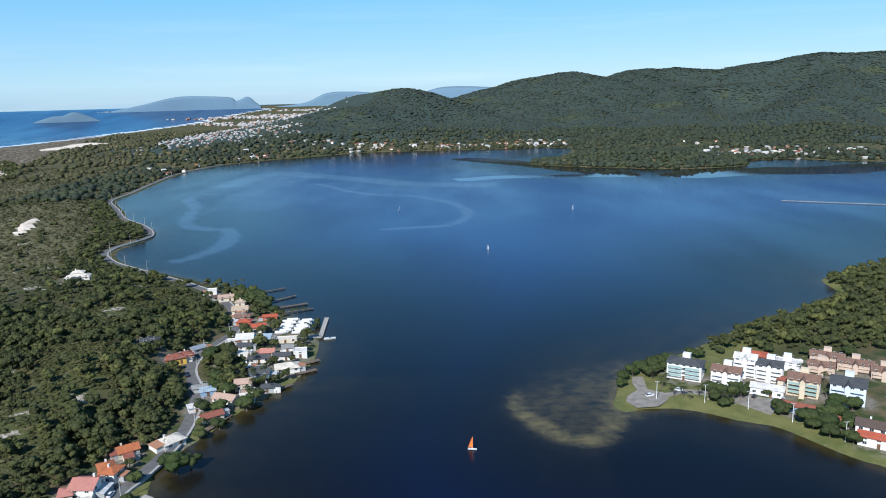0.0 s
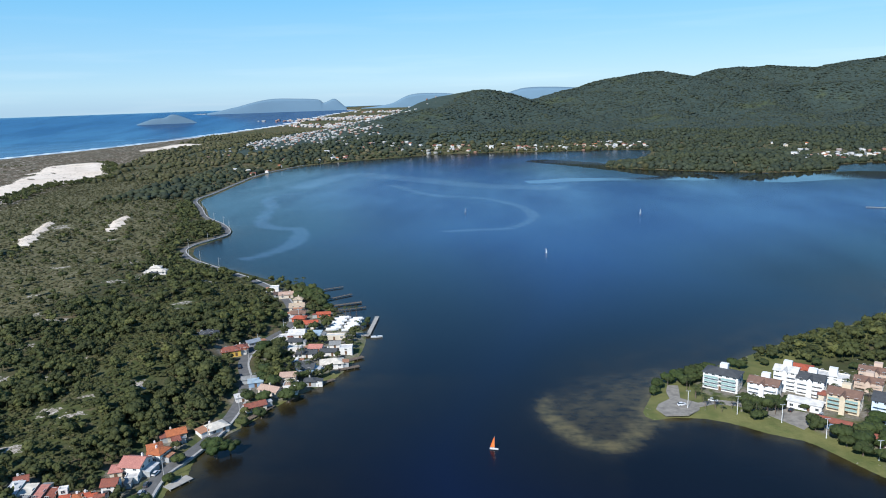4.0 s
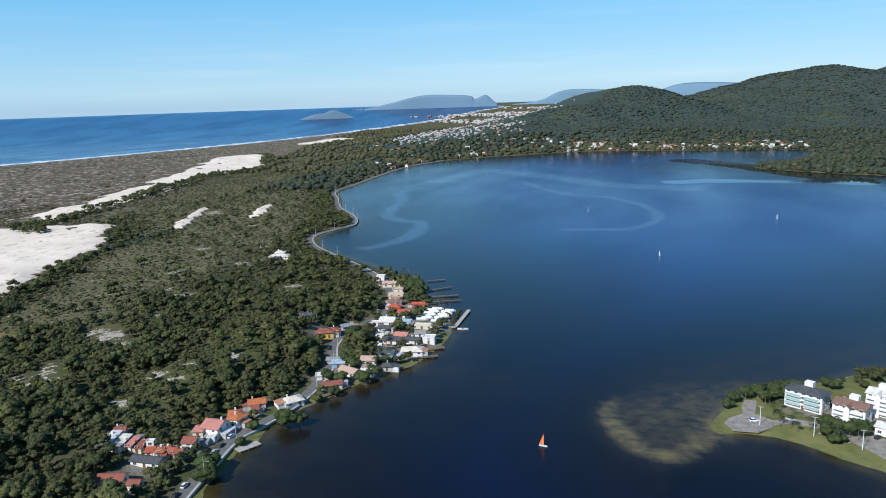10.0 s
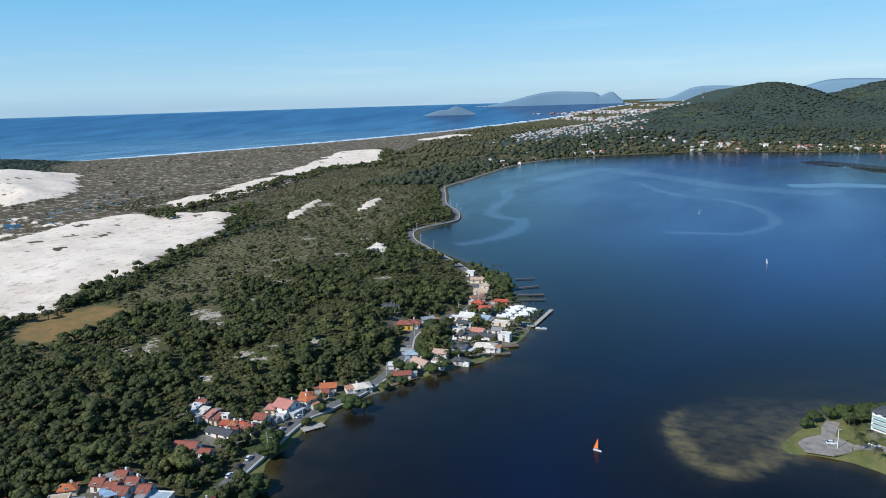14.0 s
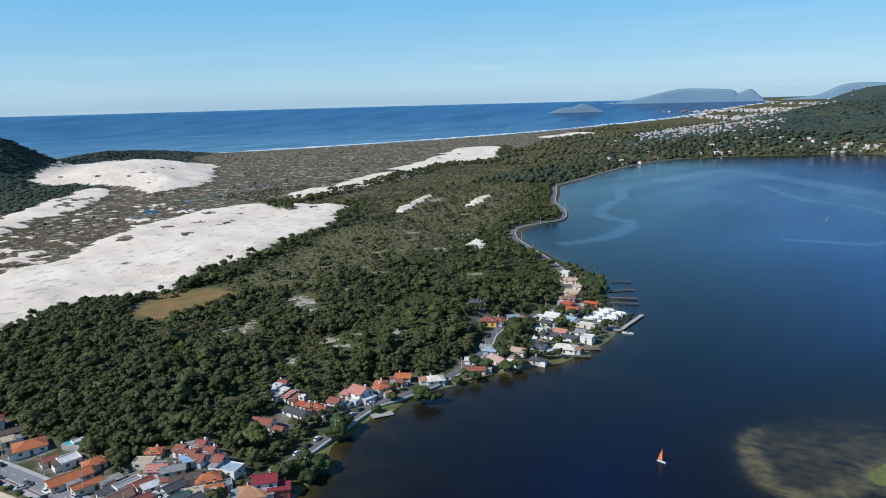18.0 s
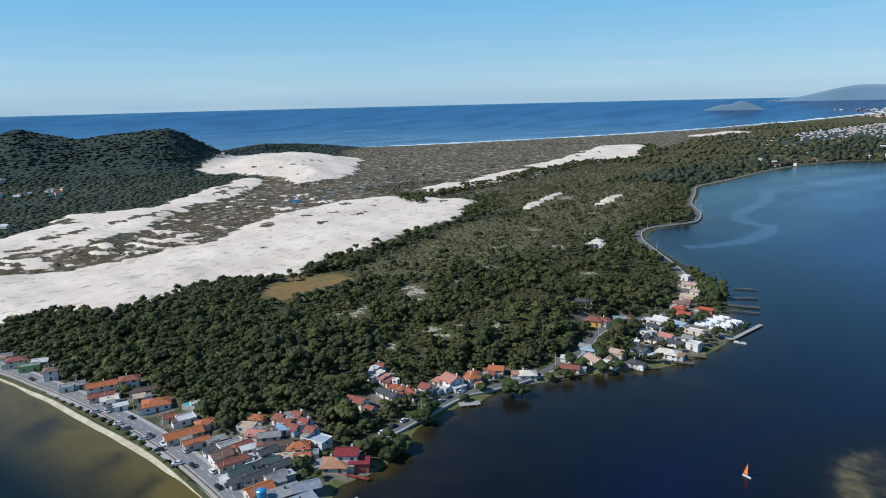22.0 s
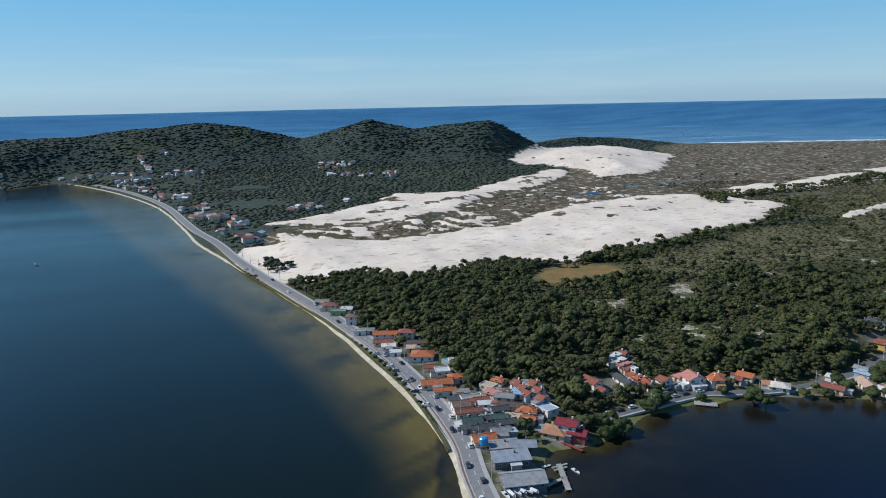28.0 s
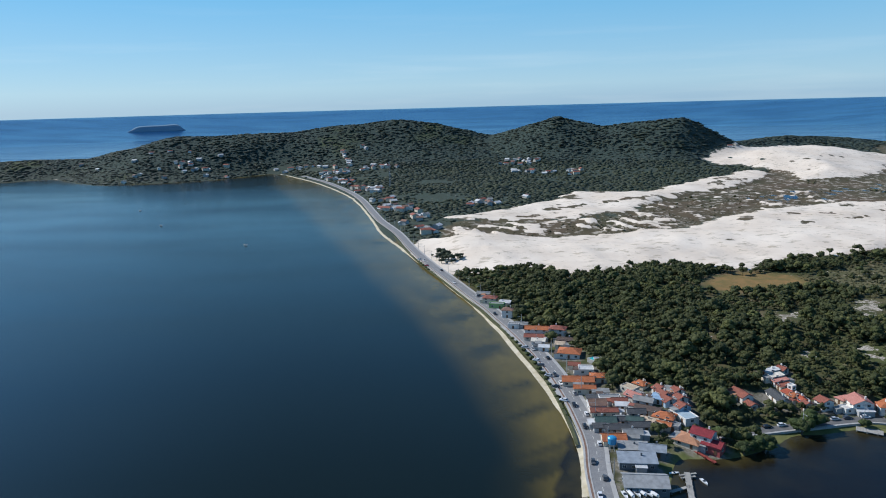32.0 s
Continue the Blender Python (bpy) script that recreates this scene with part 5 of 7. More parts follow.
mast = thing("radio_mast", pose(-1036, -73, 3), "thin lattice radio mast above the woods", "mast")
part("lattice", joined(*[box(a - 0.25, a + 0.25, b - 0.25, b + 0.25, 0, 44) for a, b in ((-1, -0.6), (1, -0.6), (0, 1))], *[box(-1.2, 1.2, -0.8, 1.2, z, z + 0.3) for z in np.arange(4, 44, 4.0)]), POLE_M, mast)

# ---------------------------------------------------------------- piers and boats
def pier(x0, y0, x1, y1, wide, label, height=0.9, mat=TIMBER):
    length = math.hypot(x1 - x0, y1 - y0)
    root = thing("pier", pose(x0, y0, 0, 0, 0, math.degrees(math.atan2(y1 - y0, x1 - x0))), label, "pier", "piers of the marina quarter")
    n = max(2, int(length / 0.55))
    plank = mesh_of("plank", *box(0.02, length / n - 0.03, -wide / 2, wide / 2, height - 0.08, height), mat)
    for k in range(n):
        part("plank", plank, None, root, at=pose(k * length / n, 0, 0))
    part("beam", joined(box(0, length, -wide / 2 + 0.1, -wide / 2 + 0.25, height - 0.3, height - 0.09), box(0, length, wide / 2 - 0.25, wide / 2 - 0.1, height - 0.3, height - 0.09)), mat, root)
    stake = mesh_of("post", *loft([[(0.11 * math.cos(a), 0.11 * math.sin(a), z) for a in np.arange(6) * math.pi / 3] for z in (-2.5, height + 0.5)]), mat)
    for k in range(int(length / 4) + 1):
        for side in (-1, 1):
            part("post", stake, None, root, at=pose(min(k * 4 + 0.3, length - 0.2), side * (wide / 2 + 0.05), 0))
    return root


PALE_DECK = plaster("pale_deck", (0.40, 0.38, 0.34), 0.2)
pier(-84, 402, -72.5, 400, 4.0, "broad pale dock beside the marina yard", 0.9, PALE_DECK)
pier(-73.5, 400, -75.5, 438, 2.6, "long pale grey pier standing in the lagoon", 0.9, PALE_DECK)
pier(-199, 522, -183, 537, 1.6, "dark timber pier by the trees")
pier(-190, 517, -176, 532, 1.6, "dark weathered timber jetty")
pier(-131, 506, -118, 514, 1.5, "short dark timber jetty")
pier(-122, 478, -106, 493, 1.8, "dark timber pier with posts")
pier(-116, 461, -94, 472, 2.6, "grey timber pier with a wide end")
pier(-113, 448, -88, 460, 1.6, "thin dark timber pier")
pier(-78, 355, -68, 363, 3.5, "small dark swimming deck below the white house")
pier(-77, 343, -67, 349, 3.2, "dark low timber deck at the water")
pier(-83, 322, -76, 330, 2.5, "old stone and timber landing")
pier(-104, 280, -97, 297, 3.0, "brown timber boardwalk below the garden")
pier(-62, 128, -66, 137, 1.4, "grey footbridge to the boat dock", 0.9, PALE_DECK)
pier(-57, 134.5, -76, 138.5, 2.2, "pale grey boat dock on the dark lagoon", 0.9, PALE_DECK)
pier(-74, 135, -75.5, 142, 0.9, "narrow pale finger dock", 0.8, PALE_DECK)
pier(-72, 135, -73.2, 141, 0.9, "narrow pale finger dock", 0.8, PALE_DECK)
RED_WOOD = tiles("red_stained_wood", (0.34, 0.07, 0.05), (0.22, 0.05, 0.04), 0.3)
pier(-95, 146, -83, 152, 1.5, "red-stained wooden jetty below the maroon house", 1.0, RED_WOOD)
pier(-112, 222, -107, 231, 4.5, "small stone landing below the lane", 0.8, PALE_DECK)
pier(420, 872, 520, 822, 3.0, "far pale pier reaching into the lagoon", 1.0, PALE_DECK)

HULL = paint("boat_white", (0.78, 0.78, 0.76))
CANVAS = plaster("boat_cover", (0.66, 0.66, 0.66))
SAIL_O = Nodes("orange_sail").done((0.85, 0.20, 0.04), 0.7)
SAIL_W = Nodes("white_sail").done((0.80, 0.79, 0.75), 0.7)
ALU = Nodes("mast_metal").done((0.55, 0.55, 0.56), 0.35, 0.9)


def hull_solid(length, beam, high):
    rings = []
    for u in (0, 0.12, 0.35, 0.6, 0.82, 0.95, 1.0):
        half = beam / 2 * (0.82 + 0.18 * min(1, u * 4)) * (1 - max(0, u - 0.45) ** 2 * 3.2)
        half = max(half, 0.05)
        x = (u - 0.45) * length
        lift = 0.25 * high * u * u
        rings.append([(x, -half, high + lift), (x, -half * 0.75, 0.1), (x, 0, -0.12 + 0.4 * high * max(0, u - 0.7)), (x, half * 0.75, 0.1), (x, half, high + lift), (x, 0, high + lift - 0.05)])
    return loft(rings)


def sail_solid(foot, luff, belly=0.35):
    n = 7
    v, f = [], []
    for i in range(n):
        u = i / (n - 1)
        wdt = foot * (1 - u) ** 0.85 + 0.02
        for k, q in enumerate((0, 0.35, 0.7, 1)):
            for side in (-0.015, 0.015):
                v.append((-q * wdt, belly * math.sin(math.pi * q) * (1 - u * 0.6) + side, 0.9 + luff * u))
    for i in range(n - 1):
        for k in range(3):
            a = i * 8 + k * 2
            f += [(a, a + 2, a + 10, a + 8), (a + 1, a + 9, a + 11, a + 3)]
    return v, f


def sailboat(x, y, turn, length, luff, mat, label):
    root = thing("sailing_boat", pose(x, y, 0, 0, 0, turn), label, "boat", "boats on the lagoon")
    part("hull", hull_solid(length, length * 0.34, 0.45), HULL, root)
    part("mast", loft([[(length * 0.12 + r * math.cos(a), r * math.sin(a), z) for a in np.arange(6) * math.pi / 3] for z, r in ((0.2, 0.06), (luff + 1.3, 0.03))]), ALU, root)
    part("boom", box(-length * 0.42, length * 0.12, -0.04, 0.04, 0.78, 0.86), ALU, root)
    part("sail", [[(a + length * 0.1, b, c) for a, b, c in sail_solid(length * 0.52, luff)[0]], sail_solid(length * 0.52, luff)[1]], mat, root)


sailboat(9.5, 260.5, -10, 3.6, 4.8, SAIL_O, "small white dinghy with an orange sail")
sailboat(-53, 877, 60, 3.2, 4.2, SAIL_W, "distant small boat with a white sail")
sailboat(158, 851, 40, 3.4, 4.6, SAIL_W, "distant small boat with a tall white sail")
sailboat(41, 635, 120, 2.8, 3.6, SAIL_W, "small boat under a thin white sail")


def motorboat(x, y, z, turn, length, label, covered=False):
    root = thing("motor_boat", pose(x, y, z, 0, 0, turn), label, "boat", "motor boats ashore and afloat")
    part("hull", hull_solid(length, length * 0.33, length * 0.12), HULL, root)
    if covered:
        part("cover", loft([[(q * length, s * length * 0.14, length * 0.11 + r) for s, r in ((-1, 0), (-0.7, length * 0.08), (0, length * 0.12), (0.7, length * 0.08), (1, 0))] for q in (-0.42, -0.1, 0.2, 0.42)]), CANVAS, root)
    else:
        part("windscreen", loft([[(q * length, s * length * 0.11, length * 0.12 + r) for s, r in ((-1, 0), (-0.8, length * 0.09), (0.8, length * 0.09), (1, 0))] for q in (-0.02, 0.1)]), GLASS_DARK, root)
        part("outboard", box(-0.49 * length, -0.45 * length, -0.18, 0.18, 0.2, length * 0.17), RUBBER, root)


for k, (x, y) in enumerate(((-58, 110.5), (-58.5, 112.8), (-59, 115), (-59.5, 117), (-59, 119), (-58.5, 121))):
    motorboat(x, y, 1.9, 10 + 4 * k, 5.2, "white motor boat laid up at the boat yard", k % 2 == 1)
motorboat(-70, 143, 0, 15, 4.6, "white open motor boat moored at the dock")
motorboat(-76.5, 133.5, 0, 95, 4.0, "small white skiff beside the dock")
for k in range(8):
    motorboat(-98 + 2.1 * (k % 2), 406 + 3.5 * k, 1.6, 5 + 3 * (k % 3), 8.0, "white covered motor boat in the marina yard", True)
    motorboat(-88 + 1.5 * (k % 2), 405 + 3.4 * k, 1.6, 8 - 3 * (k % 3), 7.5, "white covered motor boat in the marina yard", True)
motorboat(-68, 398, 0, 10, 7.0, "white motor boat moored at the marina dock")
for x, y in ((-700, -330), (-560, -180), (-840, -420)):
    motorboat(x, y, 0, 40, 8.0, "small boat at anchor on the outer lagoon")

# pool, tank and field shed
POOL_W = Nodes("pool_water").done((0.05, 0.42, 0.45), 0.06, 0, 0.5)
pool = thing("swimming_pool", pose(-190, 124, 4.6, 0, 0, 30), "small turquoise swimming pool with pale rim", "pool")
part("rim", joined(box(-4.4, 4.4, -2.4, -1.9, -3, 0.2), box(-4.4, 4.4, 1.9, 2.4, -3, 0.2), box(-4.4, -3.9, -1.9, 1.9, -3, 0.2), box(3.9, 4.4, -1.9, 1.9, -3, 0.2)), CONCRETE, pool)
part("water", box(-3.9, 3.9, -1.9, 1.9, -2, 0.08), POOL_W, pool)
TANK = paint("tank_blue", (0.05, 0.30, 0.55))
tank = thing("water_tank", pose(-93, 113, 1.4), "bright blue round water tank on a stand", "tank")
part("tank", loft([[(r * math.cos(a), r * math.sin(a), z) for a in np.arange(14) * math.pi / 7] for z, r in ((3.2, 1.7), (5.8, 1.9), (6.2, 1.5), (6.5, 0.6))]), TANK, tank)
for a in (0.8, 2.4, 3.9, 5.5):
    part("leg", box(1.3 * math.cos(a) - 0.1, 1.3 * math.cos(a) + 0.1, 1.3 * math.sin(a) - 0.1, 1.3 * math.sin(a) + 0.1, -0.4, 3.21), POLE_M, tank)

# ---------------------------------------------------------------- woods
rng = np.random.default_rng(7)


def lump(radius, sub, wild, seed):
    bm = bmesh.new()
    bmesh.ops.create_icosphere(bm, subdivisions=sub, radius=radius)
    for v in bm.verts:
        v.co *= 1 + wild * (noise.noise(v.co * (1.7 / radius) + Vector((seed, 0, 0))) + 0.6 * noise.noise(v.co * (4.1 / radius) + Vector((0, seed, 0))))
    co = np.array([v.co for v in bm.verts])
    f = np.array([[v.index for v in p.verts] for p in bm.faces])
    bm.free()
    return co, f


def merge(pieces):
    cos, fs, k = [], [], 0
    for co, f in pieces:
        cos.append(co)
        fs.append(f + k)
        k += len(co)
    return np.vstack(cos), np.vstack(fs)


def sprays(core, middle, count, leaf, r, wild=0.45):
    """Leaf sprays that lie roughly along the outside of a crown, each turned its own way."""
    at = core[r.integers(0, len(core), count)] + r.normal(0, leaf * 0.45, (count, 3))
    n = at - middle
    n /= np.linalg.norm(n, axis=1)[:, None] + 1e-6
    n += r.normal(0, wild, (count, 3))
    n /= np.linalg.norm(n, axis=1)[:, None]
    u = np.cross(n, r.normal(0, 1, (count, 3)))
    u /= np.linalg.norm(u, axis=1)[:, None]
    v = np.cross(n, u)
    size = leaf * r.uniform(0.6, 1.5, (count, 1))
    at += n * leaf * 0.25
    tri = np.stack([at + u * size, at - 0.5 * u * size + 0.85 * v * size, at - 0.5 * u * size - 0.85 * v * size * r.uniform(0.5, 1.1, (count, 1))], 1)
    return tri.reshape(-1, 3), np.arange(count * 3).reshape(-1, 3)


def crown_shape(seed, lumps, leaves, wide=3.2, tall=2.4, sub=1, leaf=0.5):
    """A broad crown of uneven clumps with loose leaf sprays on its outside; it stands on z = 0 with its trunk."""
    r = np.random.default_rng(seed)
    pieces = []
    for k in range(lumps):
        a, d = k * 2.4 + r.uniform(0, 0.8), wide * (0.25 + 0.45 * r.random()) * (k > 0)
        co, f = lump(wide * r.uniform(0.42, 0.62), sub, 0.55, seed * 9 + k)
        pieces.append((co * (1, 1, 0.72) + (d * math.cos(a), d * math.sin(a), 2.2 + tall * (0.45 + 0.5 * r.random()) - 0.25 * d), f))
    core = np.vstack([p[0] for p in pieces])
    if leaves:
        dense = np.vstack([(c[f[:, 0]] * w0 + c[f[:, 1]] * w1 + c[f[:, 2]] * (1 - w0 - w1)) for c, f in pieces for w0, w1 in ((0.33, 0.33), (0.6, 0.2), (0.2, 0.6), (0.2, 0.2))])
        dense = dense[dense[:, 2] > np.quantile(dense[:, 2], 0.2)]
        pieces.append(sprays(dense, core.mean(0) - (0, 0, 0.8), leaves, leaf, r))
    return merge(pieces)


def dome_shape(seed, lumps, leaves, wide=3.1):
    """A broad uneven dome of small leaf clumps under a skin of leaf sprays."""
    r = np.random.default_rng(seed + 500)
    flat = r.uniform(0.55, 0.95)
    pieces = []
    for k in range(lumps):
        a, q = k * 2.4 + r.uniform(0, 0.9), math.sqrt((k + 0.3) / lumps)
        co, f = lump(wide * r.uniform(0.32, 0.52), 1, 0.6, seed * 13 + k)
        pieces.append((co * (1, 1, 0.75) + (0.74 * wide * q * math.cos(a), 0.74 * wide * q * math.sin(a), 2.5 + wide * flat * (1.05 - 0.75 * q * q) + r.uniform(-0.5, 0.5)), f))
    core = np.vstack([p[0] for p in pieces])
    dense = np.vstack([(c[f[:, 0]] * w0 + c[f[:, 1]] * w1 + c[f[:, 2]] * (1 - w0 - w1)) for c, f in pieces for w0, w1 in ((0.33, 0.33), (0.6, 0.2), (0.2, 0.6), (0.2, 0.2))])
    dense = dense[dense[:, 2] > np.quantile(dense[:, 2], 0.25)]
    pieces.append(sprays(dense, core.mean(0) - (0, 0, 1.2), leaves, 0.46, r))
    return merge(pieces)


def trunk_shape(h=3.2, r0=0.22):
    ring = [(math.cos(a), math.sin(a)) for a in np.arange(5) * 2 * math.pi / 5]
    co = [(x * q, y * q, z) for z, q in ((-0.6, r0 * 1.3), (h, r0 * 0.55)) for x, y in ring]
    f = []
    for k in range(5):
        n = (k + 1) % 5
        f += [(k, n, 5 + n), (k, 5 + n, 5 + k)]
    return np.array(co), np.array(f)


def spread(name, shapes, x, y, z, scale, mat, tall=None):
    """Many copies of a few shapes joined into one mesh."""
    pick = rng.integers(0, len(shapes), len(x))
    spin = rng.uniform(0, 2 * math.pi, len(x))
    tint = rng.random(len(x))
    cos, faces, tints, k = [], [], [], 0
    tall = np.ones(len(x)) if tall is None else tall
    for n, (co, f) in enumerate(shapes):
        m = np.nonzero(pick == n)[0]
        c, s_ = np.cos(spin[m])[:, None], np.sin(spin[m])[:, None]
        px = (co[None, :, 0] * c - co[None, :, 1] * s_) * scale[m][:, None] + x[m][:, None]
        py = (co[None, :, 0] * s_ + co[None, :, 1] * c) * scale[m][:, None] + y[m][:, None]
        pz = co[None, :, 2] * (scale[m] * tall[m])[:, None] + z[m][:, None]
        cos.append(np.stack([px, py, pz], -1).reshape(-1, 3))
        faces.append((f[None] + (np.arange(len(m)) * len(co))[:, None, None] + k).reshape(-1, 3))
        tints.append(np.repeat(tint[m], len(co)))
        k += len(m) * len(co)
    co, faces, tints = np.vstack(cos), np.vstack(faces), np.concatenate(tints)
    fx, fy, fz = fold(co[:, 0], co[:, 1], co[:, 2])
    me = bpy.data.meshes.new(name)
    me.vertices.add(len(co))
    me.vertices.foreach_set("co", np.stack([fx, fy, fz], -1).astype(np.float32).ravel())
    me.loops.add(faces.size)
    me.loops.foreach_set("vertex_index", faces.astype(np.int32).ravel())
    me.polygons.add(len(faces))
    me.polygons.foreach_set("loop_start", np.arange(0, faces.size, 3, dtype=np.int32))
    me.attributes.new("tint", "FLOAT", "POINT").data.foreach_set("value", tints.astype(np.float32))
    me.materials.append(mat)
    me.update()
    me.shade_smooth()
    return new(name, me)


def foliage(name, dark, light, pale, per_object=False):
    m = Nodes(name)
    t = m.rand() if per_object else m.attr("tint")
    c = m.mix(m.math("POWER", t, 1.7), dark, light)
    c = m.mix(m.step(m.math("FRACT", m.math("MULTIPLY", t, 37.0)), 0.0, 1.0, 0.0, 0.45), c, m.mix(0.5, c, (0.088, 0.074, 0.030)))
    c = m.mix(m.step(t, 0.90, 0.96), c, pale)
    leafy = m.put("ShaderNodeNewGeometry").outputs["Random Per Island"]
    c = m.mix(m.step(leafy, 0.0, 1.0, 0.0, 0.55), c, m.mix(0.6, c, light))
    c = m.mix(m.step(m.noise(1.1, 4), 0.35, 0.68), m.mix(0.35, c, (0.018, 0.026, 0.010)), c)
    c = m.mix(m.step(m.noise(6, 2), 0.55, 0.7), c, m.mix(0.4, c, pale))
    c = m.mix(m.step(m.noise(45, 2), 0.4, 0.65), c, m.mix(0.5, c, (0.075, 0.085, 0.032)))
    m.bump(m.noise(0.5, 3), 0.9, 0.5)
    m.done(c, 0.7, 0, 0.3)
    # thin leaves let some of the sun through
    glow = m.put("ShaderNodeBsdfTranslucent", {"Color": m.mix(0.4, c, light)}).outputs[0]
    both = m.put("ShaderNodeMixShader", {0: 0.30, 1: m.out.outputs[0], 2: glow}).outputs[0]
    m.nt.links.new(both, m.nt.nodes["Material Output"].inputs[0])
    return m.mat


LEAF = foliage("forest_leaves", (0.047, 0.058, 0.019), (0.130, 0.146, 0.042), (0.205, 0.208, 0.062))
SCRUB = foliage("scrub_leaves", (0.076, 0.078, 0.032), (0.160, 0.145, 0.066), (0.230, 0.190, 0.110))
GREEN_SCRUB = foliage("hill_scrub_leaves", (0.068, 0.077, 0.024), (0.150, 0.151, 0.050), (0.210, 0.188, 0.084))
# bluish haze of distance is painted into the next two leaf colours
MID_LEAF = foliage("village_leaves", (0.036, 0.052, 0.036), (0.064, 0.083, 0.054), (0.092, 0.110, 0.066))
HAZY_LEAF = foliage("hazy_hill_leaves", (0.042, 0.062, 0.057), (0.068, 0.091, 0.076), (0.092, 0.114, 0.085))


def sow(x0, x1, y0, y1, gap, seed):
    """Places on a jittered grid."""
    r = np.random.default_rng(seed)
    x, y = np.meshgrid(np.arange(x0, x1, gap), np.arange(y0, y1, gap))
    x, y = x.ravel(), y.ravel()
    return x + r.uniform(-0.48, 0.48, len(x)) * gap, y + r.uniform(-0.48, 0.48, len(x)) * gap, r.random(len(x))



def free(x, y, reach=2.5):
    """Places clear of buildings, openings and roads."""
    ok = np.ones(x.shape, bool)
    for hx, hy, r in zip(bx, by, B_REACH):
        ok &= (x - hx) ** 2 + (y - hy) ** 2 > (r + reach) ** 2
    for ox, oy, r in OPEN:
        ok &= (x - ox) ** 2 + (y - oy) ** 2 > (r * (0.95 + 0.75 * np.abs(np.sin(3 * np.arctan2(y - oy, x - ox) + ox)))) ** 2
    return ok


def thicket(name, box_, gap, shapes, scale, mat, keep, seed, label, tall=None):
    x, y, u = sow(*box_, gap, seed)
    s_, z_, hill_, sand_, heath_, road_, head_ = survey(x, y)
    m = keep(x, y, u, s_, hill_, sand_, heath_, road_, head_) & free(x, y)
    x, y, z_, u = x[m], y[m], z_[m], u[m]
    size = scale * (0.5 + 0.95 * np.random.default_rng(seed + 1).random(len(x)) ** 1.6) * (1 + 0.7 * rough(x, y, 45, 2, seed))
    ob = spread(name, shapes, x, y, z_, size, mat)
    return tagged(ob, label, "trees", kind="stuff")


rich = [merge([dome_shape(k, 6, 118), trunk_shape()]) for k in range(9)]
plain = [merge([crown_shape(20 + k, 4, 48, leaf=0.75), trunk_shape()]) for k in range(6)]
bush = [(c * (1.15, 1.15, 0.6) - (0, 0, 1.05), f) for c, f in (crown_shape(40 + k, 2, 26, 3.0, 1.0, 1, 0.75) for k in range(6))]
bush_far = [(c * (1.15, 1.15, 0.6) - (0, 0, 1.05), f) for c, f in (crown_shape(50 + k, 1, 14, 3.6, 1.0, 1, 0.9) for k in range(5))]
tuft = [(c * (1, 1, 0.75) + (0, 0, 1.6), f) for c, f in (lump(3.6, 1, 0.9, k) for k in range(5))]


round_top = [(c * (1.4, 1.4, 0.50) - (0, 0, 1.0), f) for c, f in tuft]
flat_top = [(c * (1.2, 1.2, 0.62) - (0, 0, 0.9), f) for c, f in tuft]
low = [(c * (1.45, 1.45, 0.36) - (0, 0, 0.78), f) for c, f in tuft]


def wooded(x, y, s, hill):
    """How far trees close over the ground, from 0 to 1."""
    edge = 26 * rough(x, y, 34, 3, 21)
    grass = smooth(inside(x, y, green_hill) + edge, -4, 6)
    plain_ = smooth(inside(x, y, brown_plain) + 1.6 * edge, -4, 10)
    glade = smooth(rough(x, y, 42, 3, 73) + 0.05 * smooth(-x, 200, 250), 0.08, 0.18) * smooth(s, 45, 80)
    far_ = smooth(y, 520, 640) * smooth(s, 60, 130) * smooth(rough(x, y, 70, 3, 29), -0.10, 0.12)
    return (1 - 0.93 * np.maximum(np.maximum(0.88 * grass, plain_), np.maximum(0.75 * glade, 0.8 * far_)))


def near_wood(x, y, u, s, hill, sand, heath, road, head):
    return (s > 3.5) & (road > 6.5) & (sand < 0.25) & (u < wooded(x, y, s, hill) * 0.98) & (inside(x, y, meadow) < -8) & ~head


def near_scrub(x, y, u, s, hill, sand, heath, road, head):
    thick = smooth(rough(x, y, 30, 3, 33), -0.22, 0.12)
    return (s > 6) & (road > 6) & (sand < 0.35) & (u < 0.55 + thick * 0.4) & (wooded(x, y, s, hill) < 0.75) & (inside(x, y, meadow) < 3) & (inside(x, y, green_hill) < 4) & ~head


def fringe(x, y, u, s, hill, sand, heath, road, head):
    edge = inside(x, y, sands[0][0]) + 10 * rough(x, y, 30, 2, 5)
    band = inside(x, y, sands[3][0]) + 14 * rough(x, y, 60, 2, 5)
    east = x > -0.42 * y - 350
    return (s > 5) & (road > 8) & (((edge < 0) & (edge > -16)) & (y < 560) & (x > -480) | ((band < 6) & (band > -26) & east)) & (u < 0.85)


def head_wood(x, y, u, s, hill, sand, heath, road, head):
    return head & (s > 4) & (y > 360 + -0.08 * (x - 142) + 10 * rough(x, y, 20, 2, 5)) & (u < 0.97)


def shore_wood(x, y, u, s, hill, sand, heath, road, head):
    return (s > 4) & (s < np.where(x > 300, 600, 260)) & (road > 7) & (sand < 0.3) & (u < smooth(rough(x, y, 90, 3, 51), -0.25, 0.05)) & ~head & (hill < 40) & (x > -620)


def plain_scrub(x, y, u, s, hill, sand, heath, road, head):
    return (s > 8) & (sand < 0.3) & (heath < 0.4) & (u < smooth(rough(x, y, 140, 3, 61), -0.3, 0.15)) & (hill < 20) & (road > 8)


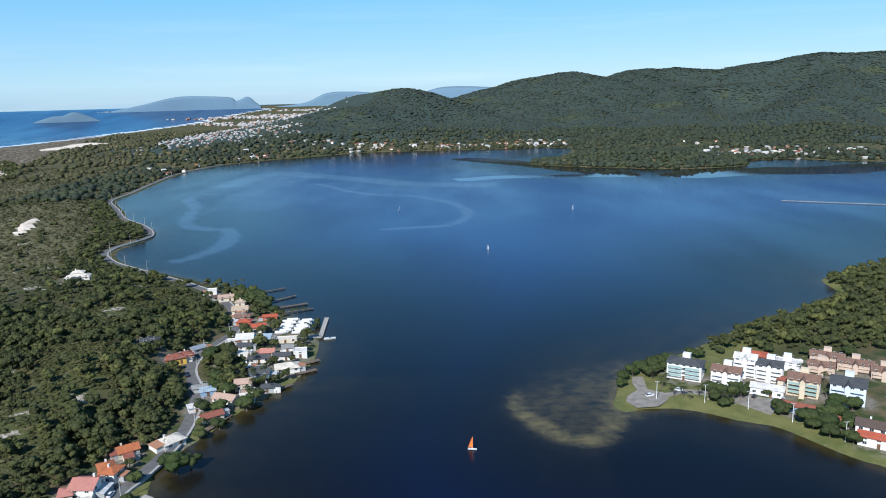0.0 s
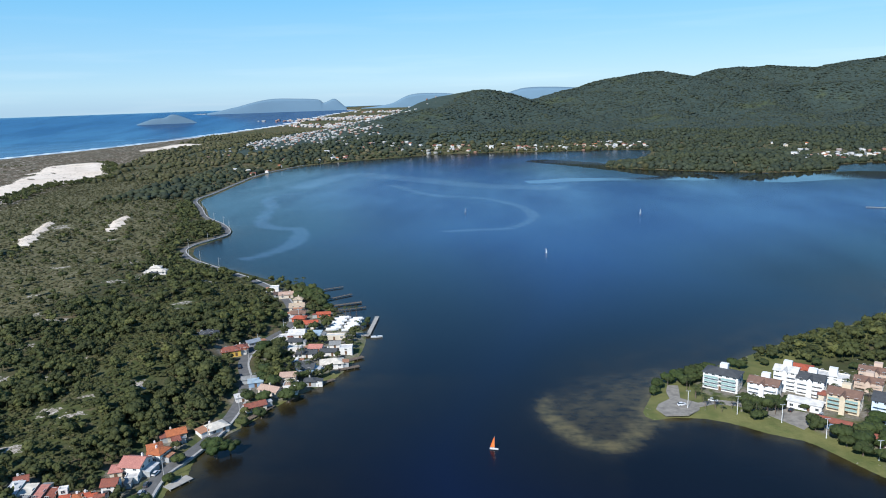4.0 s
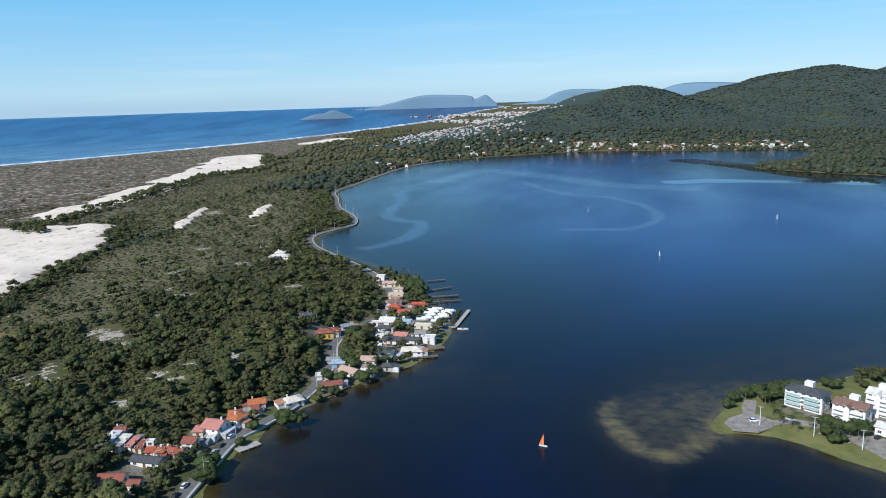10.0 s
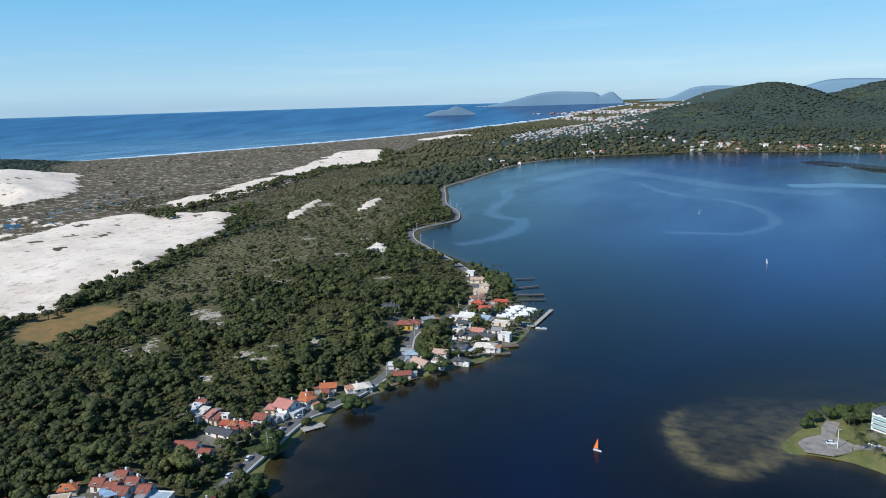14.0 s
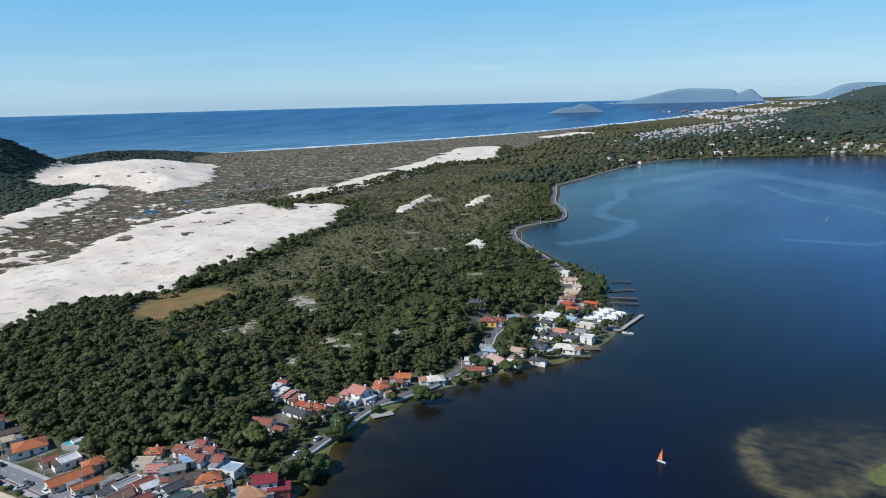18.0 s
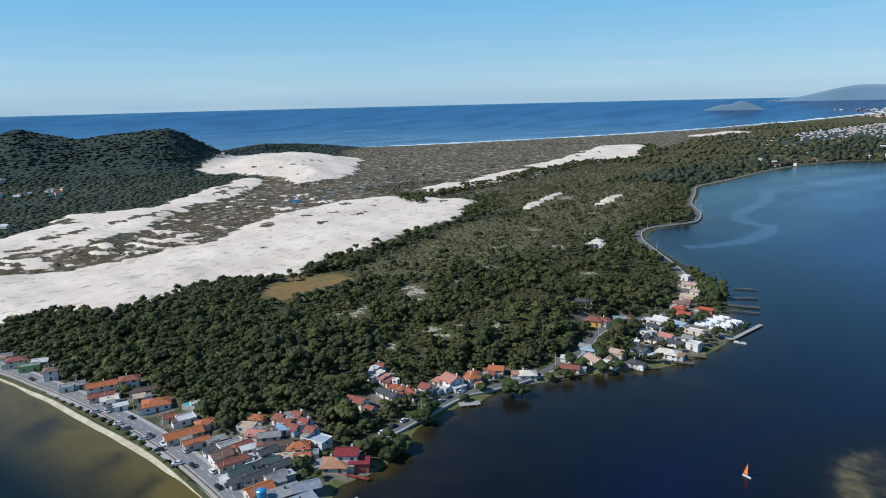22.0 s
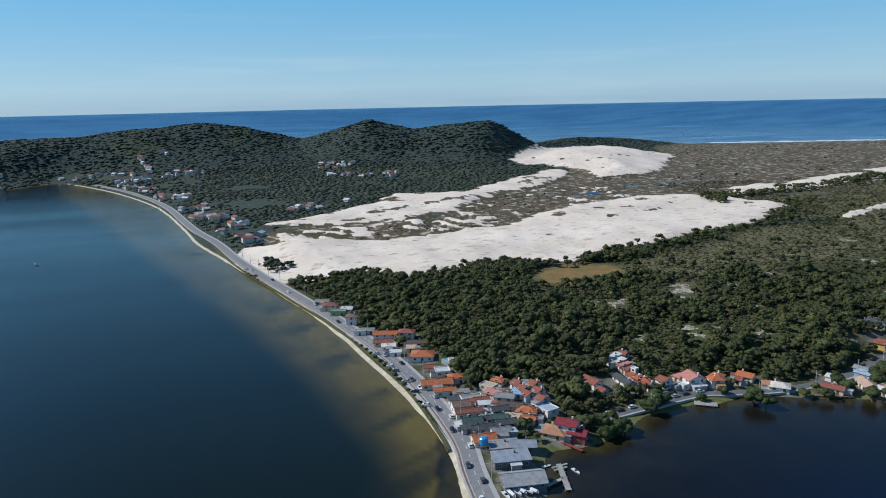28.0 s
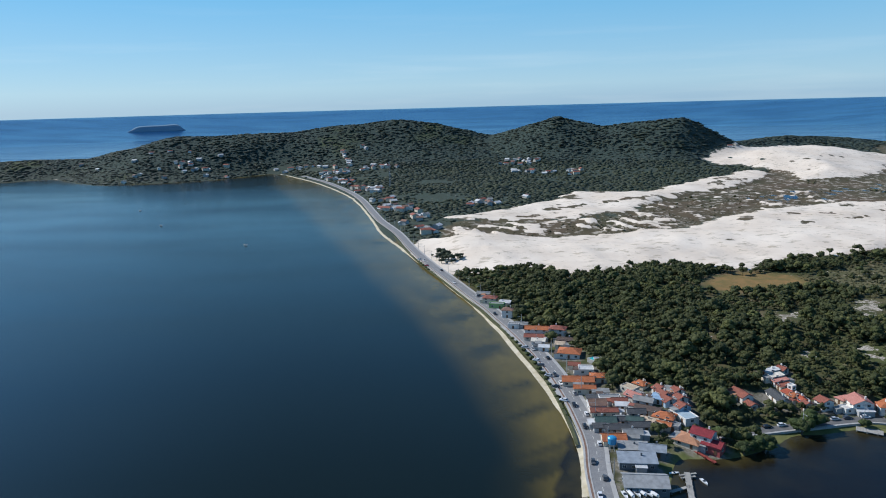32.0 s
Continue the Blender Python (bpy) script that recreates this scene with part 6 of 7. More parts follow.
def heath_tufts(x, y, u, s, hill, sand, heath, road, head):
    return (heath > 0.4) & (sand < 0.3) & (u < smooth(rough(x, y, 60, 3, 71), 0.0, 0.35) * 0.5)


RANGE = np.array([q[:2] for q in RIDGES[0][0]], float)


def hill_wood(x, y, u, s, hill, sand, heath, road, head):
    return ((hill > 9) & (s > 10) | (x < -1180) & (y < -380) & (s > 4)) & (sand < 0.15) & (u < 0.72 + 0.4 * smooth(rough(x, y, 130, 3, 81), -0.25, 0.0)) & (y < np.interp(x, RANGE[:, 0], RANGE[:, 1]) + 110) & (x > -1790)


def gap_scrub(x, y, u, s, hill, sand, heath, road, head):
    return (inside(x, y, heath_gap) > -12) & (sand < 0.35) & (u < 0.25 + 0.7 * smooth(rough(x, y, 70, 3, 93), 0.0, 0.15))


def north_wood(x, y, u, s, hill, sand, heath, road, head):
    return (s > 8) & (road > 9) & (sand < 0.25) & (hill < 14) & (u < smooth(rough(x, y, 110, 3, 91), -0.24, 0.02)) & (heath < 0.5) & (inside(x, y, heath_gap) < -4) & (x < -540 + 0.6 * (y + 60))


thicket("forest", (-440, -78, 108, 400), 3.75, rich, 0.88, LEAF, near_wood, 3, "dense dark green broadleaf coastal forest")
broad = [merge([dome_shape(70 + k, 11, 240, 3.4), trunk_shape()]) for k in range(5)]
thicket("forest", (-400, -82, 112, 420), 12.0, broad, 1.12, LEAF, lambda x, y, u, s, hill, sand, heath, road, head: near_wood(x, y, u * 1.15, s, hill, sand, heath, road, head) & (s > 16) & (road > 16) & (s < 150), 4, "tall broad crowns above the coastal forest")
thicket("forest", (-620, -100, 400, 1000), 5.6, plain, 0.95, LEAF, near_wood, 5, "green coastal woodland behind the lagoon shore")
thicket("forest", (-520, -230, 20, 108), 4.8, plain, 1.0, LEAF, near_wood, 6, "dark green trees between the shore road and the dunes")
thicket("scrub", (-620, -180, 200, 640), 3.7, bush, 0.50, SCRUB, near_scrub, 7, "low olive and brown restinga scrub")
thicket("scrub", (-260, -140, 200, 540), 2.25, bush, 0.56, GREEN_SCRUB, lambda x, y, u, s, hill, sand, heath, road, head: (s > 20) & (road > 9) & (u < 0.78 + 0.2 * smooth(rough(x, y, 14, 3, 34), -0.1, 0.2)) & (inside(x, y, green_hill) + 26 * rough(x, y, 34, 3, 21) > -8), 35, "low green shrubs on the grassy hill above the lane")
thicket("scrub", (-860, -200, 640, 1500), 4.9, bush_far, 0.66, SCRUB, near_scrub, 9, "low olive scrub on old dunes")
BELT = np.array([(-640, 596), (-688, 618), (-700, 690), (-708, 766), (-757, 895), (-806, 1053), (-850, 1180), (-815, 1290)], float)
thicket("trees", (-880, -560, 560, 1320), 5.5, plain, 1.0, LEAF, lambda x, y, u, s, *q: (off_line(x, y, BELT) < 13 + 22 * rough(x, y, 40, 2, 99)) & (u < 0.9), 29, "dark narrow tree belt across the sand")
thicket("trees", (-1150, -300, 30, 1700), 6.5, plain, 0.9, LEAF, fringe, 11, "dark tree belt along the dune edge")
thicket("forest", (80, 440, 350, 600), 4.6, plain, 0.92, LEAF, head_wood, 13, "dense green woodland on the headland")
thicket("forest", (-620, 1400, 1000, 2200), 12.0, tuft, 1.4, MID_LEAF, shore_wood, 15, "green woods along the far lagoon shore")
thicket("scrub", (-1500, 300, 1250, 3200), 16.0, tuft, 1.4, SCRUB, plain_scrub, 17, "olive scrub plain behind the beach")
thicket("scrub", (-1500, -600, 330, 1700), 13.0, tuft, 0.55, SCRUB, heath_tufts, 19, "brownish heath tufts behind the dunes")
thicket("forest", (-480, 2100, 1850, 3600), 11.5, round_top, 1.2, HAZY_LEAF, hill_wood, 21, "forested slopes of the mountain range")
thicket("forest", (-1950, -1150, -1200, 1150), 7.8, low, 0.95, HAZY_LEAF, hill_wood, 23, "forested coastal hills")
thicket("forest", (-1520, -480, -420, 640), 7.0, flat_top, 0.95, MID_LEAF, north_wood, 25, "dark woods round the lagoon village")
thicket("scrub", (-940, -530, 10, 590), 6.0, bush, 0.42, SCRUB, gap_scrub, 31, "low brown and olive heath between the dunes")
thicket("trees", (-560, -400, -5, 70), 5.5, plain, 0.9, MID_LEAF, lambda x, y, u, s, hill, sand, heath, road, *q: (s > 12) & (road > 9) & (np.minimum(np.hypot(x + 470, y - 28), np.hypot(x + 452, y - 42)) < 11 + 8 * rough(x, y, 12, 2, 7)), 33, "dark tree clump on the edge of the dunes")
thicket("forest", (170, 640, 1260, 1480), 9.0, tuft, 1.2, MID_LEAF, lambda x, y, u, s, *q: (s > 3), 27, "wooded low point across the lagoon")

# ---------------------------------------------------------------- single trees
LEAF_ONE = foliage("garden_leaves", (0.035, 0.062, 0.016), (0.085, 0.125, 0.030), (0.125, 0.145, 0.040), True)
PALM_LEAF = foliage("palm_leaves", (0.045, 0.070, 0.020), (0.075, 0.100, 0.030), (0.11, 0.12, 0.04), True)
BARK = plaster("bark", (0.17, 0.13, 0.10), 0.2)


def arrays_mesh(name, co, f, mat):
    me = mesh_of(name, co.tolist(), f.tolist(), mat)
    me.shade_smooth()
    return me


def limbs(seed, h=3.6):
    r = np.random.default_rng(seed)
    solids = [loft([[(q * math.cos(a) + z * 0.05, q * math.sin(a), z) for a in np.arange(7) * 2 * math.pi / 7] for z, q in ((-0.5, 0.36), (0.4, 0.26), (h * 0.6, 0.2), (h, 0.13))])]
    for k in range(5):
        a, z = k * 1.3 + r.uniform(0, 0.6), h * r.uniform(0.5, 0.95)
        rings = []
        for u, q in ((0, 0.12), (0.5, 0.09), (1, 0.04)):
            c = np.array((math.cos(a) * 2.2 * u, math.sin(a) * 2.2 * u, z + 1.7 * u))
            rings.append([tuple(c + (q * math.cos(b), q * math.sin(b), 0)) for b in np.arange(5) * 2 * math.pi / 5])
        solids.append(loft(rings))
    return joined(*solids)


tree_kinds = []
for k in range(4):
    co, f = crown_shape(60 + k, 8, 420, sub=2, leaf=0.30)
    tree_kinds.append((arrays_mesh("crown", co, f, LEAF_ONE), mesh_of("trunk", *limbs(k), BARK)))


def palm_mesh(seed):
    r = np.random.default_rng(seed)
    v, f = [], []
    for k in range(16):
        a, droop = k * 2.4 + r.uniform(0, 0.3), r.uniform(0.2, 1.0)
        for j in range(6):
            u0, u1 = j / 6, (j + 1) / 6
            for side in (-1, 1):
                i = len(v)
                for u, wide in ((u0, 0.05), (u1, 0.05), (u1 - 0.05, 0.55 * math.sin(math.pi * min(u1, 0.96)) + 0.08)):
                    d, z = 2.6 * u, 6.9 + 1.0 * u - (1.2 + 2 * droop) * u * u - (0.2 if wide > 0.05 else 0)
                    v.append((d * math.cos(a) - side * wide * math.sin(a), d * math.sin(a) + side * wide * math.cos(a), z))
                f.append((i, i + 1, i + 2))
    return v, f


palm_crown = [mesh_of("crown", *palm_mesh(k), PALM_LEAF) for k in range(3)]
palm_trunk = mesh_of("trunk", *loft([[(0.03 * z + q * math.cos(a), q * math.sin(a), z) for a in np.arange(7) * 2 * math.pi / 7] for z, q in ((-0.5, 0.24), (0.6, 0.17), (3.5, 0.14), (7.0, 0.12))]), BARK)
garden = []


def tree(x, y, size, palm=False):
    garden.append((x, y, size, palm))


for x, y, q in ((-111, 202, 1.5), (-108, 197, 1.25), (-114, 207, 1.1), (-107, 251, 1.2), (-103, 247, 1.35), (-99, 251, 1.1), (-116, 240, 0.9), (-113, 226, 0.8), (-94, 171, 1.15), (-91, 166, 1.0), (-96, 178, 1.1),
                (-99, 165, 1.2), (-103, 160, 1.0), (-92, 175, 0.9), (-98, 284, 1.0), (-104, 275, 0.9), (-94, 304, 0.9), (-90, 312, 1.1), (-110, 300, 1.0), (-104, 318, 1.2), (-112, 331, 1.3), (-108, 338, 1.1),
                (-118, 342, 0.9), (-100, 345, 0.8), (-96, 329, 0.8)):
    tree(x, y, q)
for x, y, q in ((-125, 361, 1.5), (-86, 420, 1.0), (-108, 375, 0.9), (-111, 323, 1.0), (-91, 329, 0.8), (-103, 299, 1.1), (-91, 302, 1.3), (-137, 427, 1.0), (-112, 352, 0.8), (-119, 371, 1.0), (-103, 341, 0.7), (-97, 361, 0.8), (-108, 384, 0.9), (-118, 398, 1.0), (-112, 448, 1.1), (-119, 456, 1.2), (-124, 466, 1.2), (-130, 474, 1.3), (-122, 474, 1.2), (-128, 484, 1.2), (-136, 482, 1.2), (-140, 492, 1.1), (-133, 494, 1.1),
                (-147, 500, 1.1), (-150, 509, 1.0), (-140, 505, 1.0), (-80, 418, 0.9), (-79, 424, 0.9), (-80, 430, 0.8), (-137, 470, 1.0), (-143, 480, 1.0)):
    tree(x, y, q)
for k_, (x, y) in enumerate([(109, 342), (113, 346), (121, 291), (125, 293), (120, 297), (134, 308), (145, 301), (143, 285), (142, 281), (149, 275), (149, 268), (153, 264), (160, 267), (165, 271), (159, 257), (156, 282), (165, 284), (131, 350), (145, 355), (128, 353), (156, 349), (186, 349), (207, 345), (170, 355)]):
    tree(x, y, (0.7, 1.0, 0.85)[k_ % 3])
for x, y in [(99, 327), (101, 325), (101, 312), (105, 319), (103, 307), (125, 307), (126, 300), (107, 303), (109, 298), (91, 327), (90, 333), (169, 296), (170, 291)]:
    tree(x, y, 0.7, True)
for x, y, q in ((143, 283, 1.1), (149, 273, 1.4), (154, 267, 1.4), (157, 274, 1.3), (152, 261, 1.1), (158, 255, 1.1), (169, 288, 1.2), (174, 284, 1.1), (163, 277, 1.1), (140, 306, 0.8), (125, 303, 1.1), (129, 300, 1.2),
                (121, 306, 1.0), (134, 301, 0.9), (86, 326, 1.0), (92, 331, 1.0), (97, 334, 1.1), (103, 338, 1.1), (108, 341, 1.2), (99, 327, 1.0), (104, 331, 0.9), (114, 344, 1.0), (110, 334, 0.9), (83, 317, 0.8), (165, 266, 1.0)):
    tree(x, y, q)
for x, y in ((99, 322), (101, 313), (103, 302), (107, 301), (114, 301), (119, 299), (123, 296), (128, 297), (123, 292), (131, 296), (99, 336), (106, 340), (110, 331), (171, 322), (163, 316), (186, 309), (176, 311)):
    tree(x, y, 0.85, True)
for x, y in ((-79, 379), (-93, 314), (-95, 331), (-94, 314), (-154, 508), (-131, 394), (-88, 326), (-98, 442), (-95, 442), (-91, 443), (-157, 520), (-152, 522), (-82, 384), (-93, 322), (-97, 336), (-92, 338), (-101, 355), (-105, 362), (-112, 300), (-149, 184), (-166, 130), (-172, 127), (-160, 127)):
    tree(x, y, 0.9, True)
# small round shrubs in the beds between the parked cars
for a in list(np.arange(388, 520, 7.5)) + list(np.arange(680, 760, 9.0)):
    x, y, turn = on_road(a)
    off = 7.5
    tree(x - off * math.sin(math.radians(turn)), y + off * math.cos(math.radians(turn)), 0.30 + 0.18 * math.sin(a * 1.7) ** 2)
t_z = survey(np.array([q[0] for q in garden], float), np.array([q[1] for q in garden], float))[1]
for k, ((x, y, q, palm), z) in enumerate(zip(garden, t_z)):
    at = pose(x, y, max(float(z), 0.3) - 0.1, 0, 0, (k * 77) % 360) @ Matrix.Scale(q, 4)
    if not palm and -122 < x < -74 and 335 < y < 445:
        at = at @ Matrix.Scale(0.62, 4)
    if palm:
        root = thing("palm_tree", at, "slender palm with a feathery crown", "palm", "palms by the shore")
        part("trunk", palm_trunk, None, root)
        part("crown", palm_crown[k % 3], None, root)
    elif q < 0.5:
        root = thing("shrub", at, "small rounded green shrub in a shore bed", "shrub", "shrubs along the promenade")
        part("trunk", tree_kinds[k % 4][1], None, root)
        part("crown", tree_kinds[k % 4][0], None, root)
    else:
        root = thing("tree", at, "broad green leafy tree near the water", "tree", "shore trees")
        part("trunk", tree_kinds[k % 4][1], None, root)
        part("crown", tree_kinds[k % 4][0], None, root)

# ---------------------------------------------------------------- villages across the water
def cottage(seed):
    r = np.random.default_rng(seed)
    w_, d_, h_ = r.uniform(8, 14), r.uniform(7, 10), r.uniform(3, 6.5)
    return w_, d_, h_


def village(name, spots, label, walls_mat, roofs_mat, size=1.0):
    """Countable small houses as things of a wall and a roof."""
    shapes = []
    for k in range(6):
        w_, d_, h_ = cottage(k)
        w_, d_, h_ = w_ * size, d_ * size, h_ * size
        wall_me = mesh_of("wall", *walls(w_, d_, h_, 0.22 * d_, "gable"), walls_mat[k % len(walls_mat)])
        roof_me = mesh_of("roof", *gable_roof(w_, d_, h_, 0.22 * d_), roofs_mat[k % len(roofs_mat)])
        shapes.append((wall_me, roof_me))
    xs, ys = np.array([q[0] for q in spots], float), np.array([q[1] for q in spots], float)
    zs = survey(xs, ys)[1]
    for k, (x, y, z) in enumerate(zip(xs, ys, zs)):
        fx, fy, fz = fold(np.array([x]), np.array([y]), np.array([z]))
        root = thing("house", pose(float(fx[0]), float(fy[0]), float(fz[0]) - 0.2, 0, 0, (k * 53) % 180), label, "house", name)
        a, b = shapes[(k * 7) % 6]
        part("wall", a, None, root)
        part("roof", b, None, root)


def cluster(seed, n, x0, y0, x1, y1, wide):
    r = np.random.default_rng(seed)
    u = r.random(n)
    px, py = x0 + (x1 - x0) * u, y0 + (y1 - y0) * u
    nx, ny = -(y1 - y0), x1 - x0
    k = math.hypot(nx, ny)
    v = r.normal(0, 0.5, n) * wide / k
    return list(zip(px + nx * v, py + ny * v))


WH, CR = WALLS["white"], WALLS["cream"]
OR, RB, LG, WR = ROOFS["orange"], ROOFS["redbrown"], ROOFS["lightgrey"], ROOFS["whiteroof"]
core = [(-1390, -278), (-1373, -260), (-1391, -294), (-1299, -201), (-1344, -221), (-1356, -244), (-1309, -237), (-1254, -224), (-1253, -186), (-1271, -221), (-1301, -190), (-1262, -201), (-1301, -214), (-1269, -183), (-1285, -211), (-1280, -239), (-1188, -205), (-1175, -191), (-1132, -152), (-1161, -178), (-1147, -160), (-1229, -226), (-1130, -166), (-1204, -211), (-1100, -153), (-1110, -164), (-1133, -175), (-1190, -195), (-1031, -128), (-1007, -98), (-1008, -86), (-1022, -106), (-996, -88), (-987, -95), (-1024, -117), (-972, -87), (-999, -124), (-1032, -90), (-998, -106), (-975, -96), (-1038, -136), (-1023, -94), (-866, -60), (-843, -49), (-857, -68), (-872, -83), (-855, -55), (-879, -55)]
edge = [(-1400, -204), (-1365, -194), (-1438, -216), (-1342, -187), (-1450, -220), (-1377, -196), (-1353, -191), (-1423, -212), (-1388, -199), (-1310, -152), (-1305, -134), (-1332, -137), (-1294, -156), (-1299, -146), (-1314, -86), (-1311, -116), (-1312, -105), (-1324, -108), (-1330, -119), (-1406, -366), (-1394, -314), (-1384, -305), (-1395, -330), (-1369, -336), (-798, -62), (-772, -40), (-792, -42), (-786, -53), (-771, -51), (-802, -54), (-778, -58), (-707, 4), (-769, -26), (-757, -19), (-742, -6)]
slope = [(-1374, -668), (-1421, -650), (-1293, -623), (-1278, -627), (-1363, -573), (-1364, -559), (-1370, -544), (-1363, -540), (-1324, -541), (-1334, -526), (-1341, -520), (-1346, -504), (-1302, -487), (-1304, -444), (-1349, -498), (-1272, -563), (-1324, -594), (-1384, -469), (-1426, -495), (-1438, -568), (-1384, -757), (-1453, -831), (-1229, -628), (-1344, -556), (-1392, -531), (-1433, -612)]
valley = [(-1336, 182), (-1331, 158), (-1341, 212), (-1319, 156), (-1360, 148), (-1328, 143), (-1312, 189), (-1353, 173), (-1350, 163), (-1330, 206), (-1347, 193), (-1313, 172), (-1328, 189), (-1329, 131), (-1204, 264), (-1159, 264), (-1186, 225), (-1231, 187), (-1176, 207), (-1208, 177), (-1195, 185), (-1211, 187), (-1215, 152), (-1161, 253), (-1218, 161)]
valley_far = [(-1191, 266), (-1197, 255), (-1209, 281), (-1231, 153), (-1199, 216), (-800, 63), (-803, 87), (-823, 90), (-819, 79), (-811, 74), (-788, 62), (-802, 99), (-791, 89), (-601, 13), (-589, 11), (-613, 23), (-593, 20), (-767, -26), (-780, -20), (-763, -37), (-755, -30), (-775, -37), (-866, 145), (-854, 144)]
north = core + edge + slope + valley + valley_far + cluster(6, 8, -740, -20, -620, 0, 26) + [(-1480, -180), (-1470, -170), (-1420, 640), (-1445, 660)]
village("village houses by the outer lagoon", north, "small pale village house with tiled roof among trees", [WH, CR, WALLS["grey"]], [RB, LG, ROOFS["brown"], ROOFS["grey"]], 0.85)
far_shore = cluster(11, 30, -300, 1880, 330, 1900, 24) + cluster(12, 20, 560, 1500, 860, 1430, 60) + cluster(13, 10, -560, 1560, -420, 1720, 60) + cluster(14, 6, -560, 1300, -520, 1450, 30) + cluster(15, 12, 150, 1890, 330, 1890, 16) + cluster(16, 4, 620, 1680, 700, 1800, 80)
village("houses along the far lagoon shore", far_shore, "white house at the foot of the far mountain", [WH, WH, CR], [LG, RB, WR, OR], 0.85)


def town(name, seed, n, x0, y0, x1, y1, wide, size, label):
    spots = np.array(cluster(seed, n, x0, y0, x1, y1, wide))
    shapes = []
    for k in range(5):
        w_, d_, h_ = cottage(k + seed)
        v, f = joined(walls(w_ * size, d_ * size, h_ * size * 0.8, 0.15 * d_, "gable"), gable_roof(w_ * size, d_ * size, h_ * size * 0.8, 0.15 * d_ * size))
        tri = [(q[0], q[i], q[i + 1]) for q in f for i in range(1, len(q) - 1)]
        shapes.append((np.array(v), np.array(tri)))
    z = survey(spots[:, 0], spots[:, 1])[1]
    tagged(spread(name, shapes, spots[:, 0], spots[:, 1], z, np.ones(n), TOWN), label, "town", kind="stuff")


tw = Nodes("town_render")
tw_t = tw.attr("tint")
TOWN = tw.done(tw.mix(tw.step(tw_t, 0.72, 0.8), tw.mix(tw_t, (0.42, 0.40, 0.37), (0.66, 0.65, 0.62)), (0.36, 0.20, 0.14)), 0.85)
town("suburb", 37, 380, -820, 2060, -400, 2120, 280, 0.62, "pale suburb of low houses behind the lagoon")
town("suburb", 39, 220, -760, 2650, -520, 2330, 260, 0.66, "pale suburb of low houses at the mountain foot")
town("suburb", 41, 70, -420, 1850, 330, 1915, 50, 0.8, "small pale houses among trees on the far shore")
town("suburb", 43, 60, 560, 1530, 880, 1450, 90, 0.8, "small pale houses under the mountain slope")
town("town", 31, 420, -1500, 5400, -900, 6300, 700, 2.3, "dense pale town far along the beach")
town("town", 33, 260, -1150, 3900, -700, 4300, 600, 1.7, "scattered pale suburb before the far town")
town("town", 35, 200, -1750, 8500, -800, 9500, 900, 3.0, "pale town blocks near the horizon")

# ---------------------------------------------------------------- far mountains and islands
# far slopes and islands: the blue haze is painted into the base colour
def haze_blue(name, c):
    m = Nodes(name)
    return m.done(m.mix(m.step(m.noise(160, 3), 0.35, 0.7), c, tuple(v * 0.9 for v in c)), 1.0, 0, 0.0)


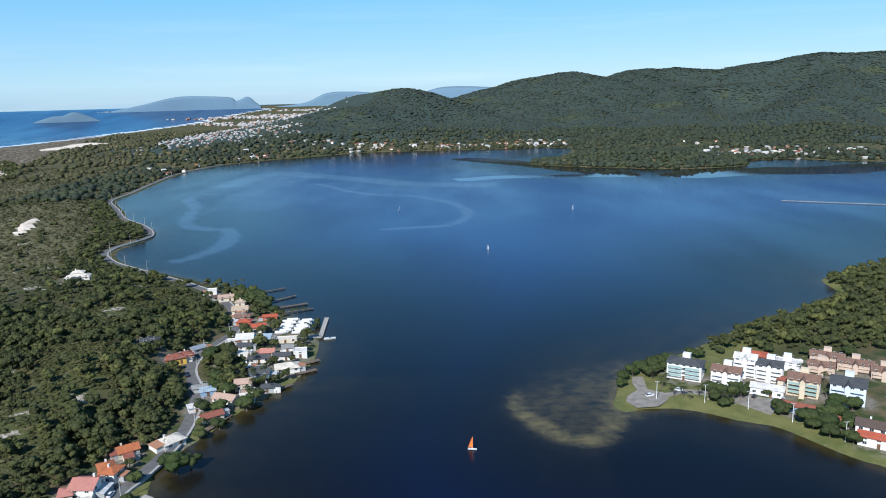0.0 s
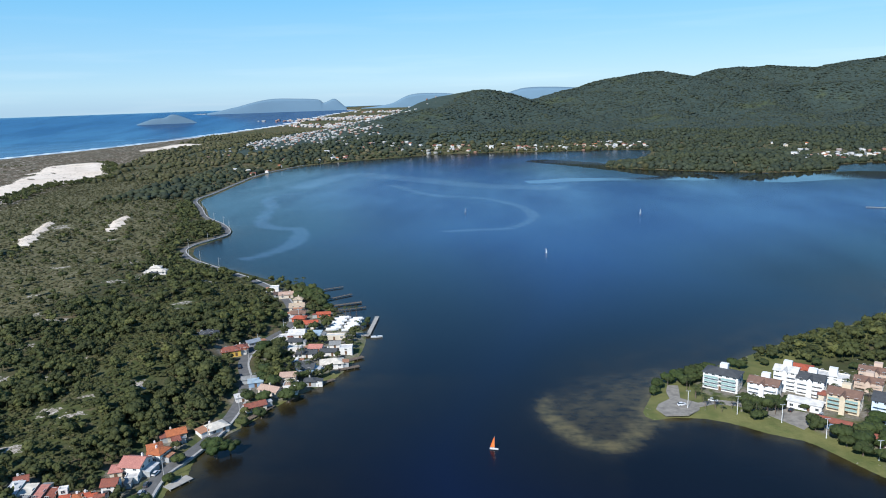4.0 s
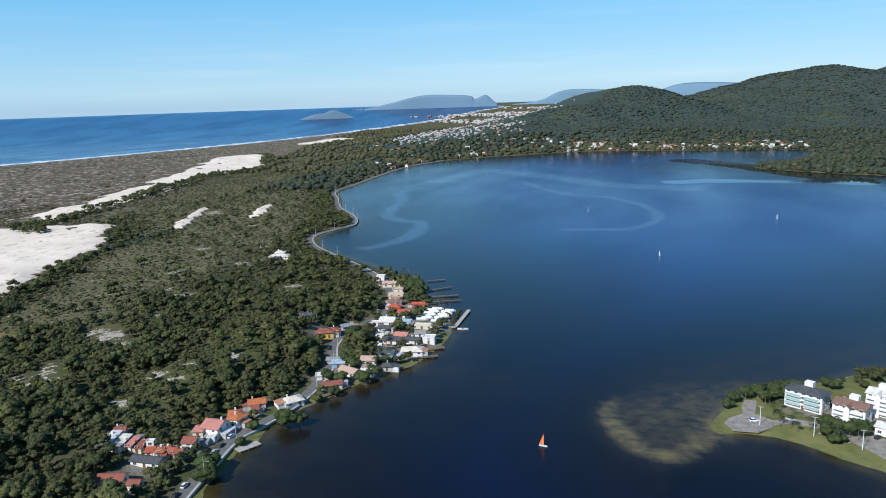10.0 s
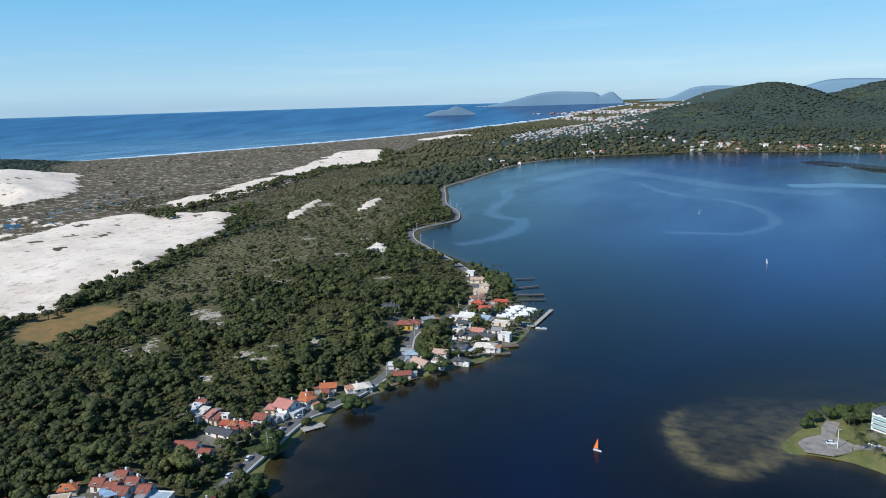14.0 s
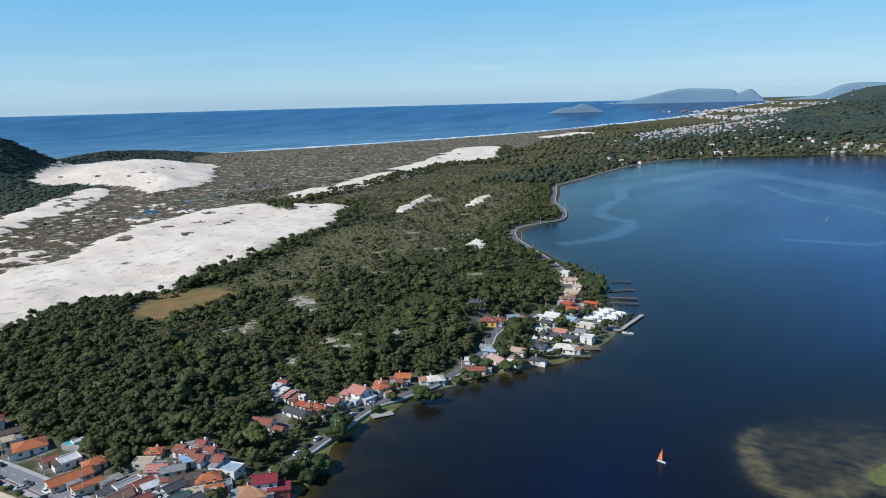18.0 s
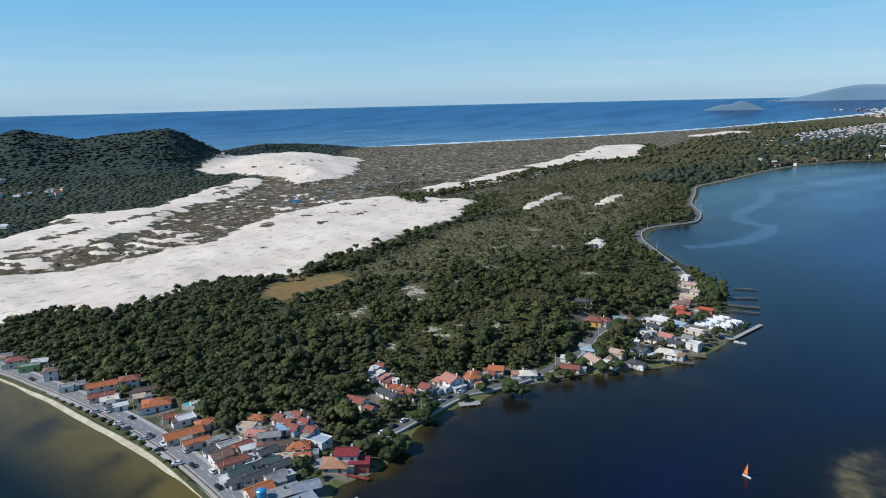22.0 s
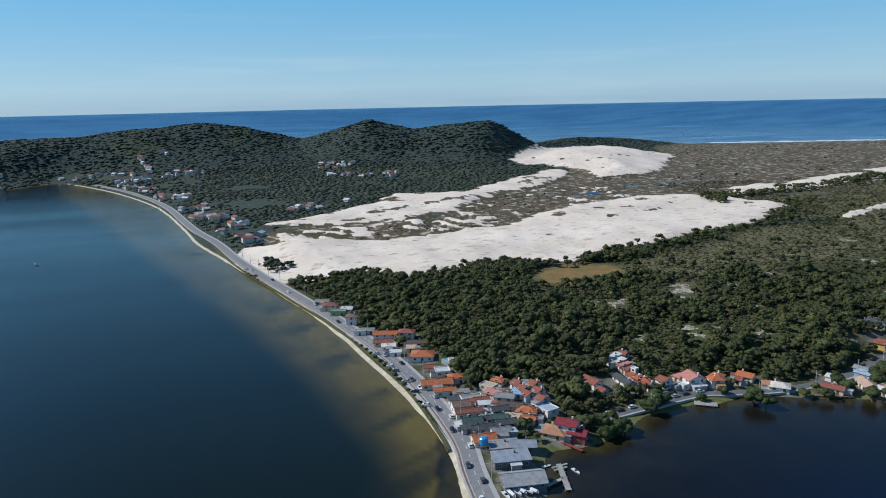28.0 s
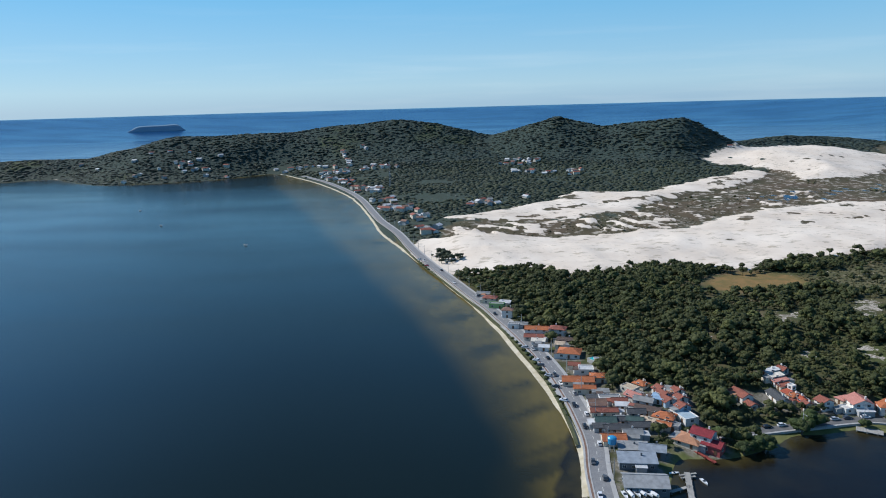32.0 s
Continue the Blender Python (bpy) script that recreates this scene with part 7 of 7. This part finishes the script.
def range_of_hills(name, crest, wide, mat, label, hub=None, deep=4):
    """A far ridge with a foot on both sides; crest as (x, y, height)."""
    p = curve(crest, cuts=5)
    h = p[:, 2] * (1 + 0.10 * rough(p[:, 0], p[:, 1], 400, 3, 3))
    t = np.gradient(p[:, :2], axis=0)
    t /= np.linalg.norm(t, axis=1)[:, None]
    n = np.stack([-t[:, 1], t[:, 0]], -1)
    rings = []
    for q in np.linspace(-1, 1, 2 * deep + 1):
        hh = h * (1 - abs(q) ** 1.2) - 8 * (abs(q) == 1)
        rings.append(np.stack([p[:, 0] + n[:, 0] * q * wide, p[:, 1] + n[:, 1] * q * wide, hh], -1))
    v = np.concatenate(rings)
    m = len(p)
    f = [(r * m + i, r * m + i + 1, (r + 1) * m + i + 1, (r + 1) * m + i) for r in range(2 * deep) for i in range(m - 1)]
    fx, fy, fz = fold(v[:, 0], v[:, 1], v[:, 2])
    me = mesh_of(name, np.stack([fx, fy, fz], -1).tolist(), f, mat)
    me.shade_smooth()
    return tagged(new(name, me), label, "mountain", kind="structure")


FAR_1, FAR_2, FAR_3 = haze_blue("far_slope_haze", (0.150, 0.235, 0.310)), haze_blue("middle_slope_haze", (0.10, 0.16, 0.19)), haze_blue("island_haze", (0.13, 0.20, 0.26))
FAR_4 = haze_blue("rocky_island_haze", (0.25, 0.33, 0.40))
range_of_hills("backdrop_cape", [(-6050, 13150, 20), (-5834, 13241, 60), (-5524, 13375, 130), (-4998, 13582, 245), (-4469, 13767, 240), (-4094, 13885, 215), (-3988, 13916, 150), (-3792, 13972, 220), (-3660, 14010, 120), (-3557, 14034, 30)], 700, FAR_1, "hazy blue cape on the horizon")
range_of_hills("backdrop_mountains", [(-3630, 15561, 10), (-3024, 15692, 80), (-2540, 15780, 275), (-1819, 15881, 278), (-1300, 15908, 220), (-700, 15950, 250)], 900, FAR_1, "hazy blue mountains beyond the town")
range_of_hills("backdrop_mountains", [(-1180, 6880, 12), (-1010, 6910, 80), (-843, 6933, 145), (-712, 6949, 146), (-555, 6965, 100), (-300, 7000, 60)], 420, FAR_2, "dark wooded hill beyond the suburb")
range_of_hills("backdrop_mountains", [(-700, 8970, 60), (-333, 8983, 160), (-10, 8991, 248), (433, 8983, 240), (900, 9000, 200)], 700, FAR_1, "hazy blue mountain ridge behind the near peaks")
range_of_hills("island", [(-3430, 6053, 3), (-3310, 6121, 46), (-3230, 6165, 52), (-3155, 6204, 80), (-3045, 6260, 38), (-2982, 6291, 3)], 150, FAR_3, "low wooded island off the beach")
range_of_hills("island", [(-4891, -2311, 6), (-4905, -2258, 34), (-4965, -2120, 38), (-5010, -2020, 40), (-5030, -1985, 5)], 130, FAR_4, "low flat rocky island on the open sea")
